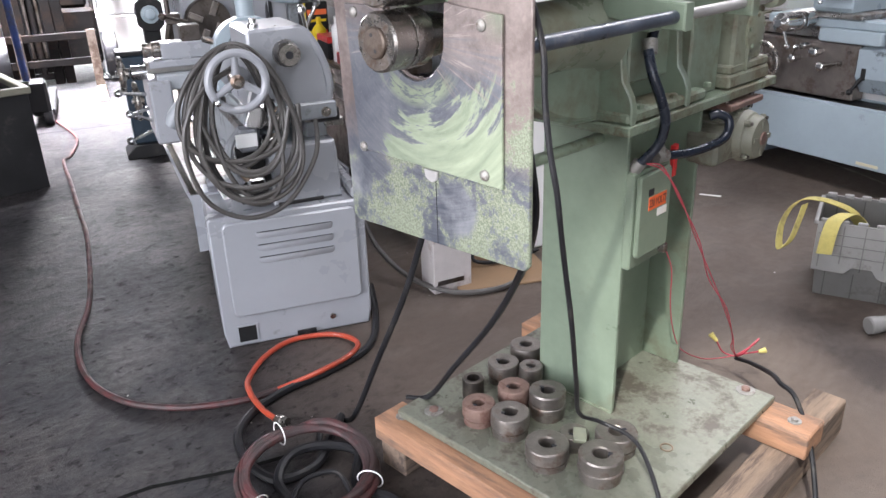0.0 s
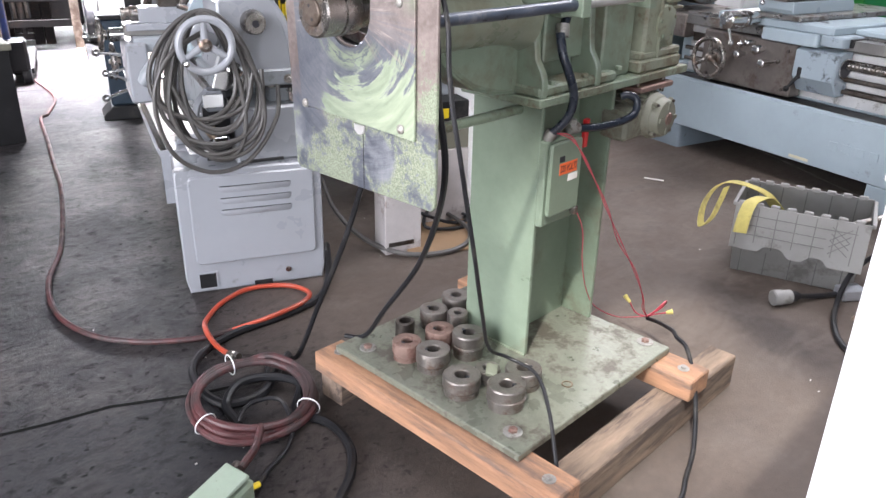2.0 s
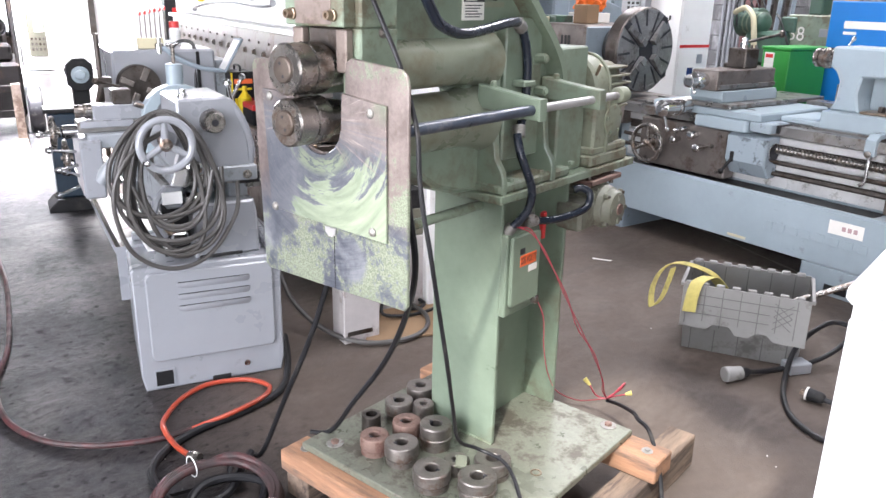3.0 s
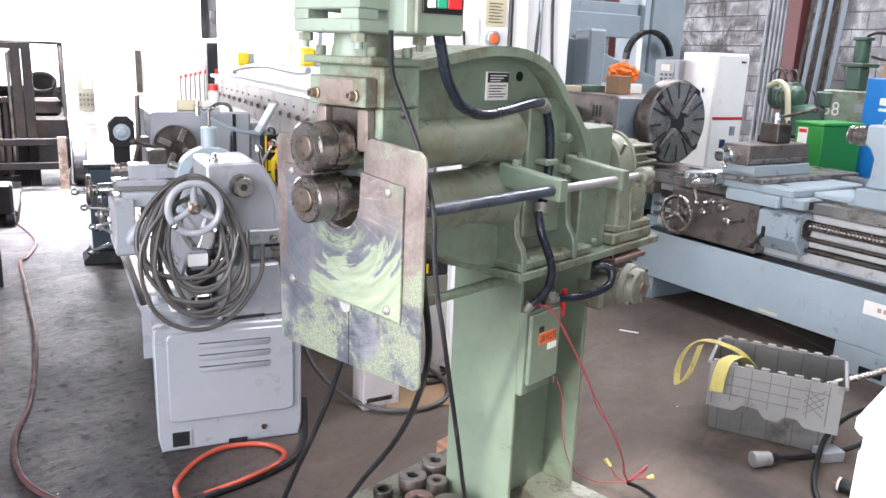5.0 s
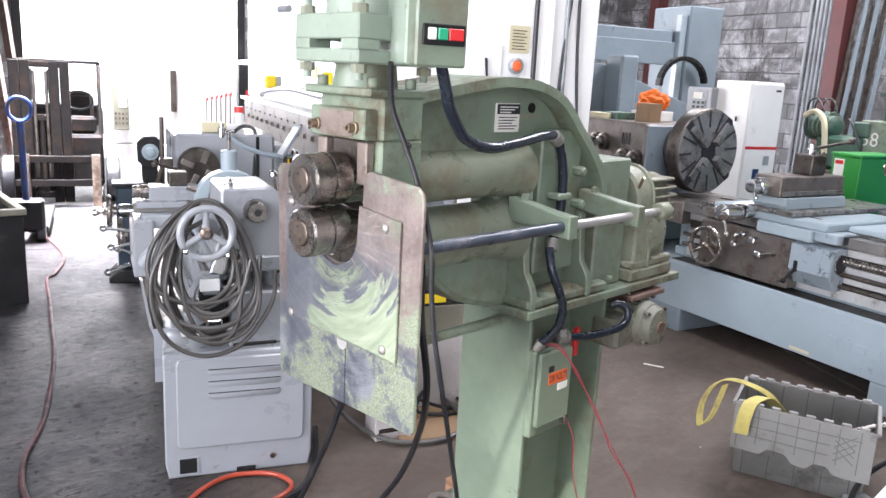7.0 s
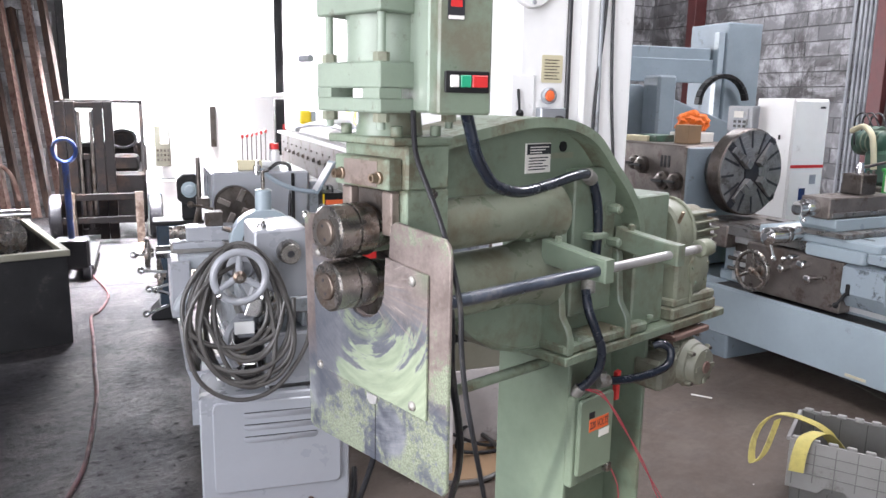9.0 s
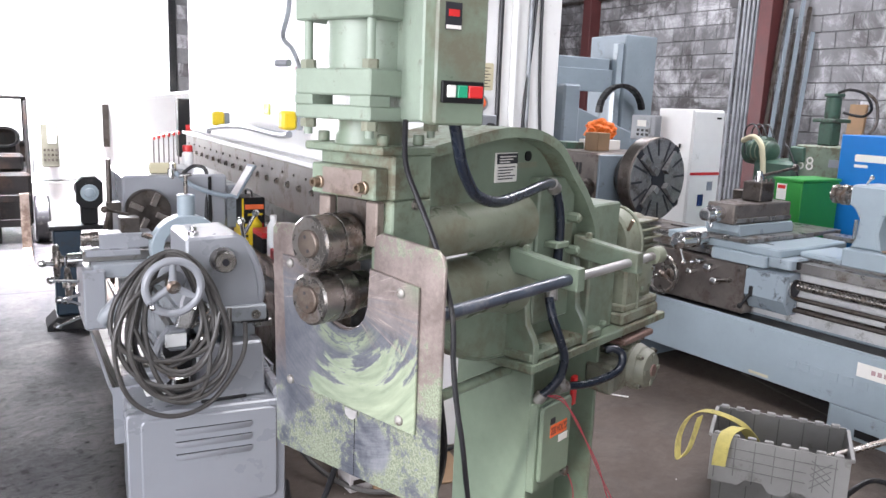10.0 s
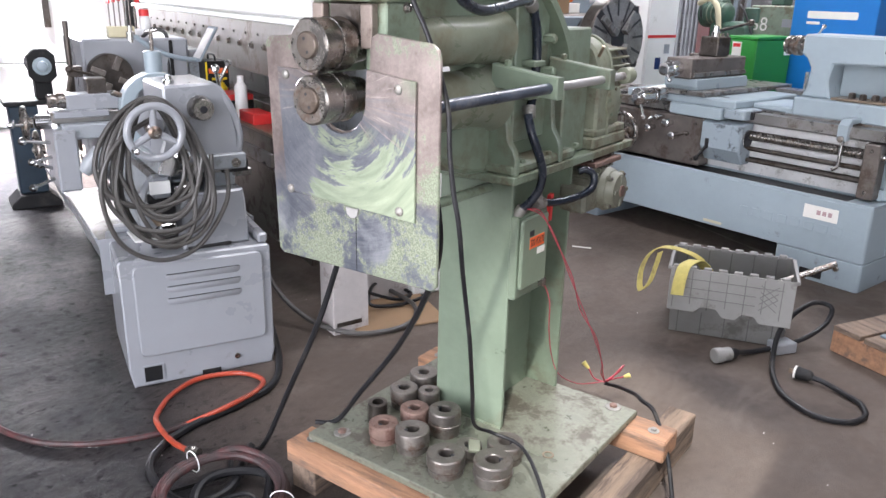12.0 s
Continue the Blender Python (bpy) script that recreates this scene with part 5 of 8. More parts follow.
    part("eccentric_plate", prism(B(), [(0.15, 0.79), (0.17, 0.845), (0.215, 0.85), (0.235, 0.80), (0.20, 0.775)], "y", 0.012, 0.040, 0.004), CHROME, ts)
    # white plate added to imitate a glint under the tailstock
    part("scale_plate", box(B(), 0.115, 0.185, 0.015, 0.024, 0.72, 0.765, 0.002, pose(0.0, 0, 0.0, 0, 0, 0)), WHITE_P, ts)
    for x, z in ((0.27, 0.80), (0.43, 0.80), (0.25, 0.735)):
        part("base_bolt", hexbolt(B(), (x, 0.04, z), (0, -1, 0), 0.012, 0.012, 0.017), STEEL, ts)
    part("way_wiper", box(B(), 0.40, 0.50, 0.085, 0.11, 0.755, 0.80, 0.004), BLACK, t)
    part("gib_screw_bar", cyl(B(), (0.12, 0.03, 0.665), (0.12, 0.36, 0.665), 0.012, seg=12), CHROME, t)
    # a second white plate, painted in as a glint lower down
    part("drip_plate", box(B(), 0.06, 0.14, 0.02, 0.16, 0.555, 0.562, 0.001), WHITE_P, t)
    # steady rest
    pts = []
    for k in range(15):
        a = radians(205 - 230 * k / 14)
        pts.append((0.285 + 0.150 * math.cos(a), 0.925 + 0.140 * math.sin(a)))
    inn = []
    for k in range(15):
        a = radians(205 - 230 * k / 14)
        inn.append((0.285 + 0.098 * math.cos(a), 0.925 + 0.092 * math.sin(a)))
    st = part("steady_rest", prism(B(), pts + inn[::-1], "y", 0.70, 0.78, 0.004), BLUEGREY, t, "blue-grey steady rest")
    part("rest_base", box(B(), 0.13, 0.45, 0.69, 0.79, 0.777, 0.885, 0.006), BLUEGREY, st)
    part("rest_tower", rev(B(), [(0, 0.036), (0.10, 0.036), (0.104, 0.030)], (0.285, 0.74, 1.045), (0, 0, 1), 20), BLUEGREY, st)
    part("rest_screw", cyl(B(), (0.285, 0.74, 1.14), (0.285, 0.74, 1.23), 0.008, seg=10), STEEL, st)
    part("rest_thumbscrew", cyl(B(), (0.26, 0.74, 1.225), (0.31, 0.74, 1.232), 0.007, seg=8), CHROME, st)
    for a in (20, 160):
        c = Vector((0.285 + 0.14 * math.cos(radians(a)), 0.735, 0.925 + 0.13 * math.sin(radians(a))))
        part("rest_pad_screw", cyl(B(), c, c + Vector((0.05 * math.cos(radians(a)), 0, 0.05 * math.sin(radians(a)))), 0.011, seg=10), STEEL, st)
    # carriage and compound slide
    ca = part("carriage", box(B(), -0.10, 0.50, 0.88, 1.20, 0.777, 0.84, 0.006), GREY_D, t)
    part("apron", box(B(), -0.14, -0.05, 0.86, 1.22, 0.56, 0.82, 0.008), GREY_L, ca)
    part("cross_slide", box(B(), -0.13, 0.44, 0.94, 1.10, 0.84, 0.885, 0.004), BED, ca)
    part("cross_slide_cover", box(B(), -0.12, 0.10, 0.93, 1.11, 0.862, 0.89, 0.003), GREY_L, ca)
    part("compound_slide", box(B(), -0.06, 0.16, 0.97, 1.08, 0.886, 0.955, 0.005, None), GREY_L, ca)
    part("compound_dial", rev(B(), [(0, 0.034), (0.03, 0.034), (0.035, 0.028), (0.05, 0.03), (0.07, 0.03)], (-0.06, 1.02, 0.925), (-1, 0, 0), 24), STEEL, ca)
    hw = handwheel(t, (-0.225, 0.98, 0.845), (-1, 0, 0.0), 0.062, STEEL, 0.012, 3, "cross_slide_wheel")
    part("cross_slide_dial", rev(B(), [(0, 0.03), (0.06, 0.03), (0.065, 0.022)], (-0.13, 0.98, 0.845), (-1, 0, 0), 20), CHROME, ca)
    handwheel(t, (-0.19, 1.14, 0.70), (-1, 0, 0), 0.075, STEEL, 0.011, 3, "apron_wheel")
    for a, b in (((-0.14, 0.90, 0.77), (-0.245, 0.86, 0.79)), ((-0.14, 0.95, 0.70), (-0.22, 0.92, 0.69)), ((-0.14, 0.88, 0.62), (-0.23, 0.83, 0.60)), ((-0.225, 0.92, 0.845), (-0.275, 0.92, 0.85)), ((-0.14, 1.05, 0.63), (-0.20, 1.02, 0.66))):
        ball_lever(t, a, b, 0.008, 0.017)
    bm = B()
    box(bm, 0.03, 0.11, 0.98, 1.07, 0.955, 1.02, 0.004)
    tp = part("tool_post", bm, STEEL_D, t)
    ball_lever(t, (0.07, 1.02, 1.03), (-0.03, 0.98, 1.06), 0.007, 0.016, STEEL_D)
    # headstock, chuck and guard arm
    hs = part("headstock", box(B(), 0.04, 0.56, 1.55, 2.15, 0.56, 1.15, 0.012), GREY_L, t)
    part("headstock_door", box(B(), 0.5605, 0.64, 1.56, 2.1, 0.86, 1.09, 0.006), GREY_D, hs)
    part("headstock_trim", box(B(), 0.46, 0.478, 1.544, 1.549, 0.72, 1.14, 0.003), BLACK, hs)
    ch = part("chuck", rev(B(), [(0, 0.03), (0, 0.103), (0.006, 0.107), (0.075, 0.107), (0.08, 0.10), (0.09, 0.06)], (0.18, 1.46, 0.975), (0, 1, 0), 40), STEEL_D, t, "dark steel lathe chuck")
    for k in range(4):
        m = Matrix.Translation((0.18, 1.46, 0.975)) @ Matrix.Rotation(radians(90 * k + 25), 4, "Y")
        part("chuck_jaw", box(B(), 0.035, 0.10, -0.03, 0.001, -0.014, 0.014, 0.003, m), DIE, ch)
    arm = part("guard_arm", tube(B(), [(0.33, 1.56, 1.16), (0.40, 1.50, 1.10), (0.50, 1.46, 1.06), (0.60, 1.44, 1.045)], 0.012, 8, 5), BLUEGREY_D, t)
    part("arm_pivot", rev(B(), [(0, 0.022), (0.05, 0.022), (0.055, 0.012), (0.08, 0.012)], (0.31, 1.57, 1.13), (0, 0, 1), 16), CHROME, arm)
    mm = pose(0.645, 1.44, 1.125, 0, -58, 8)
    part("guard_frame", box(B(), -0.10, 0.10, -0.05, 0.05, -0.005, 0.005, 0.002, mm), BLUEGREY_D, arm)
    # pale colour stands in for light glowing in the clear shield
    part("guard_window", box(B(), -0.086, 0.086, -0.038, 0.038, 0.0055, 0.008, 0, mm), COVER, arm, "clear shield window, coloured pale for its glow")
    part("brass_plate", box(B(), 0.185, 0.315, 1.62, 1.66, 1.151, 1.205, 0.003), CREAM, hs)
    part("feed_lever", cyl(B(), (0.0, 1.46, 0.62), (0.0, 1.44, 1.24), 0.012, seg=10), STEEL_D, t)
    part("lever_block", box(B(), -0.015, 0.05, 1.43, 1.50, 0.98, 1.03, 0.004), STEEL_D, t)
    part("flexible_conduit", tube(B(), [(0.0, 1.45, 0.98), (-0.03, 1.42, 0.88), (-0.06, 1.40, 0.78), (-0.10, 1.38, 0.70)], 0.012, 8, 5), STEEL_D, t)
    part("headstock_hose", tube(B(), [(0.37, 1.62, 1.15), (0.42, 1.60, 1.19), (0.48, 1.58, 1.17), (0.475, 1.56, 1.05), (0.47, 1.55, 0.9)], 0.010, 8, 5), RUBBER, t)
    part("lead_screw", cyl(B(), (0.10, 0.30, 0.62), (0.10, 1.5, 0.62), 0.012, seg=10), STEEL, t)
    part("inlet_plug", rev(B(), [(0, 0.02), (0.03, 0.03), (0.09, 0.03), (0.10, 0.02)], (-0.06, 0.12, 0.80), (0.6, -0.2, 0.75), 16), GREY_D, t)
    part("gear_knob", rev(B(), [(0, 0.024), (0.02, 0.03), (0.03, 0.024)], (0.14, 0.05, 0.63), (0, -1, 0), 18), BRONZE, t)
    # the cabinet stands a little askew under the bed; every unit sits over on the bed's own line
    cab.matrix_local = pose(0.31, 0, 0, 0, 0, -4.8) @ pose(-0.31, 0, 0)
    for ob in t.children:
        if ob is cab:
            continue
        ys = [v.co.y for v in ob.data.vertices]
        near, far = min(ys), max(ys)
        ob.location.x += 0.0837 * (near + far) / 2 if far - near < 0.9 else (0.05 if ob.name.startswith("chip_tray") else 0.012)
    return t


build_grey_lathe()


def build_cable_coil():
    t = local_thing("cable_coil", LL, "grey power cable coiled over the lathe tailstock wheel", "cable")
    random.seed(11)
    pts = []
    n, turns = 12, 9
    for i in range(turns * n):
        a = 2 * math.pi * i / n
        k = i / n
        w = 0.150 + 0.050 * math.sin(2.4 * k + 0.4)
        dn = 0.36 + 0.085 * math.sin(1.7 * k + 1.0)
        s, c = math.sin(a), math.cos(a)
        low = (1 - c) * 0.5
        z = 0.993 + 0.055 * (1 - low) ** 2 + 0.010 * math.sin(2.3 * k) - low * dn
        x = 0.150 + 0.035 * math.sin(1.9 * k) * low + w * s * (0.70 + 0.30 * low)
        y = -0.045 + 0.011 * (k % 4) - 0.045 * low + 0.006 * math.sin(3 * a + k)
        pts.append((x, y, z))
    part("wound_cable", tube(B(), pts, 0.0082, 8, 4), CABLE_G, t)
    pts = [(0.16, -0.05, 1.0), (0.03, -0.06, 0.92), (-0.035, -0.07, 0.78), (0.0, -0.08, 0.60), (0.12, -0.08, 0.515), (0.26, -0.07, 0.54), (0.37, -0.06, 0.68), (0.385, -0.05, 0.80)]
    part("loose_turn", tube(B(), pts, 0.0082, 8, 7), CABLE_G, t)
    pts = [(0.02, -0.06, 0.84), (0.08, -0.075, 0.70), (0.17, -0.08, 0.65), (0.25, -0.075, 0.70), (0.30, -0.06, 0.85)]
    part("loose_turn", tube(B(), pts, 0.0082, 8, 7), CABLE_G, t)
    pts = [(0.05, -0.05, 0.94), (0.01, -0.075, 0.75), (0.08, -0.085, 0.60), (0.20, -0.085, 0.585), (0.31, -0.075, 0.66), (0.33, -0.06, 0.86)]
    part("loose_turn", tube(B(), pts, 0.0082, 8, 7), CABLE_G, t)


build_cable_coil()


def build_key_stand():
    t = local_thing("hex_key_stand", LL @ pose(0.395, 1.849, 1.151), "row of hex keys with red handles standing on the headstock", "hex keys")
    part("stand_block", box(B(), -0.03, 0.16, -0.03, 0.03, 0, 0.03, 0.004), WHITE_P, t)
    for k in range(6):
        x = 0.0 + 0.026 * k
        kk = part("hex_key", cyl(B(), (x, 0, 0.03), (x, 0, 0.16 + 0.006 * k), 0.0035, seg=6), STEEL_D, t)
        part("key_grip", box(B(), x - 0.006, x + 0.006, -0.03, 0.03, 0.16 + 0.006 * k, 0.182 + 0.006 * k, 0.005), RED_P, kk, "red plastic grip")


build_key_stand()


def build_grinder():
    t = local_thing("pedestal_grinder", LL @ pose(0.009, 2.986, 0), "dark blue pedestal grinder with a flared foot", "grinder")
    part("pedestal_foot", prism(B(), [(-0.15, 0), (-0.15, 0.03), (-0.09, 0.09), (0.09, 0.09), (0.15, 0.03), (0.15, 0)], "y", -0.13, 0.13, 0.006), BLACK, t)
    part("pedestal_column", box(B(), -0.085, 0.085, -0.085, 0.085, 0.09, 0.66, 0.01), GRIND_P, t)
    part("top_plate", box(B(), -0.11, 0.24, -0.10, 0.12, 0.66, 0.69, 0.005), BLACK, t)
    part("wheel_guard", prism(B(), [(0.10, 0.80), (0.06, 0.84), (0.06, 0.97), (0.10, 1.01), (0.18, 1.01), (0.22, 0.97), (0.22, 0.84), (0.18, 0.80)], "y", -0.10, -0.03, 0.006), BLACK, t)
    part("motor_body", cyl(B(), (0.14, -0.03, 0.905), (0.14, 0.20, 0.905), 0.075, seg=24, bev=0.01), BLACK, t)
    part("grinder_disc", rev(B(), [(0, 0.055), (0.01, 0.055), (0.012, 0.035), (0.03, 0.03), (0.035, 0.02)], (0.14, -0.101, 0.905), (0, -1, 0), 26), BLUEGREY, t, "blue-grey flange disc")
    part("neck", box(B(), 0.09, 0.19, -0.06, 0.08, 0.69, 0.84, 0.008), BLACK, t)


build_grinder()


# ---- the white press brake ----
def build_brake():
    t = local_thing("press_brake", gh(0.30, 1.95, 0), "large white press brake with a bolted steel ram and tool shelf", "press brake")
    # x into the machine, y along its length
    part("end_housing", box(B(), 0.46, 1.02, -0.22, 0.0, 0.0, 2.9, 0.01), WHITE_P, t)
    part("far_end_housing", box(B(), 0.30, 1.0, 3.2, 3.4, 0.0, 2.6, 0.01), WHITE_P, t)
    part("ram_hood", box(B(), 0.06, 0.80, 0.003, 3.2, 1.28, 2.5, 0.012), WHITE_P, t)
    part("hood_ledge", box(B(), 0.0, 0.30, 0.003, 3.2, 1.255, 1.279, 0.003), WHITE_P, t)
    rm = part("ram_plate", box(B(), 0.03, 0.09, 0.003, 3.2, 1.00, 1.254, 0.004), RAM_D, t, "machined steel ram plate")
    for k in range(17):
        y = 0.10 + 0.18 * k
        part("ram_bolt", hexbolt(B(), (0.03, y, 1.135), (-1, 0, 0), 0.013, 0.012, 0.019), STEEL, rm)
        part("ram_screw", hexbolt(B(), (0.03, y + 0.09, 1.19), (-1, 0, 0), 0.006, 0.006), STEEL_D, rm)
    part("die_holder", box(B(), 0.05, 0.16, 0.003, 3.2, 0.80, 0.86, 0.004), STEEL_D, t)
    part("back_panel", box(B(), 0.40, 0.45, 0.003, 3.2, 0.0, 1.25, 0), GREY_D, t)
    part("bed_plate", box(B(), 0.0, 0.12, 0.003, 3.2, 0.55, 0.79, 0.006), STEEL_D, t)
    # near-black colour stands in for the shade beneath the brake
    part("lower_apron", box(B(), 0.04, 0.10, 0.003, 3.2, 0.16, 0.549, 0.004), STEEL_D, t)
    part("tool_shelf", box(B(), -0.13, 0.0, -0.02, 1.3, 0.785, 0.80, 0.003), BRONZE, t)
    part("shelf_rail", box(B(), -0.15, -0.131, -0.02, 2.2, 0.66, 0.72, 0.004), BED, t)
    rail = part("cable_rail", tube(B(), [(-0.06, 2.0, 1.33), (-0.06, 1.9, 1.36), (-0.06, 1.2, 1.40), (-0.06, 0.55, 1.39), (-0.06, 0.35, 1.40)], 0.016, 10, 5), GALV, t)
    for y, z in ((1.72, 1.36), (0.36, 1.40)):
        e = part("foot_switch_box", box(B(), -0.10, -0.03, y - 0.035, y + 0.035, z + 0.02, z + 0.105, 0.012), YELLOW_P, t, "yellow emergency stop box")
        part("stop_base", box(B(), -0.0295, 0.0, y - 0.03, y + 0.03, z + 0.02, z + 0.10, 0.004), GREY_D, e)
    part("yellow_sticker", box(B(), 0.054, 0.0595, 1.05, 1.15, 1.47, 1.53, 0), YEL_L, t)
    part("display_strip", box(B(), 0.054, 0.0595, 0.55, 0.61, 1.55, 1.72, 0), GALV, t)
    part("display_window", box(B(), 0.050, 0.0555, 0.555, 0.605, 1.69, 1.715, 0), MAROON, t)
    part("hood_cable", tube(B(), [(0.04, 0.65, 2.3), (0.02, 0.60, 2.0), (-0.02, 0.57, 1.85), (-0.01, 0.45, 1.78), (0.0, 0.36, 1.66), (0.0, 0.36, 1.52)], 0.011, 8, 6), GREY_D, t)
    # control face of the near end housing
    f = -0.2215
    g_ = part("gauge_flange", rev(B(), [(0, 0.10), (0.03, 0.10), (0.036, 0.094), (0.04, 0.03)], (0.50, f + 0.0005, 2.03), (0, -1, 0), 36), WHITE_P, t)
    for k in range(6):
        a = radians(60 * k + 30)
        part("flange_bolt", hexbolt(B(), (0.50 + 0.08 * math.cos(a), f - 0.033, 2.03 + 0.08 * math.sin(a)), (0, -1, 0), 0.010), GALV, g_)
    lb = part("tonnage_chart", prism(B(), rounded(0.565, 0.665, 1.63, 1.745, 0.008), "y", f - 0.003, f, 0), CREAM, t, "yellowed printed capacity chart")
    for k in range(7):
        part("text_bar", box(B(), 0.578, 0.650 - 0.012 * (k % 2), f - 0.004, f - 0.0028, 1.722 - 0.013 * k, 1.726 - 0.013 * k, 0), STEEL_D, lb)
    part("pilot_lamp", rev(B(), [(0, 0.034), (0.02, 0.034), (0.024, 0.026), (0.018, 0.02)], (0.60, f, 1.575), (0, -1, 0), 24), GALV, t)
    part("lamp_lens", rev(B(), [(0, 0.023), (0.006, 0.018), (0.008, 0.004)], (0.60, f - 0.022, 1.575), (0, -1, 0), 20), ORANGE_L, t)
    part("switch_plate", box(B(), 0.545, 0.665, f - 0.05, f, 1.43, 1.525, 0.004), GALV, t)
    part("selector_knob", rev(B(), [(0, 0.028), (0.015, 0.028), (0.03, 0.022), (0.034, 0.01)], (0.63, f - 0.05, 1.465), (0, -1, 0), 18), BLACK, t)
    part("lever_plate", box(B(), 0.42, 0.53, f - 0.012, f, 1.42, 1.66, 0.003), WHITE_P, t)
    ball_lever(t, (0.452, f - 0.015, 1.60), (0.455, f - 0.03, 1.50), 0.006, 0.018, BLACK)
    for x, r, mtl in ((0.685, 0.011, RUBBER), (0.76, 0.016, WHITE_P), (0.84, 0.010, GREY_D)):
        part("conduit_pipe", tube(B(), [(x, f - 0.013, 2.85), (x, f - 0.013, 1.9), (x + 0.004, f - 0.013, 1.3), (x, f - 0.013, 0.9)], r, 10, 4), mtl, t)
    for dx in (0.0, 0.02):
        part("hanging_cord", tube(B(), [(0.865 + dx, f - 0.012, 2.85), (0.87 + dx, f - 0.014, 2.3), (0.855 + dx * 2, f - 0.016, 1.9), (0.83 + dx * 4, f - 0.014, 1.6), (0.82 + dx * 6, f - 0.013, 1.3)], 0.007, 7, 5), RUBBER, t)


build_brake()


def small_box(name, m, sx, sy, sz, mtl, label, cat, bev=0.004):
    ob = solid(name, box(B(), -sx / 2, sx / 2, -sy / 2, sy / 2, 0, sz, bev), mtl, label, cat)
    ob.matrix_world = m
    return ob


# things on the brake's shelf
sh = 0.8003
bp = small_box("jump_starter", gh(0.235, 2.98, sh), 0.125, 0.18, 0.235, BLACK, "black and yellow boxed battery booster on the shelf", "battery booster")
y_ = -0.0902
part("yellow_edge", box(B(), -0.0615, -0.052, -0.0918, y_, 0.004, 0.231, 0), YELLOW_P, bp)
part("yellow_base", box(B(), -0.0515, 0.0615, -0.0918, y_, 0.004, 0.022, 0), YELLOW_P, bp)
part("yellow_band", box(B(), -0.045, 0.010, -0.0918, y_, 0.035, 0.095, 0), YELLOW_P, bp)
part("red_band", box(B(), 0.016, 0.055, -0.0918, y_, 0.035, 0.095, 0), RED_P, bp)
part("text_bar", box(B(), -0.045, 0.055, -0.0918, y_, 0.172, 0.198, 0), ORANGE_L, bp)
part("text_bar", box(B(), -0.030, 0.050, -0.0918, y_, 0.138, 0.150, 0), YELLOW_P, bp)
part("side_band", box(B(), -0.0640, -0.0627, -0.07, 0.07, 0.03, 0.085, 0), YELLOW_P, bp)
part("carry_handle", tube(B(), [(0, -0.06, 0.233), (0, -0.05, 0.262), (0, 0.05, 0.262), (0, 0.06, 0.233)], 0.006, 8, 5), RUBBER, bp)
small_box("tool_case", gh(0.24, 2.62, sh), 0.12, 0.18, 0.075, BLACK, "black tool case with red lid on the shelf", "tool case")
part("lid", box(B(), -0.06, 0.06, -0.09, 0.09, 0.0753, 0.105, 0.004), RED_P, bpy.data.objects["tool_case"], "red plastic lid")
small_box("red_tool_box", gh(0.235, 2.32, sh), 0.10, 0.20, 0.05, RED_P, "flat red tool box on the shelf", "tool box")
ob = solid("spray_can", rev(B(), [(0, 0.03), (0.15, 0.03), (0.17, 0.016), (0.20, 0.016)], (0, 0, 0), (0, 0, 1), 18), WHITE_P, "white spray can standing on the shelf", "spray can")
ob.matrix_world = gh(0.22, 2.48, sh)
ob = solid("oil_bottle", rev(B(), [(0, 0.035), (0.11, 0.035), (0.14, 0.012), (0.17, 0.012)], (0, 0, 0), (0, 0, 1), 18), YELLOW_P, "yellow oil bottle standing on the shelf", "bottle")
ob.matrix_world = gh(0.22, 2.80, sh)
ob = solid("red_capped_bottle", rev(B(), [(0, 0.03), (0.085, 0.03), (0.092, 0.024), (0.096, 0.022)], (0, 0, 0), (0, 0, 1), 18), WHITE_P, "white bottle with a red cap on the lathe headstock", "bottle")
part("cap", rev(B(), [(0.0965, 0.027), (0.128, 0.027), (0.131, 0.022)], (0, 0, 0), (0, 0, 1), 18), RED_P, ob, "red screw cap", local=True)
ob.matrix_world = LL @ pose(0.579, 1.884, 1.151)
ch_ = local_thing("hanging_chain", gh(0.165, 2.35, 0), "short bright steel chain hanging from the tool shelf", "chain")
for k in range(16):
    part("link", tube(B(), [(0.004 * math.cos(q), 0.0, 0.0085 * math.sin(q)) if k % 2 else (0.0, 0.004 * math.cos(q), 0.0085 * math.sin(q)) for q in [2 * math.pi * j / 8 for j in range(8)]], 0.0016, 5, 1, True), STEEL, ch_).matrix_local = pose(-0.025, 0, 0.775 - 0.0135 * k)
# control panel of the brake, at its far end
cp = local_thing("operator_panel", gh(0.62, 5.9, 0), "black control panel on a post beside the press brake", "control panel")
part("panel_shell", box(B(), -0.22, 0.0, -0.06, 0.06, 1.02, 1.52, 0.006), BLACK, cp)
part("red_notice", box(B(), -0.16, -0.11, -0.0625, -0.0602, 1.22, 1.30, 0), RED_P, cp)
part("panel_post", cyl(B(), (-0.11, 0.02, 0.0), (-0.11, 0.02, 1.025), 0.03, seg=12), STEEL_D, cp)
# box and litter on the floor beyond the column
small_box("brown_carton", pose(1.27, 1.50, 0, 0, 0, -20.7), 0.38, 0.16, 0.36, OLD_CARTON, "dirty pale carton standing behind the column", "carton", 0.003)
small_box("olive_carton", pose(1.27, 1.50, 0.3605, 0, 0, -20.7), 0.37, 0.15, 0.13, OLIVE, "olive printed carton stacked on a pale carton", "carton", 0.003)
lc = small_box("dark_carton", pose(1.27, 1.50, 0.491, 0, 0, -20.7), 0.36, 0.14, 0.09, BLACK, "dark carton with a yellow label on a stack", "carton", 0.003)
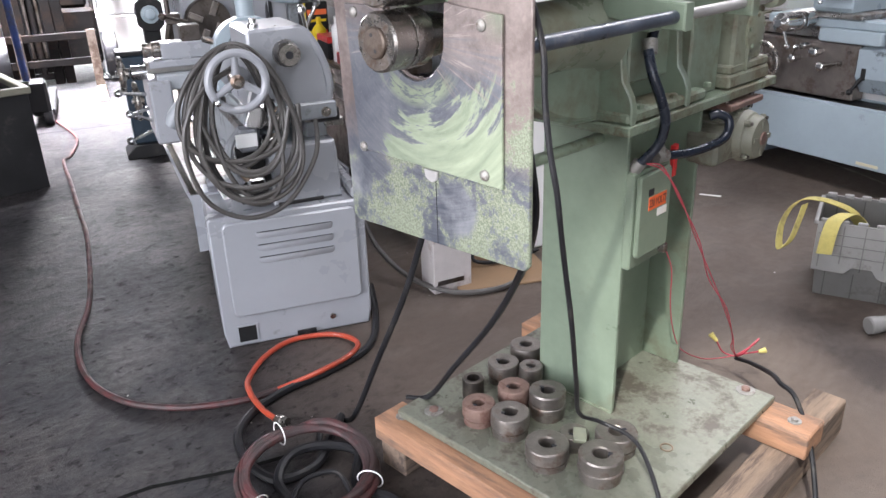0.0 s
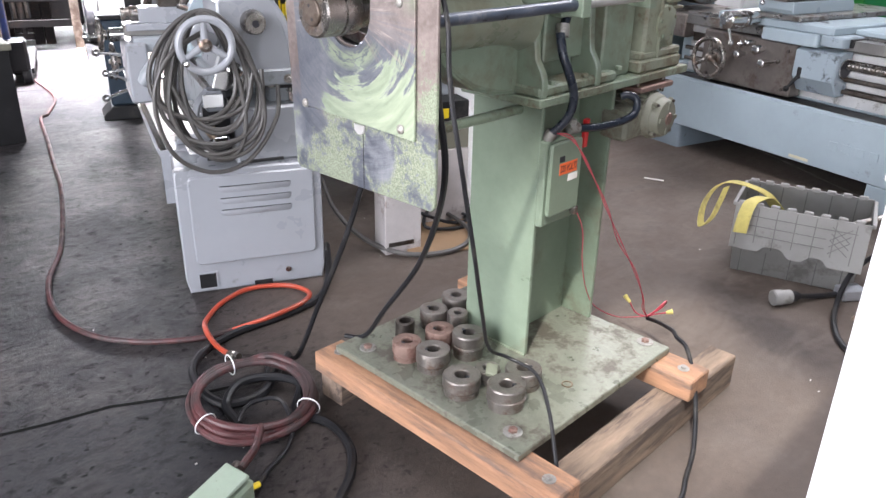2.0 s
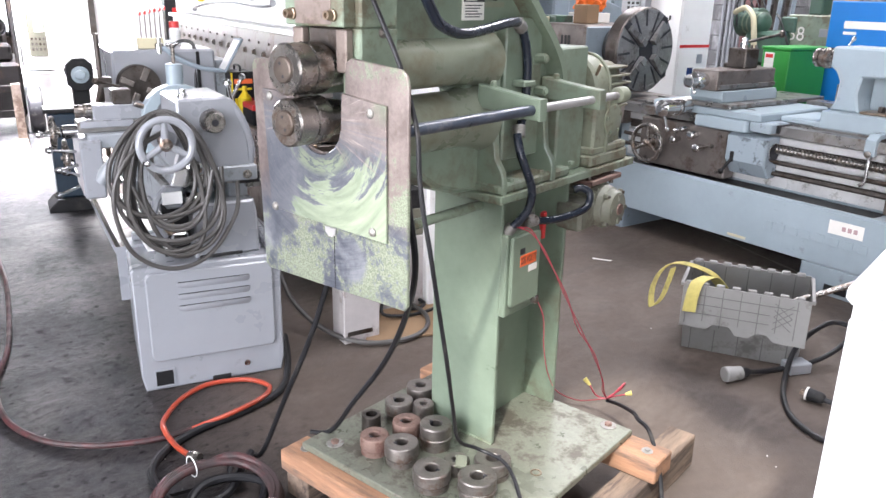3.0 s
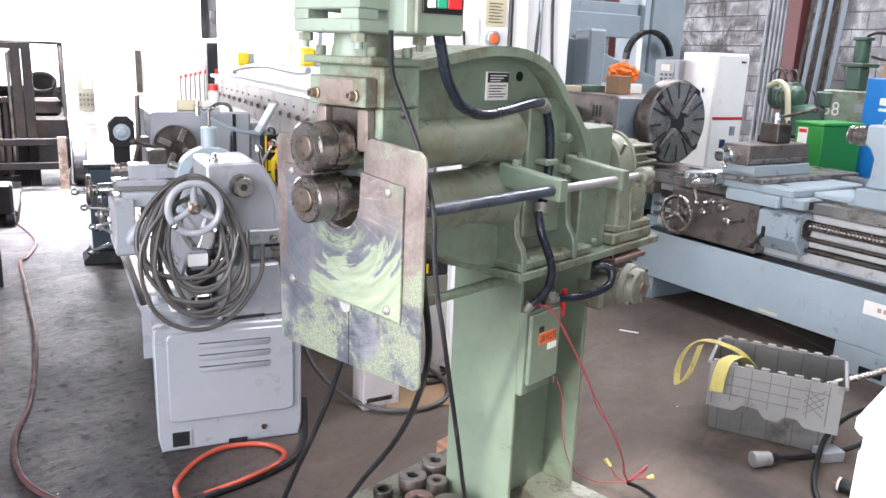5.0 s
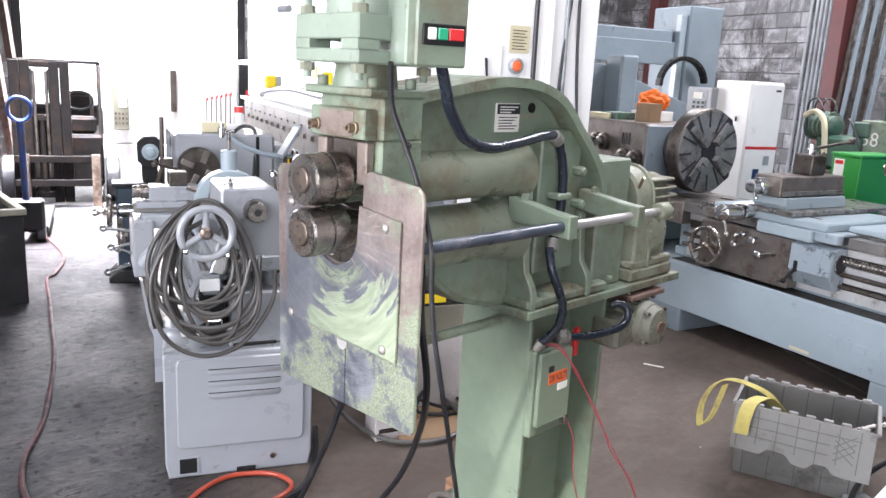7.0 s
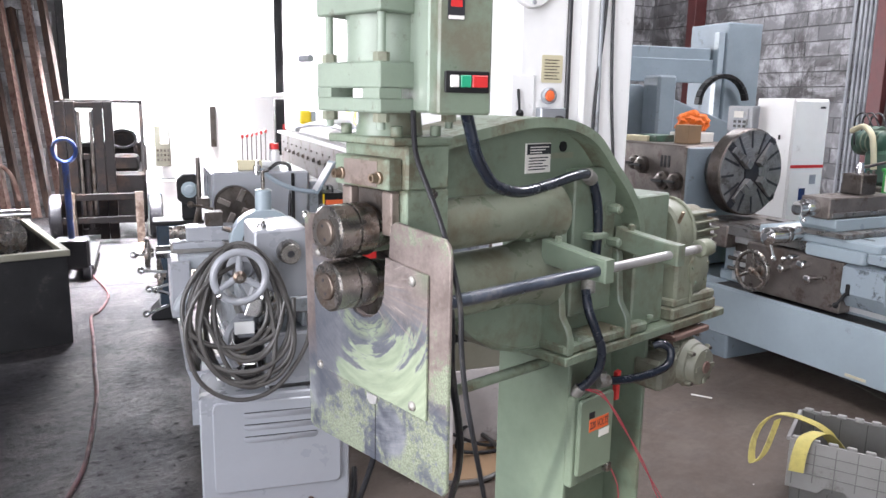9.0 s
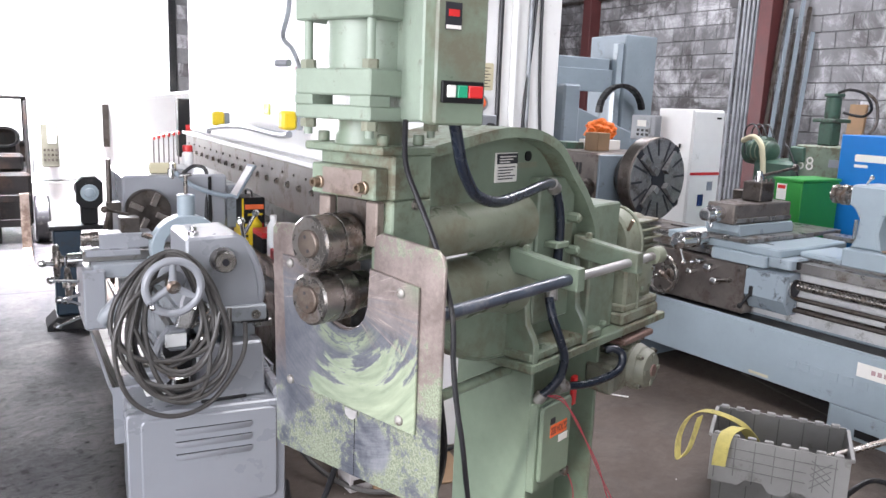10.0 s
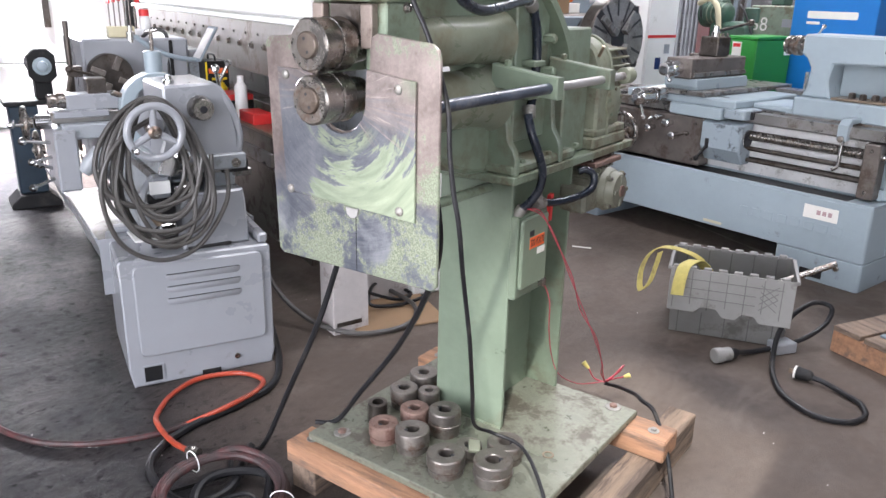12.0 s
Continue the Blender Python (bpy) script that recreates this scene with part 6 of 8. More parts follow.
part("yellow_patch", box(B(), -0.12, 0.0, -0.0722, -0.0703, 0.015, 0.06, 0), YELLOW_P, lc, "yellow printed label", local=True)
bx = small_box("white_carton", pose(0.86, 1.36, 0, 0, 0, -18), 0.17, 0.12, 0.36, OLD_CARTON, "dirty white cardboard carton standing on the floor", "carton", 0.003)
part("text_bar", box(B(), -0.07, 0.05, -0.0615, -0.0602, 0.035, 0.055, 0), STEEL_D, bx)
small_box("cardboard_sheet", pose(1.10, 1.30, 0.0005, 0, 0, -30), 0.42, 0.34, 0.012, CARD, "flat piece of brown cardboard on the floor", "cardboard")
cable("grey_floor_conduit", [(0.75, 1.75, 0.25), (0.72, 1.62, 0.14), (0.74, 1.45, 0.05), (0.80, 1.27, 0.02), (0.93, 1.16, 0.018), (1.08, 1.15, 0.022), (1.20, 1.25, 0.03), (1.25, 1.45, 0.04)], 0.011, CABLE_G, "grey flexible conduit bent along the floor", "conduit")
cable("tangled_cable", [(1.02, 1.50, 0.12), (1.10, 1.40, 0.07), (1.20, 1.34, 0.03), (1.32, 1.36, 0.02), (1.28, 1.46, 0.05), (1.15, 1.45, 0.09), (1.05, 1.38, 0.04), (1.18, 1.30, 0.022), (1.36, 1.28, 0.02)], 0.008, CABLE, "black cable tangled on the cardboard", "cable")


# ---- the blue-grey engine lathe ----
LR = pose(2.785, -0.356, 0, 0, 0, -15.4)


def build_engine_lathe():
    t = local_thing("engine_lathe", LR, "long blue-grey engine lathe with a worn steel bed", "lathe")
    # x into the machine, y along the bed towards the headstock
    part("tail_pedestal", prism(B(), rounded(0.0, 0.83, 0.0, 0.46, 0.02), "z", 0.0, 0.148, 0.003), BLUEGREY, t)
    bm = prism(B(), rounded(0.0, 0.83, 0.0, 2.9, 0.02), "z", 0.15, 0.44, 0.004)
    tr = part("chip_tray", bm, BLUEGREY, t)
    bm = B()
    box(bm, 0.002, 0.022, 0.0, 2.9, 0.438, 0.452, 0.003)
    box(bm, 0.80, 0.828, 0.0, 2.9, 0.438, 0.452, 0.003)
    box(bm, 0.02, 0.80, 0.0, 0.02, 0.438, 0.452, 0.003)
    part("tray_lip", bm, BLUEGREY, tr)
    # flat black strip stands in for the shaded inside of the tray
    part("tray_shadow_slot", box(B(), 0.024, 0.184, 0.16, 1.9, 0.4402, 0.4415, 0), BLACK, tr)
    part("head_pedestal", prism(B(), rounded(0.0, 0.83, 1.72, 2.9, 0.02), "z", 0.0, 0.148, 0.003), BLUEGREY_D, t)
    part("pedestal_slot", box(B(), -0.002, 0.02, 0.19, 0.31, 0.02, 0.06, 0), BLACK, t)
    part("pedestal_bolt", hexbolt(B(), (0.0, 0.12, 0.10), (-1, 0, 0), 0.014), STEEL, t)
    vn = part("vent_cover", box(B(), 0.23, 0.52, -0.012, 0.0, 0.16, 0.37, 0.006), BLUEGREY, t)
    for k in range(5):
        part("vent_slot", box(B(), 0.33, 0.42, -0.015, -0.0115, 0.22 + 0.025 * k, 0.23 + 0.025 * k, 0), GREY_D, vn)
    lab = part("machine_label", box(B(), -0.002, 0.0, 0.16, 0.34, 0.33, 0.40, 0), PAPER, t, "white printed label on the tray")
    for k in range(3):
        part("text_bar", box(B(), -0.003, -0.0018, 0.19 + 0.03 * k, 0.21 + 0.03 * k, 0.355, 0.378, 0), MARKER, lab)
    # raised maker's lettering as plain shapes
    for k in range(8):
        y = 0.70 - 0.075 * k
        part("maker_shape", box(B(), -0.004, 0.0, y - 0.05, y, 0.265, 0.31, 0.001), BLUEGREY, t)
    part("chipped_paint", box(B(), -0.0015, 0.0, 0.80, 0.92, 0.165, 0.18, 0), CREAM, t)
    # bed
    bm = B()
    box(bm, 0.19, 0.70, 0.05, 2.0, 0.442, 0.50, 0.004)
    box(bm, 0.22, 0.30, 0.05, 2.0, 0.50, 0.755, 0.006)
    box(bm, 0.58, 0.68, 0.05, 2.0, 0.50, 0.755, 0.006)
    part("bed_casting", bm, BLUEGREY, t)
    part("bed_end", box(B(), 0.20, 0.70, 0.02, 0.06, 0.442, 0.755, 0.01), BLUEGREY, t)
    for x0, x1, z in ((0.12, 0.215, 0.782), (0.225, 0.30, 0.79), (0.56, 0.64, 0.79), (0.65, 0.72, 0.782)):
        part("bed_way", prism(B(), [(x0, 0.75), (x1, 0.75), (x1 - 0.008, z + 0.02), (x0 + 0.008, z + 0.02)], "y", 0.005, 2.0), BED, t)
    # black sheet stands in for the shade down between the ways
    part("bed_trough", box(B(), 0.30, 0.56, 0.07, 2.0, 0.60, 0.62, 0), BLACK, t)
    # screws and bars along the front
    bm = rev(B(), [(k * 0.0055, (0.0175, 0.0175, 0.0225, 0.0225)[k % 4]) for k in range(144)], (0.15, 0.06, 0.672), (0, 1, 0), 14)
    part("lead_screw", bm, STEEL, t)
    for z, r in ((0.600, 0.013), (0.535, 0.012)):
        part("feed_rod", cyl(B(), (0.15, 0.09, z), (0.15, 1.9, z), r, seg=12), STEEL_D, t)
    for z0, z1 in ((0.455, 0.522), (0.548, 0.640), (0.694, 0.735)):
        part("way_cover", box(B(), 0.185, 0.20, 0.08, 1.9, z0, z1, 0.003), COVER, t, "bright steel way cover")
    # dark backing paints the shade in the gaps between the cover strips
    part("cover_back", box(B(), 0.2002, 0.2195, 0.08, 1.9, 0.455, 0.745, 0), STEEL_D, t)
    rb = part("rod_bracket", box(B(), 0.115, 0.20, 0.068, 0.148, 0.452, 0.735, 0.006), APRON, t)
    for z in (0.70, 0.49):
        part("bracket_bolt", hexbolt(B(), (0.115, 0.108, z), (-1, 0, 0), 0.010, 0.008), STEEL, rb)
    part("screw_end", rev(B(), [(0, 0.004), (0, 0.010), (0.03, 0.010), (0.032, 0.016), (0.05, 0.016), (0.055, 0.020), (0.066, 0.020)], (0.15, 0.0, 0.672), (0, 1, 0), 16), CHROME, t)
    st = part("bed_stop", prism(B(), [(0.10, 0.73), (0.10, 0.81), (0.135, 0.838), (0.24, 0.838), (0.24, 0.812), (0.15, 0.812), (0.135, 0.795), (0.135, 0.73)], "y", 0.235, 0.29, 0.004), BLUEGREY, t)
    part("stop_lever", tube(B(), [(0.13, 0.262, 0.735), (0.115, 0.262, 0.69), (0.112, 0.262, 0.60), (0.10, 0.285, 0.575)], 0.009, 8, 4), CHROME, st)
    part("stop_knob", cyl(B(), (0.098, 0.262, 0.74), (0.085, 0.262, 0.74), 0.017, seg=14, bev=0.003), STEEL, st)
    # carriage
    ca = part("saddle", box(B(), 0.07, 0.75, 0.86, 1.62, 0.812, 0.86, 0.008), BLUEGREY, t)
    part("saddle_wing", prism(B(), rounded(0.05, 0.24, 0.93, 1.285, 0.02, 3), "z", 0.745, 0.8118, 0.006), BLUEGREY, ca)
    part("saddle_wing", prism(B(), rounded(0.06, 0.24, 0.785, 0.925, 0.02, 3), "z", 0.760, 0.815, 0.006), CHIPPED, ca)
    part("saddle_pad", box(B(), 0.25, 0.60, 0.62, 0.855, 0.812, 0.842, 0.006), BLUEGREY, ca)
    part("wiper_plate", box(B(), 0.11, 0.22, 0.765, 0.784, 0.765, 0.808, 0.003), BLACK, ca)
    ap = part("apron", box(B(), 0.07, 0.17, 1.05, 1.70, 0.455, 0.742, 0.008), APRON, ca, "brown-grey machined apron")
    part("apron_cover", prism(B(), [(0.052, 0.585), (0.052, 0.725), (0.095, 0.742), (0.18, 0.742), (0.18, 0.505), (0.11, 0.505)], "y", 0.79, 1.045, 0.008), CHIPPED, ca, "chipped blue-grey half-nut cover")
    part("cover_bore", cyl(B(), (0.128, 0.7885, 0.655), (0.128, 0.80, 0.655), 0.046, seg=24), INK, ca)
    part("bore_ring", rev(B(), [(0, 0.046), (0, 0.054), (0.008, 0.054), (0.008, 0.046)], (0.128, 0.791, 0.655), (0, -1, 0), 24, close=False), CHROME, ca)
    part("half_nut_slot", box(B(), 0.046, 0.066, 0.985, 1.01, 0.575, 0.635, 0.004), BLACK, ca)
    ball_lever(t, (0.06, 0.995, 0.60), (0.02, 1.035, 0.515), 0.010, 0.017, BLACK)
    handwheel(t, (-0.03, 1.557, 0.60), (-1, 0, 0), 0.112, STEEL, 0.013, 3, "apron_wheel")
    part("wheel_boss", rev(B(), [(0, 0.05), (0.05, 0.05), (0.055, 0.03), (0.10, 0.03)], (0.07, 1.557, 0.60), (-1, 0, 0), 24), STEEL, ap)
    for y, z, r in ((1.39, 0.643, 0.022), (1.266, 0.688, 0.026), (1.213, 0.619, 0.024), (1.33, 0.715, 0.018)):
        part("apron_knob", rev(B(), [(0, r * 0.7), (0.03, r * 0.6), (0.035, r), (0.07, r), (0.075, r * 0.6)], (0.07, y, z), (-1, 0, 0), 18), CHROME, ap)
    ball_lever(t, (0.01, 1.39, 0.643), (-0.02, 1.35, 0.71), 0.007, 0.014)
    ball_lever(t, (0.01, 1.213, 0.619), (-0.02, 1.09, 0.655), 0.008, 0.015, STEEL_D)
    for y, z in ((1.10, 0.49), (1.64, 0.49), (1.10, 0.70)):
        part("apron_screw", cyl(B(), (0.07, y, z), (0.064, y, z), 0.010, seg=12), STEEL_D, ap)
    part("cross_slide", box(B(), 0.05, 1.02, 1.05, 1.36, 0.862, 0.888, 0.004), BED, ca)
    part("slide_edge", box(B(), 0.05, 1.02, 1.36, 1.375, 0.862, 0.88, 0.003), CHROME, ca)
    part("cross_dial", rev(B(), [(0, 0.035), (0.07, 0.035), (0.075, 0.046), (0.115, 0.046), (0.12, 0.040), (0.17, 0.040), (0.175, 0.050), (0.245, 0.050), (0.25, 0.042), (0.27, 0.02)], (0.05, 1.33, 0.85), (-1, 0, 0), 28), CHROME, ca)
    ball_lever(t, (-0.185, 1.33, 0.85), (-0.20, 1.27, 0.74), 0.008, 0.015)
    part("dial_band", rev(B(), [(0, 0.0465), (0.012, 0.0465)], (-0.045, 1.33, 0.85), (-1, 0, 0), 28), STEEL_D, ca)
    cp_ = part("compound_slide", prism(B(), [(0.10, 0.888), (0.62, 0.888), (0.62, 0.93), (0.60, 0.955), (0.08, 0.955), (0.08, 0.91)], "y", 1.13, 1.36, 0.005), BLUEGREY, ca)
    part("compound_top", box(B(), 0.04, 0.60, 1.15, 1.33, 0.9552, 1.07, 0.006), APRON, cp_)
    part("compound_gib", box(B(), 0.05, 0.59, 1.135, 1.1495, 0.965, 0.99, 0.002), BED, cp_)
    part("compound_dial", rev(B(), [(0, 0.040), (0.03, 0.040), (0.035, 0.048), (0.09, 0.048), (0.095, 0.04), (0.14, 0.036), (0.145, 0.02)], (0.04, 1.24, 1.012), (-1, 0, 0), 26), CHROME, cp_)
    ball_lever(t, (-0.085, 1.24, 1.012), (-0.10, 1.19, 0.955), 0.007, 0.013)
    tp = part("tool_post", box(B(), 0.33, 0.46, 1.185, 1.31, 1.0705, 1.185, 0.006), STEEL_D, cp_)
    for x in (0.35, 0.395, 0.44):
        part("post_screw", cyl(B(), (x, 1.20, 1.185), (x, 1.20, 1.205), 0.008, seg=8), STEEL_D, tp)
    part("post_stud", rev(B(), [(0, 0.026), (0.03, 0.026), (0.034, 0.018), (0.06, 0.016)], (0.395, 1.25, 1.185), (0, 0, 1), 18), CHROME, tp)
    ball_lever(t, (0.395, 1.25, 1.215), (0.74, 1.235, 1.262), 0.010, 0.024, STEEL_D)
    part("taper_bar", box(B(), 0.80, 0.93, 0.40, 1.04, 0.845, 0.875, 0.004), BED, t)
    part("taper_stud", cyl(B(), (0.82, 0.86, 0.875), (0.82, 0.86, 0.99), 0.012, seg=10), CHROME, t)
    part("steel_rule", box(B(), 0.17, 0.185, 0.97, 1.04, 0.8605, 0.865, 0), CHROME, t)
    # tailstock
    ts = part("tailstock_base", prism(B(), rounded(0.23, 0.70, 0.06, 0.62, 0.02), "z", 0.81, 0.905, 0.006), BLUEGREY, t)
    part("base_skirt", prism(B(), rounded(0.245, 0.69, 0.03, 0.66, 0.02), "z", 0.803, 0.84, 0.004), BLUEGREY, ts)
    bm = B()
    prism(bm, [(0.05, 1.10), (0.46, 1.085), (0.475, 1.0), (0.46, 0.94), (0.45, 0.905), (0.61, 0.905), (0.585, 0.96), (0.58, 1.06), (0.61, 1.11), (0.64, 1.13), (0.64, 1.225), (0.63, 1.235), (0.05, 1.235)], "x", 0.29, 0.55, 0.010)
    box(bm, 0.29, 0.55, 0.06, 0.125, 0.905, 1.105, 0.008)
    box(bm, 0.42, 0.46, 0.12, 0.46, 0.905, 1.10, 0)
    part("tailstock_body", bm, BLUEGREY, t)
    part("tailstock_quill", rev(B(), [(0, 0.03), (0.0, 0.045), (0.01, 0.052), (0.03, 0.052), (0.034, 0.045), (0.05, 0.045), (0.054, 0.055), (0.09, 0.055), (0.10, 0.045), (0.17, 0.045)], (0.42, 0.80, 1.165), (0, -1, 0), 28), STEEL, ts)
    part("wheel_collar", rev(B(), [(0, 0.06), (0.035, 0.06), (0.05, 0.035)], (0.42, 0.05, 1.175), (0, -1, 0), 24), BRONZE, ts)
    handwheel(t, (0.42, -0.02, 1.18), (0, -1, 0), 0.128, CHROME, 0.013, 3, "tailstock_wheel")
    part("wheel_grip", cyl(B(), (0.33, -0.03, 1.10), (0.33, -0.11, 1.10), 0.013, 0.016, 12, 0.003), CHROME, ts)
    part("tailstock_lube_box", box(B(), 0.37, 0.52, 0.08, 0.24, 1.2355, 1.365, 0.006), GREY_L, ts)
    part("box_label", box(B(), 0.37, 0.3685, 0.105, 0.135, 1.31, 1.345, 0), YEL_L, ts)
    ball_lever(t, (0.36, 0.60, 1.235), (0.345, 0.57, 1.275), 0.007, 0.013)
    part("clamp_hole", cyl(B(), (0.2885, 0.20, 1.165), (0.292, 0.20, 1.165), 0.011, seg=14), INK, ts)
    part("nut_pocket_tray", box(B(), 0.28, 0.41, 0.14, 0.44, 0.9052, 0.918, 0.004), BRONZE, ts)
    for x, y in ((0.33, 0.18), (0.35, 0.24), (0.32, 0.29), (0.35, 0.36)):
        part("loose_nut", hexbolt(B(), (x, y, 0.918), (0, 0, 1), 0.020, 0.026), STEEL_D, ts)
    # headstock and chuck
    hs = part("headstock", box(B(), 0.10, 0.80, 2.30, 3.1, 0.45, 1.275, 0.012), APRON, t, "brown-grey headstock with dark dials")
    part("headstock_side", box(B(), 0.11, 0.79, 2.28, 2.301, 0.46, 1.265, 0.008), BLUEGREY_D, hs)
    for y, z, r in ((2.78, 1.13, 0.05), (2.70, 1.12, 0.06), (2.48, 1.03, 0.062), (2.36, 1.035, 0.062)):
        dl = part("speed_dial", rev(B(), [(0, r), (0.03, r), (0.035, r * 0.7), (0.06, r * 0.6), (0.065, r * 0.3)], (0.10, y, z), (-1, 0, 0), 24), STEEL_D, hs)
        part("dial_grip", box(B(), 0.02, 0.04, y - r * 0.85, y + r * 0.85, z - 0.009, z + 0.009, 0.003), BLACK, dl)
    for y in (2.44, 2.475, 2.51):
        part("chart_slot", box(B(), 0.097, 0.101, y, y + 0.018, 1.12, 1.20, 0), BLACK, hs)
    part("gap_bridge", box(B(), 0.11, 0.75, 1.90, 2.28, 0.66, 0.80, 0.008), APRON, t)
    part("bridge_oval", rev(B(), [(0, 0.075), (0.004, 0.075), (0.005, 0.06)], (0.11, 2.08, 0.735), (-1, 0, 0), 28), COVER, t)
    cc = Vector((0.42, 2.03, 1.118))
    ck = part("chuck", rev(B(), [(0, 0.06), (0.0, 0.277), (0.008, 0.284), (0.10, 0.284), (0.11, 0.26), (0.25, 0.16)], cc, (0, 1, 0), 64), STEEL_D, t, "very large four-jaw chuck of dark steel")
    part("chuck_face", rev(B(), [(0, 0.064)] + [q for k in range(8) for q in ((-0.004, 0.067 + 0.0258 * k), (-0.004, 0.0885 + 0.0258 * k), (-0.0022, 0.0895 + 0.0258 * k), (-0.0022, 0.0915 + 0.0258 * k))] + [(0, 0.276)], cc, (0, 1, 0), 64, close=False), CHUCK, ck)
    for k in range(4):
        turn = Matrix.Translation(cc) @ Matrix.Rotation(radians(90 * k + 40), 4, "Y")
        part("jaw_slot", box(B(), 0.06, 0.279, -0.0050, -0.0030, -0.030, 0.030, 0, turn), INK, ck)
        steps = [(0.065, -0.050), (0.11, -0.050), (0.11, -0.038), (0.16, -0.038), (0.16, -0.026), (0.235, -0.026), (0.235, -0.0052), (0.065, -0.0052)]
        part("chuck_jaw", prism(B(), steps, "z", -0.023, 0.023, 0.003, turn), CHUCK, ck)
        part("jaw_screw", box(B(), 0.262, 0.281, -0.012, -0.0035, -0.011, 0.011, 0.001, turn), INK, ck)
        for d in (-26, 0, 26):
            ms = Matrix.Translation(cc) @ Matrix.Rotation(radians(90 * k + 85 + d), 4, "Y")
            part("tee_slot", box(B(), 0.125 if d else 0.16, 0.268, -0.0062, -0.0038, -0.0075, 0.0075, 0, ms), INK, ck)
    part("chuck_bore", cyl(B(), (0.42, 2.022, 1.118), (0.42, 2.031, 1.118), 0.062, seg=28), INK, ck)
    return t


build_engine_lathe()
# on the headstock
small_box("small_carton", LR @ pose(0.35, 2.55, 1.2755, 0, 0, 8), 0.14, 0.12, 0.13, CARD, "small open brown carton on the headstock", "carton")
small_box("green_parts_tin", LR @ pose(0.32, 2.83, 1.2755, 0, 0, -5), 0.16, 0.20, 0.05, GREEN_T, "flat green parts tin on the headstock", "tin")
small_box("parts_tray", LR @ pose(0.25, 2.93, 1.2755, 0, 0, 12), 0.12, 0.22, 0.04, CREAM, "shallow cream parts tray on the headstock", "tray")
bm = B()
bmesh.ops.create_icosphere(bm, subdivisions=4, radius=1.0)
for v in bm.verts:
    d = v.co.normalized()
    f = 1 + 0.30 * noise.noise(d * 2.3) + 0.22 * abs(noise.noise(d * 5.1 + Vector((3, 1, 2)))) + 0.10 * noise.noise(d * 11)
    v.co = Vector((d.x * 0.10 * f, d.y * 0.11 * f, max(-0.05, d.z * 0.085 * f) + 0.06))
ob = solid("orange_rag", bm, ORANGE_C, "crumpled orange cloth heaped on a carton", "cloth")
ob.matrix_world = LR @ pose(0.55, 2.72, 1.345)
small_box("rag_carton", LR @ pose(0.55, 2.72, 1.2755, 0, 0, 4), 0.22, 0.22, 0.07, PAPER, "pale carton under the orange cloth", "carton")
ob = solid("white_rag", box(B(), -0.10, 0.10, -0.05, 0.05, 0, 0.02, 0.009, None, 3), PAPER, "white rag lying on the lathe saddle", "rag")
ob.matrix_world = LR @ pose(0.13, 1.42, 0.8605, 0, 0, 10)


# ---- crate, strap, plug and pallet ----
CR = pose(1.752, 0.232, 0, 0, 0, -74.0)


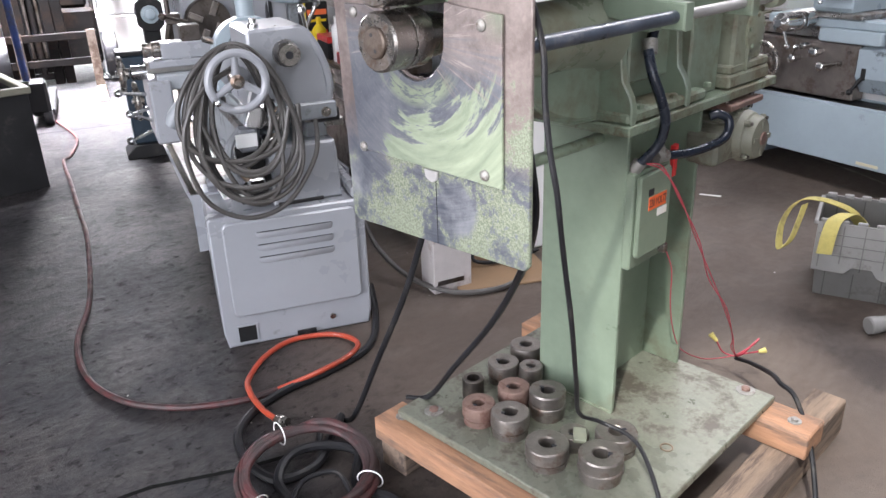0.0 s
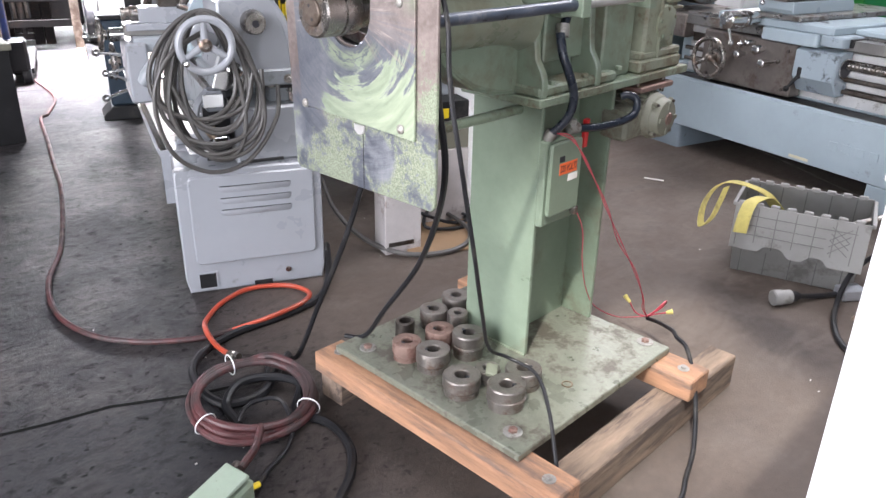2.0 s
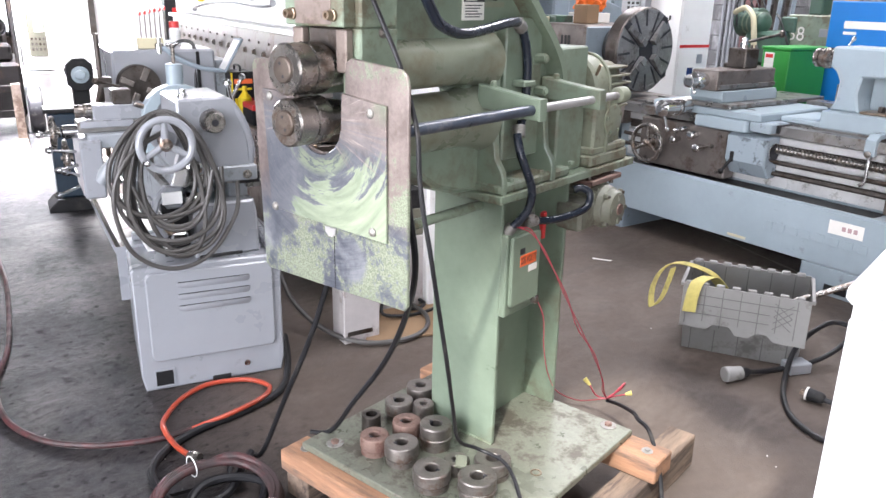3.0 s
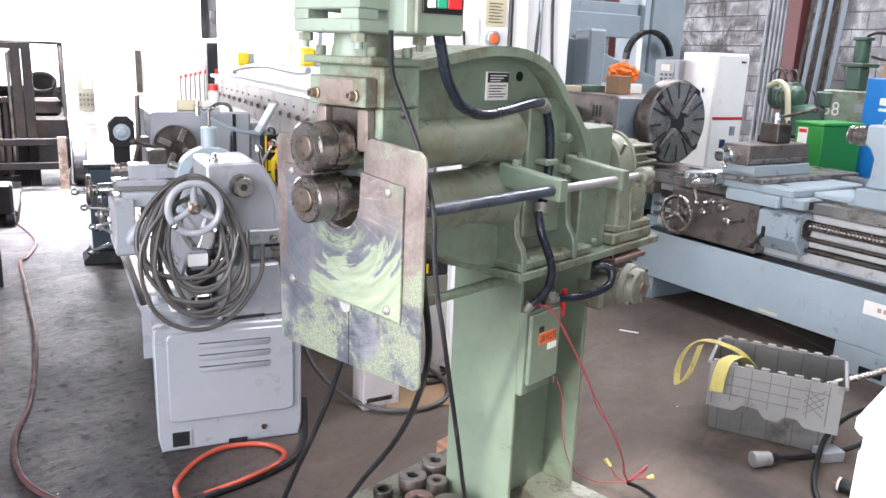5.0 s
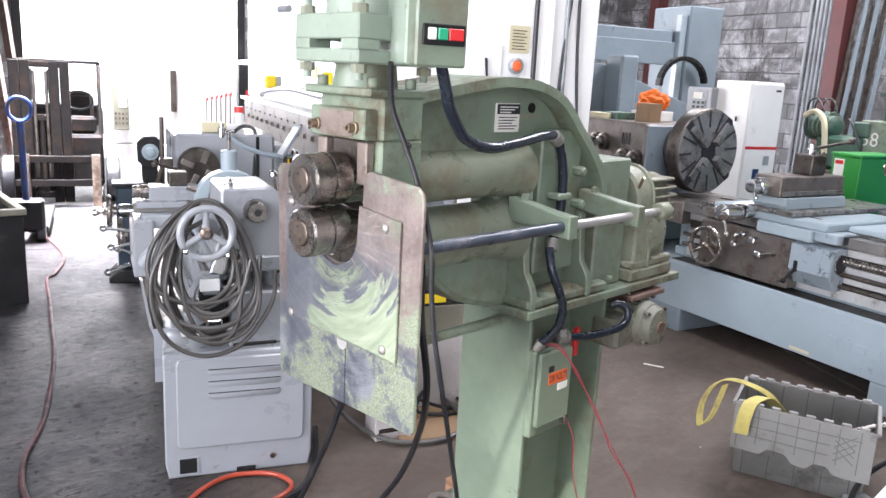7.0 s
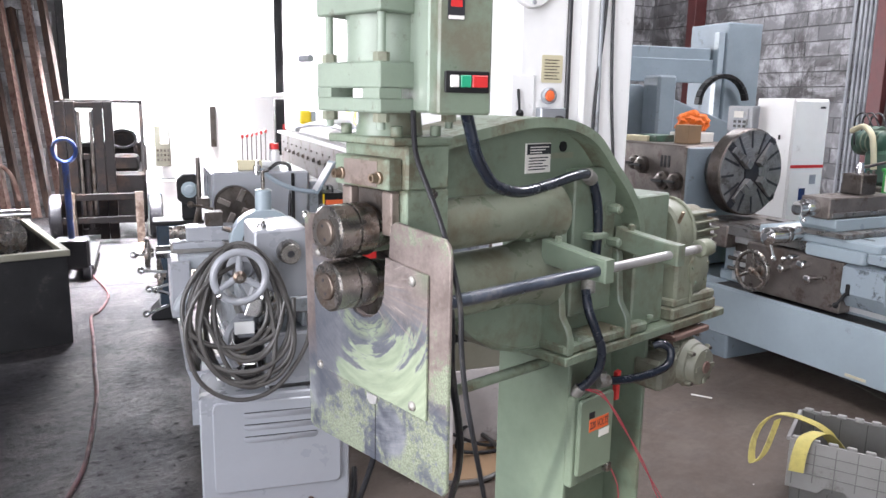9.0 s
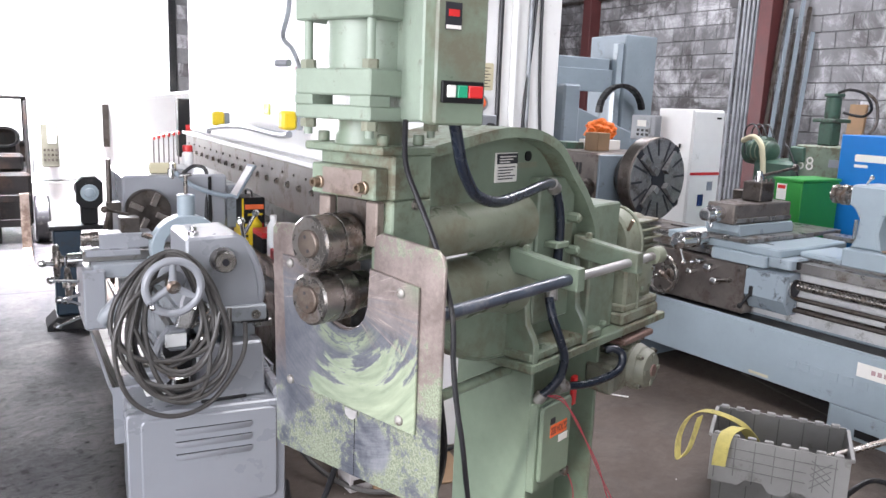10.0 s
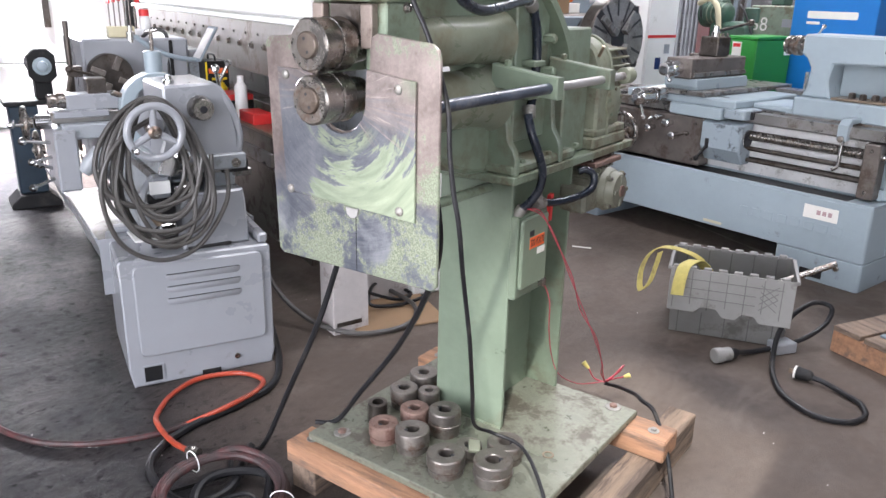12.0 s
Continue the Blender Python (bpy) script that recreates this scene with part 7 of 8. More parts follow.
def build_crate():
    t = local_thing("plastic_crate", CR, "grey attached-lid plastic crate with its lid halves hanging open", "crate")
    L_, W_, H_ = 0.465, 0.285, 0.305
    f = 0.016
    def wall(pts):
        bm = B()
        vs = [bm.verts.new(p) for p in pts]
        bm.faces.new(vs)
        r = bmesh.ops.solidify(bm, geom=bm.faces[:], thickness=0.004)
        return bm
    part("crate_floor", box(B(), 0, L_, 0, W_, 0.0, 0.006, 0.002), PLASTIC_G, t)
    part("crate_wall", wall([(0, 0, 0), (L_, 0, 0), (L_ + f, -f, H_), (-f, -f, H_)]), PLASTIC_G, t)
    part("crate_wall", wall([(0, W_, 0), (-f, W_ + f, H_), (L_ + f, W_ + f, H_), (L_, W_, 0)]), PLASTIC_G, t)
    part("crate_wall", wall([(0, 0, 0), (-f, -f, H_), (-f, W_ + f, H_), (0, W_, 0)]), PLASTIC_G, t)
    part("crate_wall", wall([(L_, 0, 0), (L_, W_, 0), (L_ + f, W_ + f, H_), (L_ + f, -f, H_)]), PLASTIC_G, t)
    # seams of the lower wall
    for k in range(5):
        x = 0.03 + 0.097 * k
        part("wall_rib", box(B(), x, x + 0.004, -0.0085, -0.003, 0.0, 0.105, 0), PLASTIC_D, t)
        part("wall_rib", box(B(), x, x + 0.004, W_ + 0.004, W_ + 0.012, 0.02, 0.29, 0), PLASTIC_D, t)
        part("inner_rib", box(B(), x, x + 0.004, W_ + 0.001, W_ + 0.0085, 0.12, 0.30, 0), PLASTIC_D, t)
    # near lid half hanging down outside, with a stepped edge
    tilt = Matrix.Translation((0, -f - 0.006, H_)) @ Matrix.Rotation(radians(-4), 4, "X")
    z = -0.20
    edge = [(-0.018, 0.0), (L_ + 0.018, 0.0), (L_ + 0.018, z), (0.36, z), (0.335, z + 0.028), (0.29, z + 0.028), (0.265, z), (0.21, z + 0.002), (0.185, z + 0.035), (0.12, z + 0.035), (0.095, z + 0.008), (-0.018, z + 0.010)]
    lid = part("crate_lid", prism(B(), edge, "y", -0.007, 0.0, 0.001, tilt), PLASTIC_G, t, "hanging lid half with moulded ribs")
    for k in range(7):
        x = 0.0 + 0.072 * k
        part("lid_rib", box(B(), x, x + 0.0035, -0.0105, -0.0068, -0.175 + 0.02 * (k % 2), -0.006, 0, tilt), PLASTIC_D, lid)
    for zz in (-0.045, -0.085, -0.125):
        part("lid_rib", box(B(), -0.01, L_ * (0.72 if zz < -0.05 else 0.95), -0.0100, -0.0068, zz, zz + 0.0032, 0, tilt), PLASTIC_D, lid)
    for k in range(3):
        for s in (-1, 1):
            m = tilt @ Matrix.Translation((0.385, 0, -0.085 - 0.028 * (k - 1))) @ Matrix.Rotation(radians(38 * s), 4, "Y")
            part("lid_rib", box(B(), -0.045, 0.045, -0.0102, -0.0068, -0.0015, 0.0015, 0, m), PLASTIC_D, lid)
    tilt2 = Matrix.Translation((0, W_ + f + 0.006, H_)) @ Matrix.Rotation(radians(5), 4, "X")
    part("crate_lid", box(B(), -0.018, L_ + 0.018, 0.0, 0.007, -0.20, 0.0, 0.001, tilt2), PLASTIC_G, t)
    # hinge knuckles on both rims
    for y in (-f - 0.004, W_ + f + 0.004):
        for k in range(8):
            x = -0.01 + 0.062 * k
            part("hinge_knuckle", box(B(), x, x + 0.034, y - 0.008, y + 0.008, H_ - 0.006, H_ + 0.012, 0.003), PLASTIC_G, t)
    part("crate_rim", box(B(), -f - 0.016, -f, -f, W_ + f, H_ - 0.016, H_, 0.003), PLASTIC_G, t)
    part("crate_rim", box(B(), L_ + f, L_ + f + 0.016, -f, W_ + f, H_ - 0.016, H_, 0.003), PLASTIC_G, t)


build_crate()


def ribbon(pts, w, wdir, th=0.004, n=6):
    P = curve(pts, n)
    wd = Vector(wdir).normalized() * w / 2
    bm = B()
    rows_ = []
    for i, p in enumerate(P):
        tg = (P[min(i + 1, len(P) - 1)] - P[max(i - 1, 0)]).normalized()
        nr = tg.cross(wd).normalized() * th / 2
        rows_.append([bm.verts.new(p + wd + nr), bm.verts.new(p - wd + nr), bm.verts.new(p - wd - nr), bm.verts.new(p + wd - nr)])
    for a, b in zip(rows_, rows_[1:]):
        for k in range(4):
            bm.faces.new((a[k], a[(k + 1) % 4], b[(k + 1) % 4], b[k]))
    bm.faces.new(rows_[0][::-1])
    bm.faces.new(rows_[-1])
    return bm


sl = local_thing("lifting_sling", CR, "yellow webbing sling draped over the crate rim", "sling")
part("sling_web", ribbon([(0.16, 0.20, 0.18), (0.12, 0.12, 0.27), (0.085, 0.06, 0.318), (0.055, 0.0, 0.325), (0.035, -0.045, 0.315), (0.025, -0.075, 0.27), (0.02, -0.085, 0.20)], 0.052, (1, 0.1, 0.0)), STRAP, sl)
part("sling_eye", ribbon([(0.16, 0.17, 0.20), (0.10, 0.12, 0.30), (0.02, 0.09, 0.345), (-0.07, 0.06, 0.36), (-0.12, 0.0, 0.335), (-0.14, -0.07, 0.28), (-0.13, -0.12, 0.215), (-0.10, -0.08, 0.235), (-0.085, -0.02, 0.29), (-0.075, 0.03, 0.345)], 0.034, (0.5, 0.8, 0.1)), STRAP, sl)
ob = solid("steel_bar", cyl(B(), (1.90, 0.02, 0.16), (2.10, -0.335, 0.345), 0.013, seg=16, bev=0.002), STEEL, "bright steel bar leaning out of the crate", "bar")


def build_plugs():
    t = thing("extension_plug", pose(1.56, -0.04, 0), "grey round connector on a black cable on the floor", "plug")
    a = Vector((1.545, -0.035, 0.032))
    d = Vector((0.8, -0.55, 0.0)).normalized()
    part("connector_body", rev(B(), [(0, 0.026), (0.004, 0.031), (0.035, 0.031), (0.037, 0.028), (0.075, 0.028), (0.08, 0.020)], a, d, 24), PLASTIC_G, t)
    part("connector_nut", rev(B(), [(0.08, 0.022), (0.10, 0.022), (0.12, 0.012)], a, d, 16), BLACK, t)
    part("cable_run", tube(B(), [a + d * 0.11, (1.72, -0.135, 0.016), (1.82, -0.195, 0.014), (1.87, -0.25, 0.03), (1.95, -0.31, 0.06), (2.05, -0.35, 0.10), (2.10, -0.345, 0.15), (2.05, -0.27, 0.16), (1.86, -0.21, 0.10), (1.65, -0.235, 0.03), (1.50, -0.29, 0.012), (1.40, -0.36, 0.011), (1.34, -0.46, 0.011), (1.36, -0.56, 0.011), (1.44, -0.605, 0.011), (1.53, -0.58, 0.011), (1.58, -0.51, 0.012), (1.61, -0.44, 0.02), (1.615, -0.39, 0.025)], 0.0105, 9, 7), CABLE, t)
    part("junction_box", box(B(), -0.05, 0.05, -0.035, 0.035, 0.0, 0.045, 0.004, pose(1.84, -0.225, 0.001, 0, 0, -35)), GALV, t)
    b = Vector((1.615, -0.395, 0.027))
    e = Vector((0.05, 1.0, 0.0)).normalized()
    part("plug_body", rev(B(), [(0, 0.014), (0.01, 0.022), (0.055, 0.026), (0.06, 0.024)], b, e, 18), BLACK, t)
    part("plug_face", rev(B(), [(0.06, 0.026), (0.068, 0.026)], b, e, 18), PAPER, t)
    for k in (-1, 1):
        part("plug_pin", box(B(), -0.002 + 0.008 * k, 0.002 + 0.008 * k, 0, 0.02, -0.006, 0.006, 0, Matrix.Translation(b + e * 0.068)), BRONZE, t)


build_plugs()


def build_pallet():
    PM = pose(1.985, -0.385, 0, 0, 0, -119)
    t = local_thing("wooden_pallet", PM, "low timber pallet with an orange-brown edge board", "pallet")
    for y in (0.0, 0.36, 0.72):
        part("pallet_bearer", box(B(), 0.0, 1.0, y, y + 0.07, 0.0, 0.095, 0.004), WOOD, t)
    for k in range(7):
        part("deck_board", box(B(), 0.003 + 0.142 * k, 0.003 + 0.142 * k + 0.125, -0.005, 0.80, 0.0952, 0.117, 0.003), WOOD_X, t)
    ob = solid("glass_plate", box(B(), 0.16, 0.46, 0.07, 0.30, 0.1175, 0.128, 0.002, PM), BLUEGREY_D, "grey framed plate lying on the pallet", "plate")
    bm = B()
    p0, p1 = PM @ Vector((0.02, 0.62, 0.136)), PM @ Vector((0.95, 0.66, 0.136))
    rev(bm, [(0.004 * k, 0.018 if k % 2 else 0.0155) for k in range(230)], p0, p1 - p0, 12)
    solid("threaded_shaft", bm, STEEL, "threaded steel shaft lying on the pallet", "shaft")
    p0, p1 = PM @ Vector((0.0, 0.50, 0.128)), PM @ Vector((0.7, 0.53, 0.128))
    solid("steel_rod", cyl(B(), p0, p1, 0.010, seg=12), BRONZE, "thin rusty steel rod lying on the pallet", "rod")


build_pallet()
small_box("timber_block", LR @ pose(0.15, 0.20, 0.0, 0, 0, 20), 0.12, 0.14, 0.08, WOOD, "short timber block on the floor by the lathe", "timber block")
# white cabinet edge near the viewer
wc = thing("white_cabinet", pose(-0.15, -1.15, 0), "plain white steel cabinet standing on the floor", "cabinet")
part("cabinet_shell", box(B(), -0.585, 0.3, -1.5, -0.805, 0, 1.20, 0.008), WHITE_P, wc)
part("cabinet_door", box(B(), -0.602, -0.5855, -1.49, -0.807, 0.04, 1.19, 0.006), WHITE_P, wc)
part("cabinet_top", box(B(), -0.605, 0.305, -1.505, -0.802, 1.2005, 1.22, 0.005), WHITE_P, wc)


# ---- the back of the shop ----
def build_white_cabinet():
    t = local_thing("electrical_cabinet", gh(3.66, 3.10, 0), "tall white electrical cabinet with a red stripe", "cabinet")
    part("cabinet_shell", box(B(), 0, 0.33, 0, 0.36, 0, 1.60, 0.006), WHITE_P, t)
    d = part("cabinet_door", box(B(), 0.006, 0.324, -0.014, -0.0005, 0.05, 1.585, 0.004), WHITE_P, t)
    part("red_stripe", box(B(), 0.006, 0.324, -0.0158, -0.0142, 1.10, 1.122, 0), RED_P, d)
    part("warning_tag", box(B(), 0.11, 0.17, -0.0158, -0.0142, 0.86, 0.95, 0), NAVY, d)
    part("printed_notice", box(B(), 0.20, 0.26, -0.0158, -0.0142, 0.98, 1.05, 0), GALV, d)
    part("door_vent", box(B(), 0.24, 0.29, -0.0158, -0.0142, 1.53, 1.545, 0), BLACK, d)
    part("door_lock", box(B(), -0.012, -0.0005, 0.10, 0.112, 1.30, 1.335, 0.002), BLACK, t)


build_white_cabinet()
cn = local_thing("control_pendant", gh(3.60, 3.43, 0), "grey control pendant with a small display on a post", "control box")
part("pendant_box", box(B(), 0, 0.14, 0, 0.28, 1.34, 1.54, 0.008), GREY_L, cn)
part("pendant_face", box(B(), -0.004, 0.0, 0.05, 0.25, 1.36, 1.52, 0), GREY_D, cn)
part("display", box(B(), -0.006, -0.0038, 0.10, 0.20, 1.45, 1.50, 0), PAPER, cn)
for k in range(6):
    part("panel_key", box(B(), -0.006, -0.0038, 0.07 + 0.05 * (k % 3), 0.10 + 0.05 * (k % 3), 1.375 + 0.035 * (k // 3), 1.395 + 0.035 * (k // 3), 0), BLACK, cn)
part("pendant_post", cyl(B(), (0.07, 0.14, 0.0), (0.07, 0.14, 1.345), 0.03, seg=12), GREY_D, cn)


def build_green_bin():
    t = local_thing("green_bin", gh(3.75, 2.17, 0), "bright green steel bin with white notices", "bin")
    part("bin_body", box(B(), 0, 0.40, 0, 0.22, 0, 1.14, 0.006), GREEN_B, t)
    part("bin_lid", box(B(), -0.008, 0.408, -0.008, 0.228, 1.1405, 1.16, 0.004), GREEN_B, t)
    n = part("notice", box(B(), -0.003, -0.0005, 0.12, 0.195, 1.01, 1.12, 0), PAPER, t)
    part("notice_band", box(B(), -0.005, -0.0028, 0.128, 0.187, 1.085, 1.11, 0), RED_P, n)
    n = part("notice", box(B(), 0.32, 0.39, -0.003, -0.0005, 1.03, 1.12, 0), PAPER, t)
    part("notice_band", box(B(), 0.33, 0.38, -0.005, -0.0028, 1.085, 1.11, 0), RED_P, n)


build_green_bin()


def build_collector():
    t = local_thing("dust_collector", gh(4.25, 1.65, 0), "bright blue dust collector cabinet", "dust collector")
    part("collector_top", box(B(), 0, 0.40, 0, 0.62, 0.70, 1.465, 0.006), BLUE_B, t)
    part("collector_base", box(B(), 0.015, 0.385, 0.015, 0.605, 0.0, 0.695, 0.006), BLUE_B, t)
    part("drawer_seam", box(B(), 0.012, 0.02, 0.03, 0.59, 0.44, 0.448, 0), BLACK, t)
    # the maker's mark as plain white shapes
    part("maker_mark", prism(B(), rounded(0.13, 0.50, 1.285, 1.335, 0.012), "x", -0.003, -0.0002, 0), PAPER, t)
    part("maker_mark", prism(B(), rounded(0.40, 0.50, 1.245, 1.265, 0.008), "x", -0.003, -0.0002, 0), PAPER, t)
    part("vacuum_bag", rev(B(), [(0, 0.015), (0.03, 0.045), (0.10, 0.055), (0.18, 0.03), (0.24, 0.012), (0.27, 0.02)], (0.30, 0.05, 1.466), (0.1, -0.1, 1), 12), BLUEGREY_D, t)


build_collector()


def build_caution_cabinet():
    t = local_thing("grey_cabinet", gh(3.87, 0.515, 0), "tall grey steel cabinet with yellow caution labels", "cabinet")
    part("cabinet_shell", box(B(), 0, 0.5, 0, 0.73, 0, 1.97, 0.008), BLUEGREY, t)
    for z in (1.55, 1.36):
        lb = part("caution_label", box(B(), -0.003, -0.0005, 0.53, 0.69, z, z + 0.16, 0), YEL_L, t, "yellow caution label")
        if z < 1.5:
            part("caution_band", box(B(), -0.0042, -0.0028, 0.535, 0.685, z + 0.105, z + 0.155, 0), INK, lb)
        for k in range(3):
            if z > 1.5:
                part("text_bar", box(B(), -0.0045, -0.0028, 0.55, 0.67 - 0.02 * (k % 2), z + 0.015 + 0.026 * k, z + 0.024 + 0.026 * k, 0), INK, lb)
    part("red_rail", cyl(B(), (-0.05, 0.38, 0.95), (-0.05, 0.38, 1.3), 0.016, seg=12), RED_P, t)
    part("rail_bracket", box(B(), -0.06, 0.0, 0.36, 0.40, 0.75, 0.79, 0), RED_P, t)
    part("door_seam", box(B(), -0.002, 0.0005, 0.02, 0.71, 1.02, 1.026, 0), BLACK, t)


build_caution_cabinet()


def build_mill():
    t = local_thing("milling_machine", gh(4.64, 2.45, 0.0), "old grey-green milling machine with a looped cable", "milling machine")
    part("mill_column", box(B(), 0, 0.4, 0.0, 0.46, 0, 1.36, 0.01), GREEN_D, t)
    part("mill_neck", box(B(), 0.10, 0.22, 0.24, 0.36, 1.36, 1.54, 0.01), GREEN_T, t)
    part("mill_collar", box(B(), 0.07, 0.27, 0.20, 0.40, 1.54, 1.57, 0.006), GREEN_T, t)
    part("mill_motor", cyl(B(), (0.17, 0.30, 1.57), (0.17, 0.30, 1.74), 0.058, seg=20, bev=0.01), GREEN_T, t)
    part("motor_cap", cyl(B(), (0.17, 0.30, 1.74), (0.17, 0.30, 1.765), 0.075, seg=20, bev=0.006), GREEN_T, t)
    part("mill_cable", tube(B(), [(0.1, 0.22, 1.77), (0.05, 0.10, 1.79), (0.05, -0.02, 1.76), (0.1, -0.06, 1.66), (0.12, 0.0, 1.60), (0.15, 0.10, 1.60), (0.16, 0.2, 1.62)], 0.011, 8, 6), BLACK, t)
    part("cable_drop", tube(B(), [(0.06, -0.03, 1.77), (0.1, -0.09, 1.70), (0.12, -0.10, 1.55), (0.1, -0.06, 1.46), (0.1, 0.02, 1.42)], 0.012, 8, 6), STEEL_D, t)
    part("mill_front", box(B(), -0.012, 0.0, 0.02, 0.22, 0.98, 1.12, 0.003), CREAM, t)
    part("badge", box(B(), -0.006, 0.0, 0.06, 0.16, 1.20, 1.26, 0.002), GREY_L, t)


build_mill()


def build_green_press():
    t = local_thing("green_machine", gh(4.42, 2.84, 0), "teal-green old machine with a curved hose", "machine tool")
    part("machine_base", box(B(), 0.1, 0.7, -0.02, 0.55, 0, 0.95, 0.01), STEEL_D, t)
    part("machine_body", box(B(), 0.15, 0.65, 0.02, 0.42, 0.95, 1.22, 0.03), GREEN_T, t)
    part("machine_motor", cyl(B(), (0.35, 0.42, 1.28), (0.35, 0.62, 1.28), 0.12, seg=24, bev=0.012), GREEN_T, t)
    part("duct_hose", tube(B(), [(0.1, 0.50, 1.36), (0.08, 0.38, 1.40), (0.06, 0.28, 1.34), (0.05, 0.24, 1.22), (0.05, 0.22, 1.08)], 0.022, 10, 6), CREAM, t)
    for k in range(3):
        part("machine_pipe", tube(B(), [(0.2, 0.55 - 0.07 * k, 1.25), (0.18, 0.55 - 0.07 * k, 1.45), (0.16, 0.45 - 0.07 * k, 1.50), (0.14, 0.35 - 0.06 * k, 1.40)], 0.007, 7, 5), RUBBER, t)
    part("gear_guard", box(B(), 0.2, 0.5, -0.02, 0.12, 1.22, 1.34, 0.01), GREEN_T, t)
    part("drive_drum", rev(B(), [(0, 0.05), (0.01, 0.07), (0.03, 0.085), (0.22, 0.085), (0.24, 0.07), (0.26, 0.04)], (0.22, 0.26, 1.285), (0, 1, 0), 24), GREEN_T, t)
    for k in range(4):
        part("drum_band", rev(B(), [(0, 0.088), (0.012, 0.088)], (0.22, 0.30 + 0.045 * k, 1.285), (0, 1, 0), 24), GREEN_D, t)
    part("loose_lead", tube(B(), [(0.12, 0.10, 1.36), (0.08, 0.02, 1.30), (0.10, -0.06, 1.12), (0.16, -0.03, 1.0)], 0.008, 6, 6), RUBBER, t)


build_green_press()
small_box("blue_tub", gh(4.22, 2.92, 0.9), 0.1, 0.12, 0.08, BLUE_B, "small blue plastic tub on the bench", "tub")
bench = small_box("work_bench", gh(4.24, 2.95, 0), 0.28, 0.4, 0.899, STEEL_D, "dark steel bench stand", "bench", 0.006)


def build_gantry():
    t = local_thing("planer_mill", gh(3.9, 5.5, 0), "large blue-grey planer mill with a cable chain", "milling machine")
    # the darker blue-grey puts the shade round this mill into its colour
    part("pillar", box(B(), 1.10, 1.55, -0.1, 0.5, 0, 2.38, 0.012), BLUEGREY_D, t)
    part("pillar_rail", box(B(), 1.02, 1.10, -0.06, 0.02, 0.9, 2.28, 0.006), BLUEGREY, t)
    part("cross_beam", box(B(), -0.9, 1.02, 0.05, 0.45, 1.86, 2.12, 0.01), BLUEGREY_D, t)
    part("beam_lower", box(B(), -0.9, 1.02, 0.0, 0.06, 1.76, 2.0, 0.006), BLUEGREY_D, t)
    part("beam_post", cyl(B(), (0.25, 0.0, 1.3), (0.25, 0.0, 1.80), 0.035, seg=14), WHITE_P, t)
    part("slanted_guard", prism(B(), [(-0.9, 0.0), (-0.9, 1.70), (-0.2, 1.72), (0.95, 1.35), (0.95, 0.0)], "y", -0.45, -0.1, 0.01), BLUEGREY_D, t)
    part("left_post", box(B(), -0.20, 0.0, -0.75, -0.5, 0.0, 1.80, 0.02), BLUEGREY_D, t)
    pts = []
    for k in range(12):
        a = radians(175 - 160 * k / 11)
        pts.append((1.0 + 0.30 * math.cos(a), 1.55 + 0.28 * math.sin(a)))
    for k, (x, z) in enumerate(pts):
        a = radians(175 - 160 * k / 11)
        part("chain_link", box(B(), -0.036, 0.036, -0.24, -0.16, -0.022, 0.022, 0.006, Matrix.Translation((x, 0, z)) @ Matrix.Rotation(-a + math.pi / 2, 4, "Y")), BLACK, t)


build_gantry()
# wall furniture
pipes = 0
for h in (5.95, 6.02, 6.09, 6.16, 6.23, 6.32):
    solid("wall_conduit", cyl(B(), gh(G1 - 0.05, h) @ Vector((0, 0, 0)), gh(G1 - 0.05, h, TOP) @ Vector((0, 0, 0)), 0.022, seg=10), GALV, "galvanised conduit running up the block wall", "conduit", "conduits on the wall")
solid("steel_stanchion", gbox(G1 - 0.22, G1 - 0.004, 5.66, 5.86, 0, TOP, 0.005), MAROON, "maroon painted steel stanchion against the wall", "stanchion")
for k in range(6):
    a, b_ = gh(G1 - 0.35, 5.10 + 0.09 * k) @ Vector((0, 0, 0)), gh(G1 - 0.06, 5.16 + 0.085 * k, 2.6 + 0.3 * (k % 3)) @ Vector((0, 0, 0))
    solid("leaning_bar", cyl(B(), a, b_, 0.03, seg=4), STEEL_D if k % 2 else BLUEGREY_D, "long dark steel bar leaning on the block wall", "bar", "bars leaning on the wall")
solid("leaning_plank", box(B(), -0.02, 0.02, -0.10, 0.10, 0, 1.75, 0.003, gh(G1 - 0.16, 4.45) @ pose(0, 0, 0, 0, 4, 0)), CARD, "plain brown board leaning on the block wall", "board")
solid("wall_pipe", cyl(B(), gh(G1 - 0.04, -2, 3.35) @ Vector((0, 0, 0)), gh(G1 - 0.04, 10.4, 3.35) @ Vector((0, 0, 0)), 0.03, seg=10), STEEL_D, "dark pipe running along the block wall", "pipe")
solid("far_stanchion", gbox(G1 - 0.22, G1 - 0.004, 9.2, 9.4, 0, TOP, 0.005), MAROON, "maroon steel stanchion at the far wall", "stanchion")


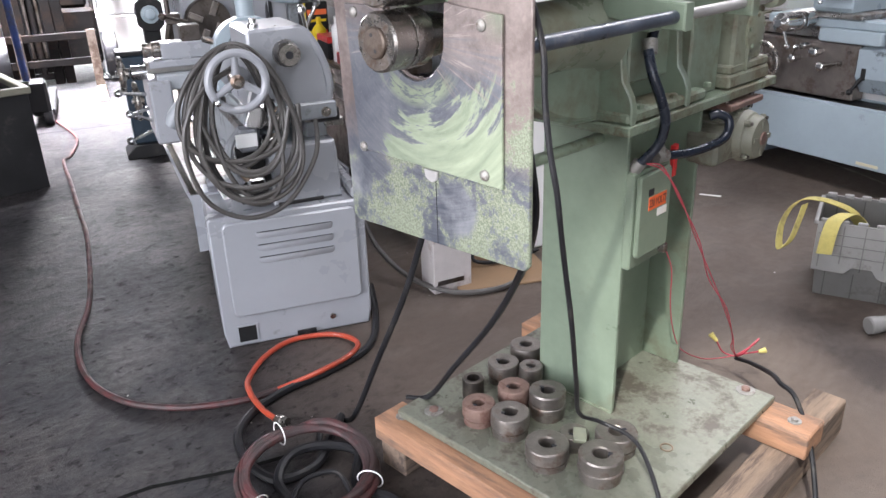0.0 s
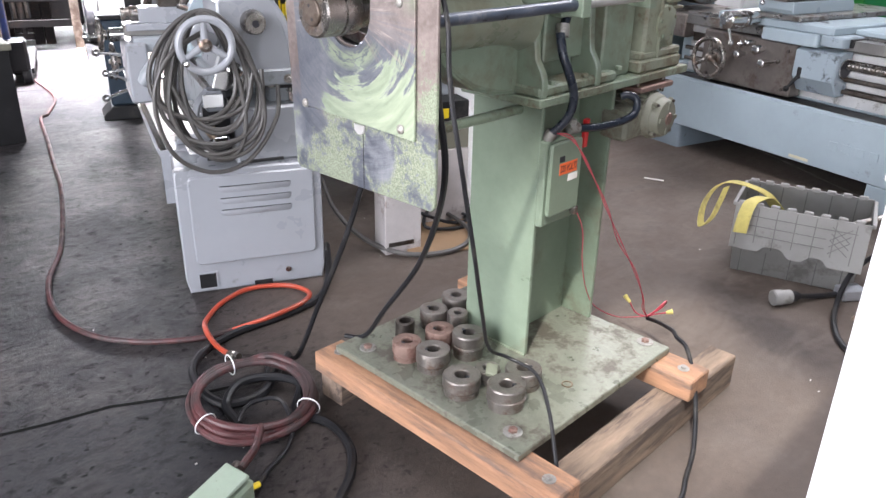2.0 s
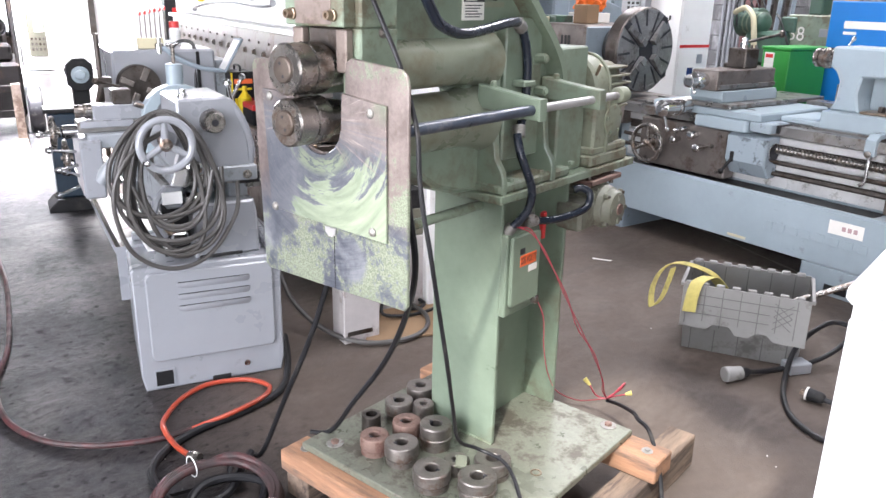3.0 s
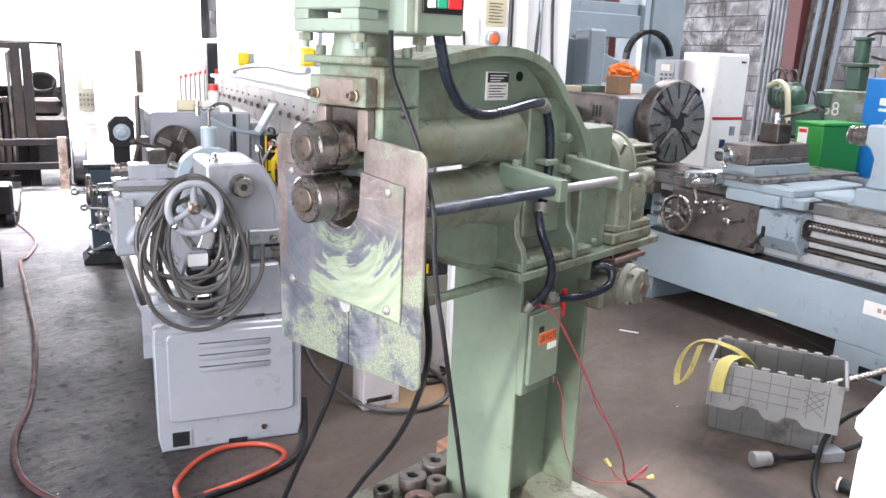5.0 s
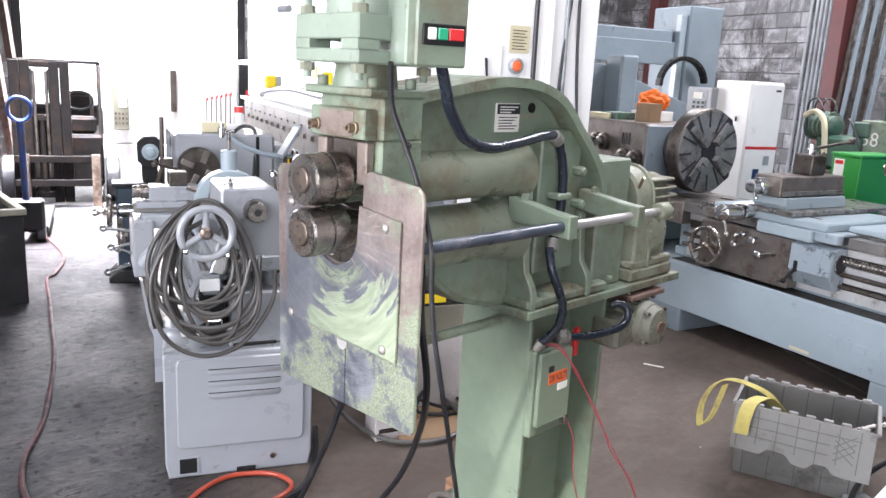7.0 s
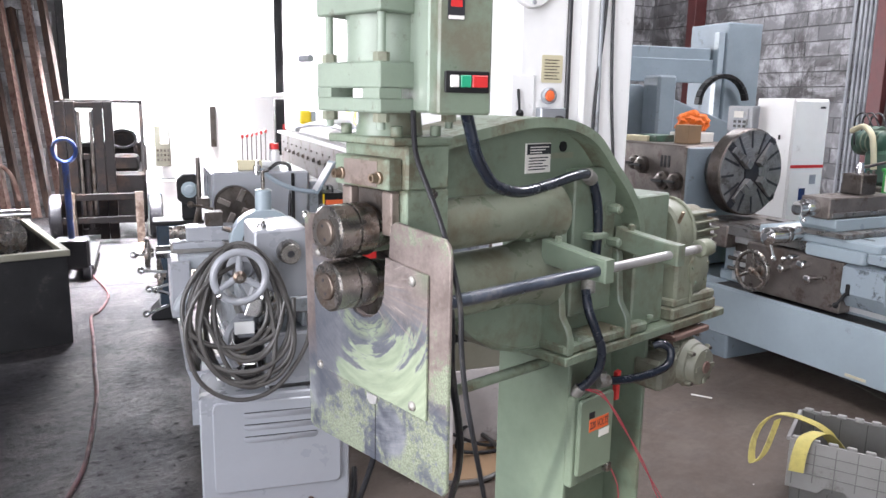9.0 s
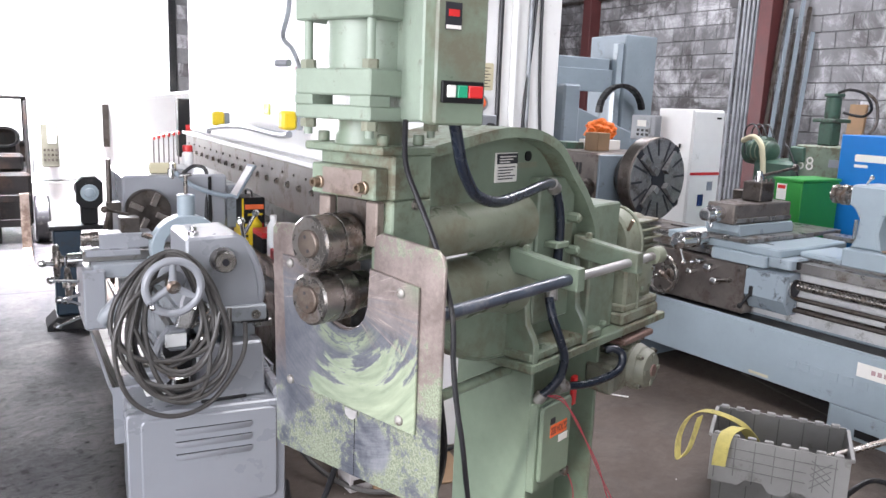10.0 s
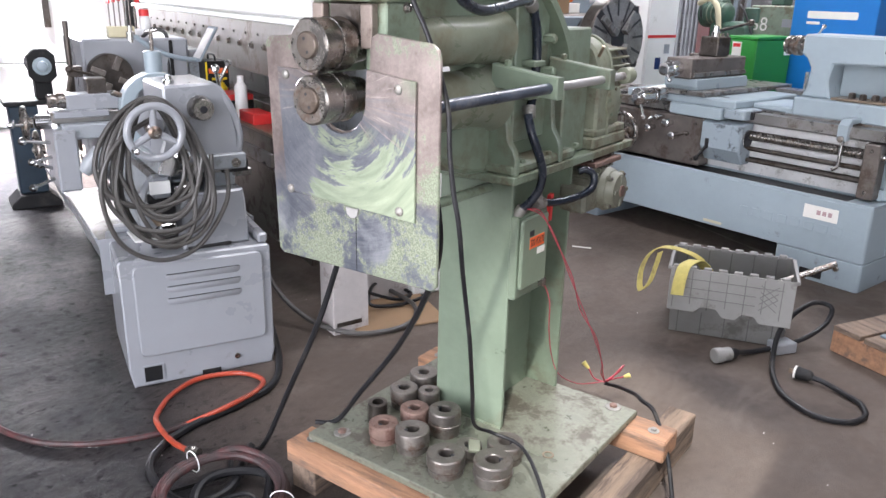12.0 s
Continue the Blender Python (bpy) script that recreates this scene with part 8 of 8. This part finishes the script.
def build_cnc():
    t = local_thing("machining_centre", gh(-0.72, 7.7, 0), "white enclosed machining centre with a control panel", "machine tool")
    part("enclosure_base", box(B(), 0.0, 1.9, 0, 1.2, 0.0, 0.62, 0.01), WHITE_P, t)
    part("enclosure", prism(B(), [(0.05, 0.63), (0.05, 0.85), (0.30, 1.12), (0.36, 1.45), (1.85, 1.6), (1.85, 0.63)], "y", 0.03, 1.15, 0.01), WHITE_P, t)
    c = part("control_panel", box(B(), 0.11, 0.27, -0.12, -0.02, 0.78, 1.22, 0.01), OLIVE, t, "grey control panel with keys")
    part("panel_screen", box(B(), 0.17, 0.25, -0.124, -0.1195, 1.02, 1.20, 0), PAPER, c)
    for k in range(12):
        part("panel_key", box(B(), 0.13 + 0.035 * (k % 4), 0.15 + 0.035 * (k % 4), -0.125, -0.1195, 0.84 + 0.05 * (k // 4), 0.865 + 0.05 * (k // 4), 0), STEEL_D, c)
    part("control_arm", box(B(), 0.16, 0.22, -0.02, 0.04, 0.9, 1.0, 0), GREY_D, t)
    part("door_edge", box(B(), 0.70, 0.76, -0.01, 0.03, 0.98, 1.42, 0.003), STEEL_D, t)


build_cnc()


def build_forklift():
    t = local_thing("forklift", gh(-1.13, 7.45, 0), "dark forklift truck parked with its mast facing the shop", "forklift")
    for x in (-0.36, -0.265, -0.01, 0.085):
        part("mast_rail", box(B(), x - 0.044, x + 0.044, -0.06, 0.06, 0.05, 1.46, 0.005), MAST_BLACK, t)
    for z in (1.42, 0.9, 0.12):
        part("mast_crossbar", box(B(), -0.40, 0.125, 0.0, 0.05, z - 0.03, z + 0.03, 0.004), MAST_BLACK, t)
    for z in (0.22, 0.46):
        part("carriage_bar", box(B(), -0.40, 0.40, -0.11, -0.065, z, z + 0.07, 0.005), MAST_BLACK, t)
    for x in (-0.30, 0.34):
        part("fork", prism(B(), [(-0.11, 0.55), (-0.11, 0.02), (-0.95, 0.006), (-0.95, 0.002), (-0.16, 0.002), (-0.15, 0.55)], "x", x - 0.04, x + 0.04, 0.002), FORK_STEEL, t)
    part("lift_cylinder", cyl(B(), (-0.137, 0.03, 0.1), (-0.137, 0.03, 0.9), 0.03, seg=14), MAST_BLACK, t)
    for x in (-0.055, 0.055):
        part("lift_chain", tube(B(), [(x - 0.137, -0.02, 0.3), (x - 0.137, -0.02, 1.36)], 0.016, 6, 2), STEEL_D, t)
        part("hydraulic_hose", tube(B(), [(x * 1.4 - 0.137, 0.01, 0.3), (x * 1.6 - 0.137, 0.0, 0.9), (x * 1.4 - 0.137, 0.01, 1.38)], 0.013, 6, 4), RUBBER, t)
    part("mast_plate", box(B(), -0.37, 0.10, 0.055, 0.075, 0.15, 0.88, 0.003), MAST_BLACK, t)
    part("dash", box(B(), 0.10, 0.36, 0.30, 0.48, 0.72, 0.90, 0.03), MAST_BLACK, t)
    part("steering_wheel", tube(B(), [(0.20 + 0.14 * math.cos(k * math.pi / 6), 0.62 - 0.05 * math.sin(k * math.pi / 6), 1.05 + 0.10 * math.sin(k * math.pi / 6)) for k in range(12)], 0.014, 6, 2, True), RUBBER, t)
    part("chassis", box(B(), -0.40, 0.42, 0.16, 1.7, 0.18, 0.72, 0.03), MAST_BLACK, t)
    part("counterweight", box(B(), -0.42, 0.44, 1.5, 1.95, 0.15, 0.95, 0.05), MAST_BLACK, t)
    part("seat_back", box(B(), 0.06, 0.34, 0.95, 1.10, 0.72, 1.12, 0.04), MAST_BLACK, t)
    for x in (-0.38, 0.40):
        part("guard_post", tube(B(), [(x, 0.25, 0.7), (x, 0.42, 1.30), (x, 0.55, 1.44)], 0.022, 8, 4), MAST_BLACK, t)
        part("guard_post", tube(B(), [(x, 1.5, 0.9), (x, 1.45, 1.44)], 0.022, 8, 2), MAST_BLACK, t)
    part("overhead_guard", box(B(), -0.40, 0.42, 0.50, 1.5, 1.44, 1.47, 0.006), MAST_BLACK, t)
    for x in (-0.47, 0.50):
        for y in (0.28, 1.45):
            w = part("tyre", rev(B(), [(-0.07, 0.14), (-0.07, 0.225), (-0.05, 0.245), (0.05, 0.245), (0.07, 0.225), (0.07, 0.14)], (x, y, 0.2455), (1, 0, 0), 28, close=False), RUBBER, t)
            part("rim", rev(B(), [(-0.055, 0.142), (0.05, 0.142)], (x, y, 0.2455), (1, 0, 0), 22), MAST_BLACK, w)


build_forklift()


def build_black_bench():
    t = local_thing("bench_machine", gh(-1.20, 3.93, 0, 16), "black steel chip bin carrying a small geared machine", "machine tool")
    part("bin_side", box(B(), -1.0, 0.0, 0.0, 0.02, 0.0, 0.56, 0.004), BLACK, t)
    part("bin_side", box(B(), -0.02, 0.0, 0.0205, 1.5, 0.0, 0.56, 0.004), BLACK, t)
    part("bin_side", box(B(), -1.0, -0.0205, 1.48, 1.5, 0.0, 0.56, 0.004), BLACK, t)
    part("bin_rim", box(B(), -1.0, 0.015, -0.018, 0.03, 0.5605, 0.60, 0.004), OLIVE, t)
    part("bin_rim", box(B(), -0.03, 0.015, 0.0305, 1.5, 0.5605, 0.60, 0.004), OLIVE, t)
    part("bin_floor", box(B(), -0.98, -0.0205, 0.0205, 1.48, 0.3, 0.32, 0), BLACK, t)
    part("machine_bed", box(B(), -0.9, -0.18, 0.25, 1.3, 0.32, 0.70, 0.02), STEEL_D, t)
    part("machine_head", box(B(), -0.9, -0.40, 0.45, 0.95, 0.70, 0.98, 0.02), APRON, t)
    part("gear_wheel", rev(B(), [(0, 0.12), (0.04, 0.12), (0.045, 0.05), (0.07, 0.04)], (-0.30, 0.24, 0.66), (0.15, -1, 0), 24), STEEL, t)
    part("spindle", cyl(B(), (-0.40, 0.30, 0.80), (-0.14, 0.26, 0.80), 0.035, seg=16), CHROME, t)
    part("copper_pipe", tube(B(), [(-0.36, 0.35, 0.98), (-0.34, 0.33, 1.08), (-0.28, 0.31, 1.10), (-0.22, 0.30, 1.03), (-0.19, 0.29, 0.88)], 0.013, 8, 6), DIE_R, t)
    ob = small_box("blue_carton", gh(-1.78, 4.55, 0.9805, 12), 0.30, 0.22, 0.13, BLUE_B, "blue printed carton on the bench machine", "carton")
    part("text_bar", box(B(), -0.12, 0.10, -0.1115, -0.1102, 0.03, 0.08, 0), PAPER, ob)


build_black_bench()


def build_pallet_jack():
    t = local_thing("pallet_jack", gh(-1.32, 5.75, 0), "blue pallet jack with its looped handle raised", "pallet jack")
    part("jack_body", box(B(), -0.13, 0.13, -0.08, 0.08, 0.10, 0.36, 0.02), BLACK, t)
    part("jack_shaft", cyl(B(), (0, -0.02, 0.36), (0, -0.10, 1.0), 0.026, seg=12), NAVY, t)
    ring = [(0.085 * math.cos(a), -0.11 - 0.02 * math.sin(a), 1.09 + 0.095 * math.sin(a)) for a in [2 * math.pi * k / 12 for k in range(12)]]
    part("jack_handle", tube(B(), ring, 0.016, 8, 3, True), NAVY, t)
    for x in (-0.10, 0.10):
        part("jack_wheel", cyl(B(), (x - 0.03, 0, 0.0805), (x + 0.03, 0, 0.0805), 0.08, seg=20), RUBBER, t)
        part("jack_fork", box(B(), x - 0.11, x + 0.05, 0.08, 1.15, 0.06, 0.11, 0.006), BLACK, t)


build_pallet_jack()
for k in range(6):
    a, b_ = gh(-2.3 + 0.15 * k, 9.3 + 0.05 * k) @ Vector((0, 0, 0)), gh(-2.75 + 0.17 * k, H1 - 0.08) @ Vector((0, 0, 2.6 + 0.25 * (k % 3)))
    solid("leaning_timber", cyl(B(), a, b_, 0.06, seg=4), SHADED_TIMBER if k % 2 else DIE_R, "long rough timber leaning beside the bay door", "timber", "timbers beside the bay door")


# litter on the floor
solid("paper_strip", box(B(), -0.055, 0.055, -0.008, 0.008, 0, 0.003, 0.001, pose(2.56, 1.07, 0.0005, 0, 0, -70)), PAPER, "thin white paper strip lying on the floor", "paper")
random.seed(77)
bm = B()
for k in range(34):
    x, y = random.uniform(-0.7, 2.6), random.uniform(-0.7, 2.2)
    if 0.0 < x < 0.7 and -0.2 < y < 0.75:
        continue
    s = random.uniform(0.0015, 0.004)
    box(bm, -s, s, -s * 0.5, s * 0.5, 0, 0.002, 0, pose(x, y, 0.0006, 0, 0, random.uniform(0, 180)))
tagged(part("floor_litter", bm, OLD_CARTON), "pale chips and paper crumbs scattered over the floor", "litter", kind="stuff")


# ---- lettering that can be read ----
def lettering(txt, m, size, mtl, parent):
    c = bpy.data.curves.new("lettering", "FONT")
    c.body, c.size, c.align_x, c.align_y, c.extrude = txt, size, "CENTER", "CENTER", 0.0002
    tmp = bpy.data.objects.new("lettering", c)
    me = bpy.data.meshes.new_from_object(tmp)
    bpy.data.objects.remove(tmp)
    me.transform(ORIGIN[parent].inverted() @ m)
    me.materials.append(mtl)
    ob = new("lettering", me)
    ob.parent = parent
    return ob


for ob in list(bpy.data.objects):
    if ob.name == "voltage_label":
        ORIGIN[ob] = ORIGIN[ob.parent]
        lettering("220 VOLTS", pose(0.391, 0.1722, 0.763, 90, 0, 0) @ Matrix.Diagonal((0.72, 1.25, 1, 1)), 0.022, INK, ob)
    if ob.name.startswith("caution_label"):
        top_ = ob.name == "caution_label"
        lettering("CAUTION", pose(-0.0045, 0.61, 1.685 if top_ else 1.49, 90, 0, -90) @ Matrix.Diagonal((0.8, 1, 1, 1)), 0.046, INK if top_ else YEL_L, ob)
    if ob.name == "mill_column":
        lettering("38", pose(-0.003, 0.36, 1.21, 90, 0, -90), 0.15, PAPER, ob)


# ---- blocks of the walls, one by one ----
def lay_blocks(parent, put, length, height, skip, name="block"):
    """Courses of blocks proud of the mortar, in running bond; each block is an island of one joined part."""
    bw, bh, gap = 0.405, 0.2, 0.011
    verts, faces = [], []
    n = 0
    for r in range(int(height / bh)):
        x = -bw / 2 if r % 2 else 0.0
        while x < length:
            x0, x1 = max(x, 0), min(x + bw - gap, length)
            z0, z1 = r * bh, r * bh + bh - gap
            if x1 - x0 > 0.06 and not skip(x0, x1, z0, z1):
                n += 1
                d = 0.010 + 0.004 * ((n * 7919) % 13) / 13
                i = len(verts)
                e = 0.005
                verts += [put(a, 0.0005, c) for a, c in ((x0, z0), (x1, z0), (x1, z1), (x0, z1))]
                verts += [put(a, d, c) for a, c in ((x0 + e, z0 + e), (x1 - e, z0 + e), (x1 - e, z1 - e), (x0 + e, z1 - e))]
                faces += [(i + 4, i + 5, i + 6, i + 7)] + [(i + k, i + (k + 1) % 4, i + 4 + (k + 1) % 4, i + 4 + k) for k in range(4)]
            x += bw
    me = bpy.data.meshes.new(name)
    me.from_pydata([tuple(v) for v in verts], [], faces)
    me.materials.append(BLOCK)
    ob = new(name, me)
    ob.parent = parent
    tagged(ob, "running bond of stained grey concrete blocks", kind="stuff")


lay_blocks(wall_side, lambda a, d, z: gh(G1 - d, a - 2.0, z).translation, 12.5, 5.4, lambda *q: False, "blocks")
lay_blocks(wall_far, lambda a, d, z: gh(G0 + a, H1 - d, z).translation, G1 - G0, 5.4, lambda x0, x1, z0, z1: x1 > DOOR_G0 - G0 - 0.01 and x0 < DOOR_G1 - G0 + 0.01 and z0 < DOOR_Z, "blocks")
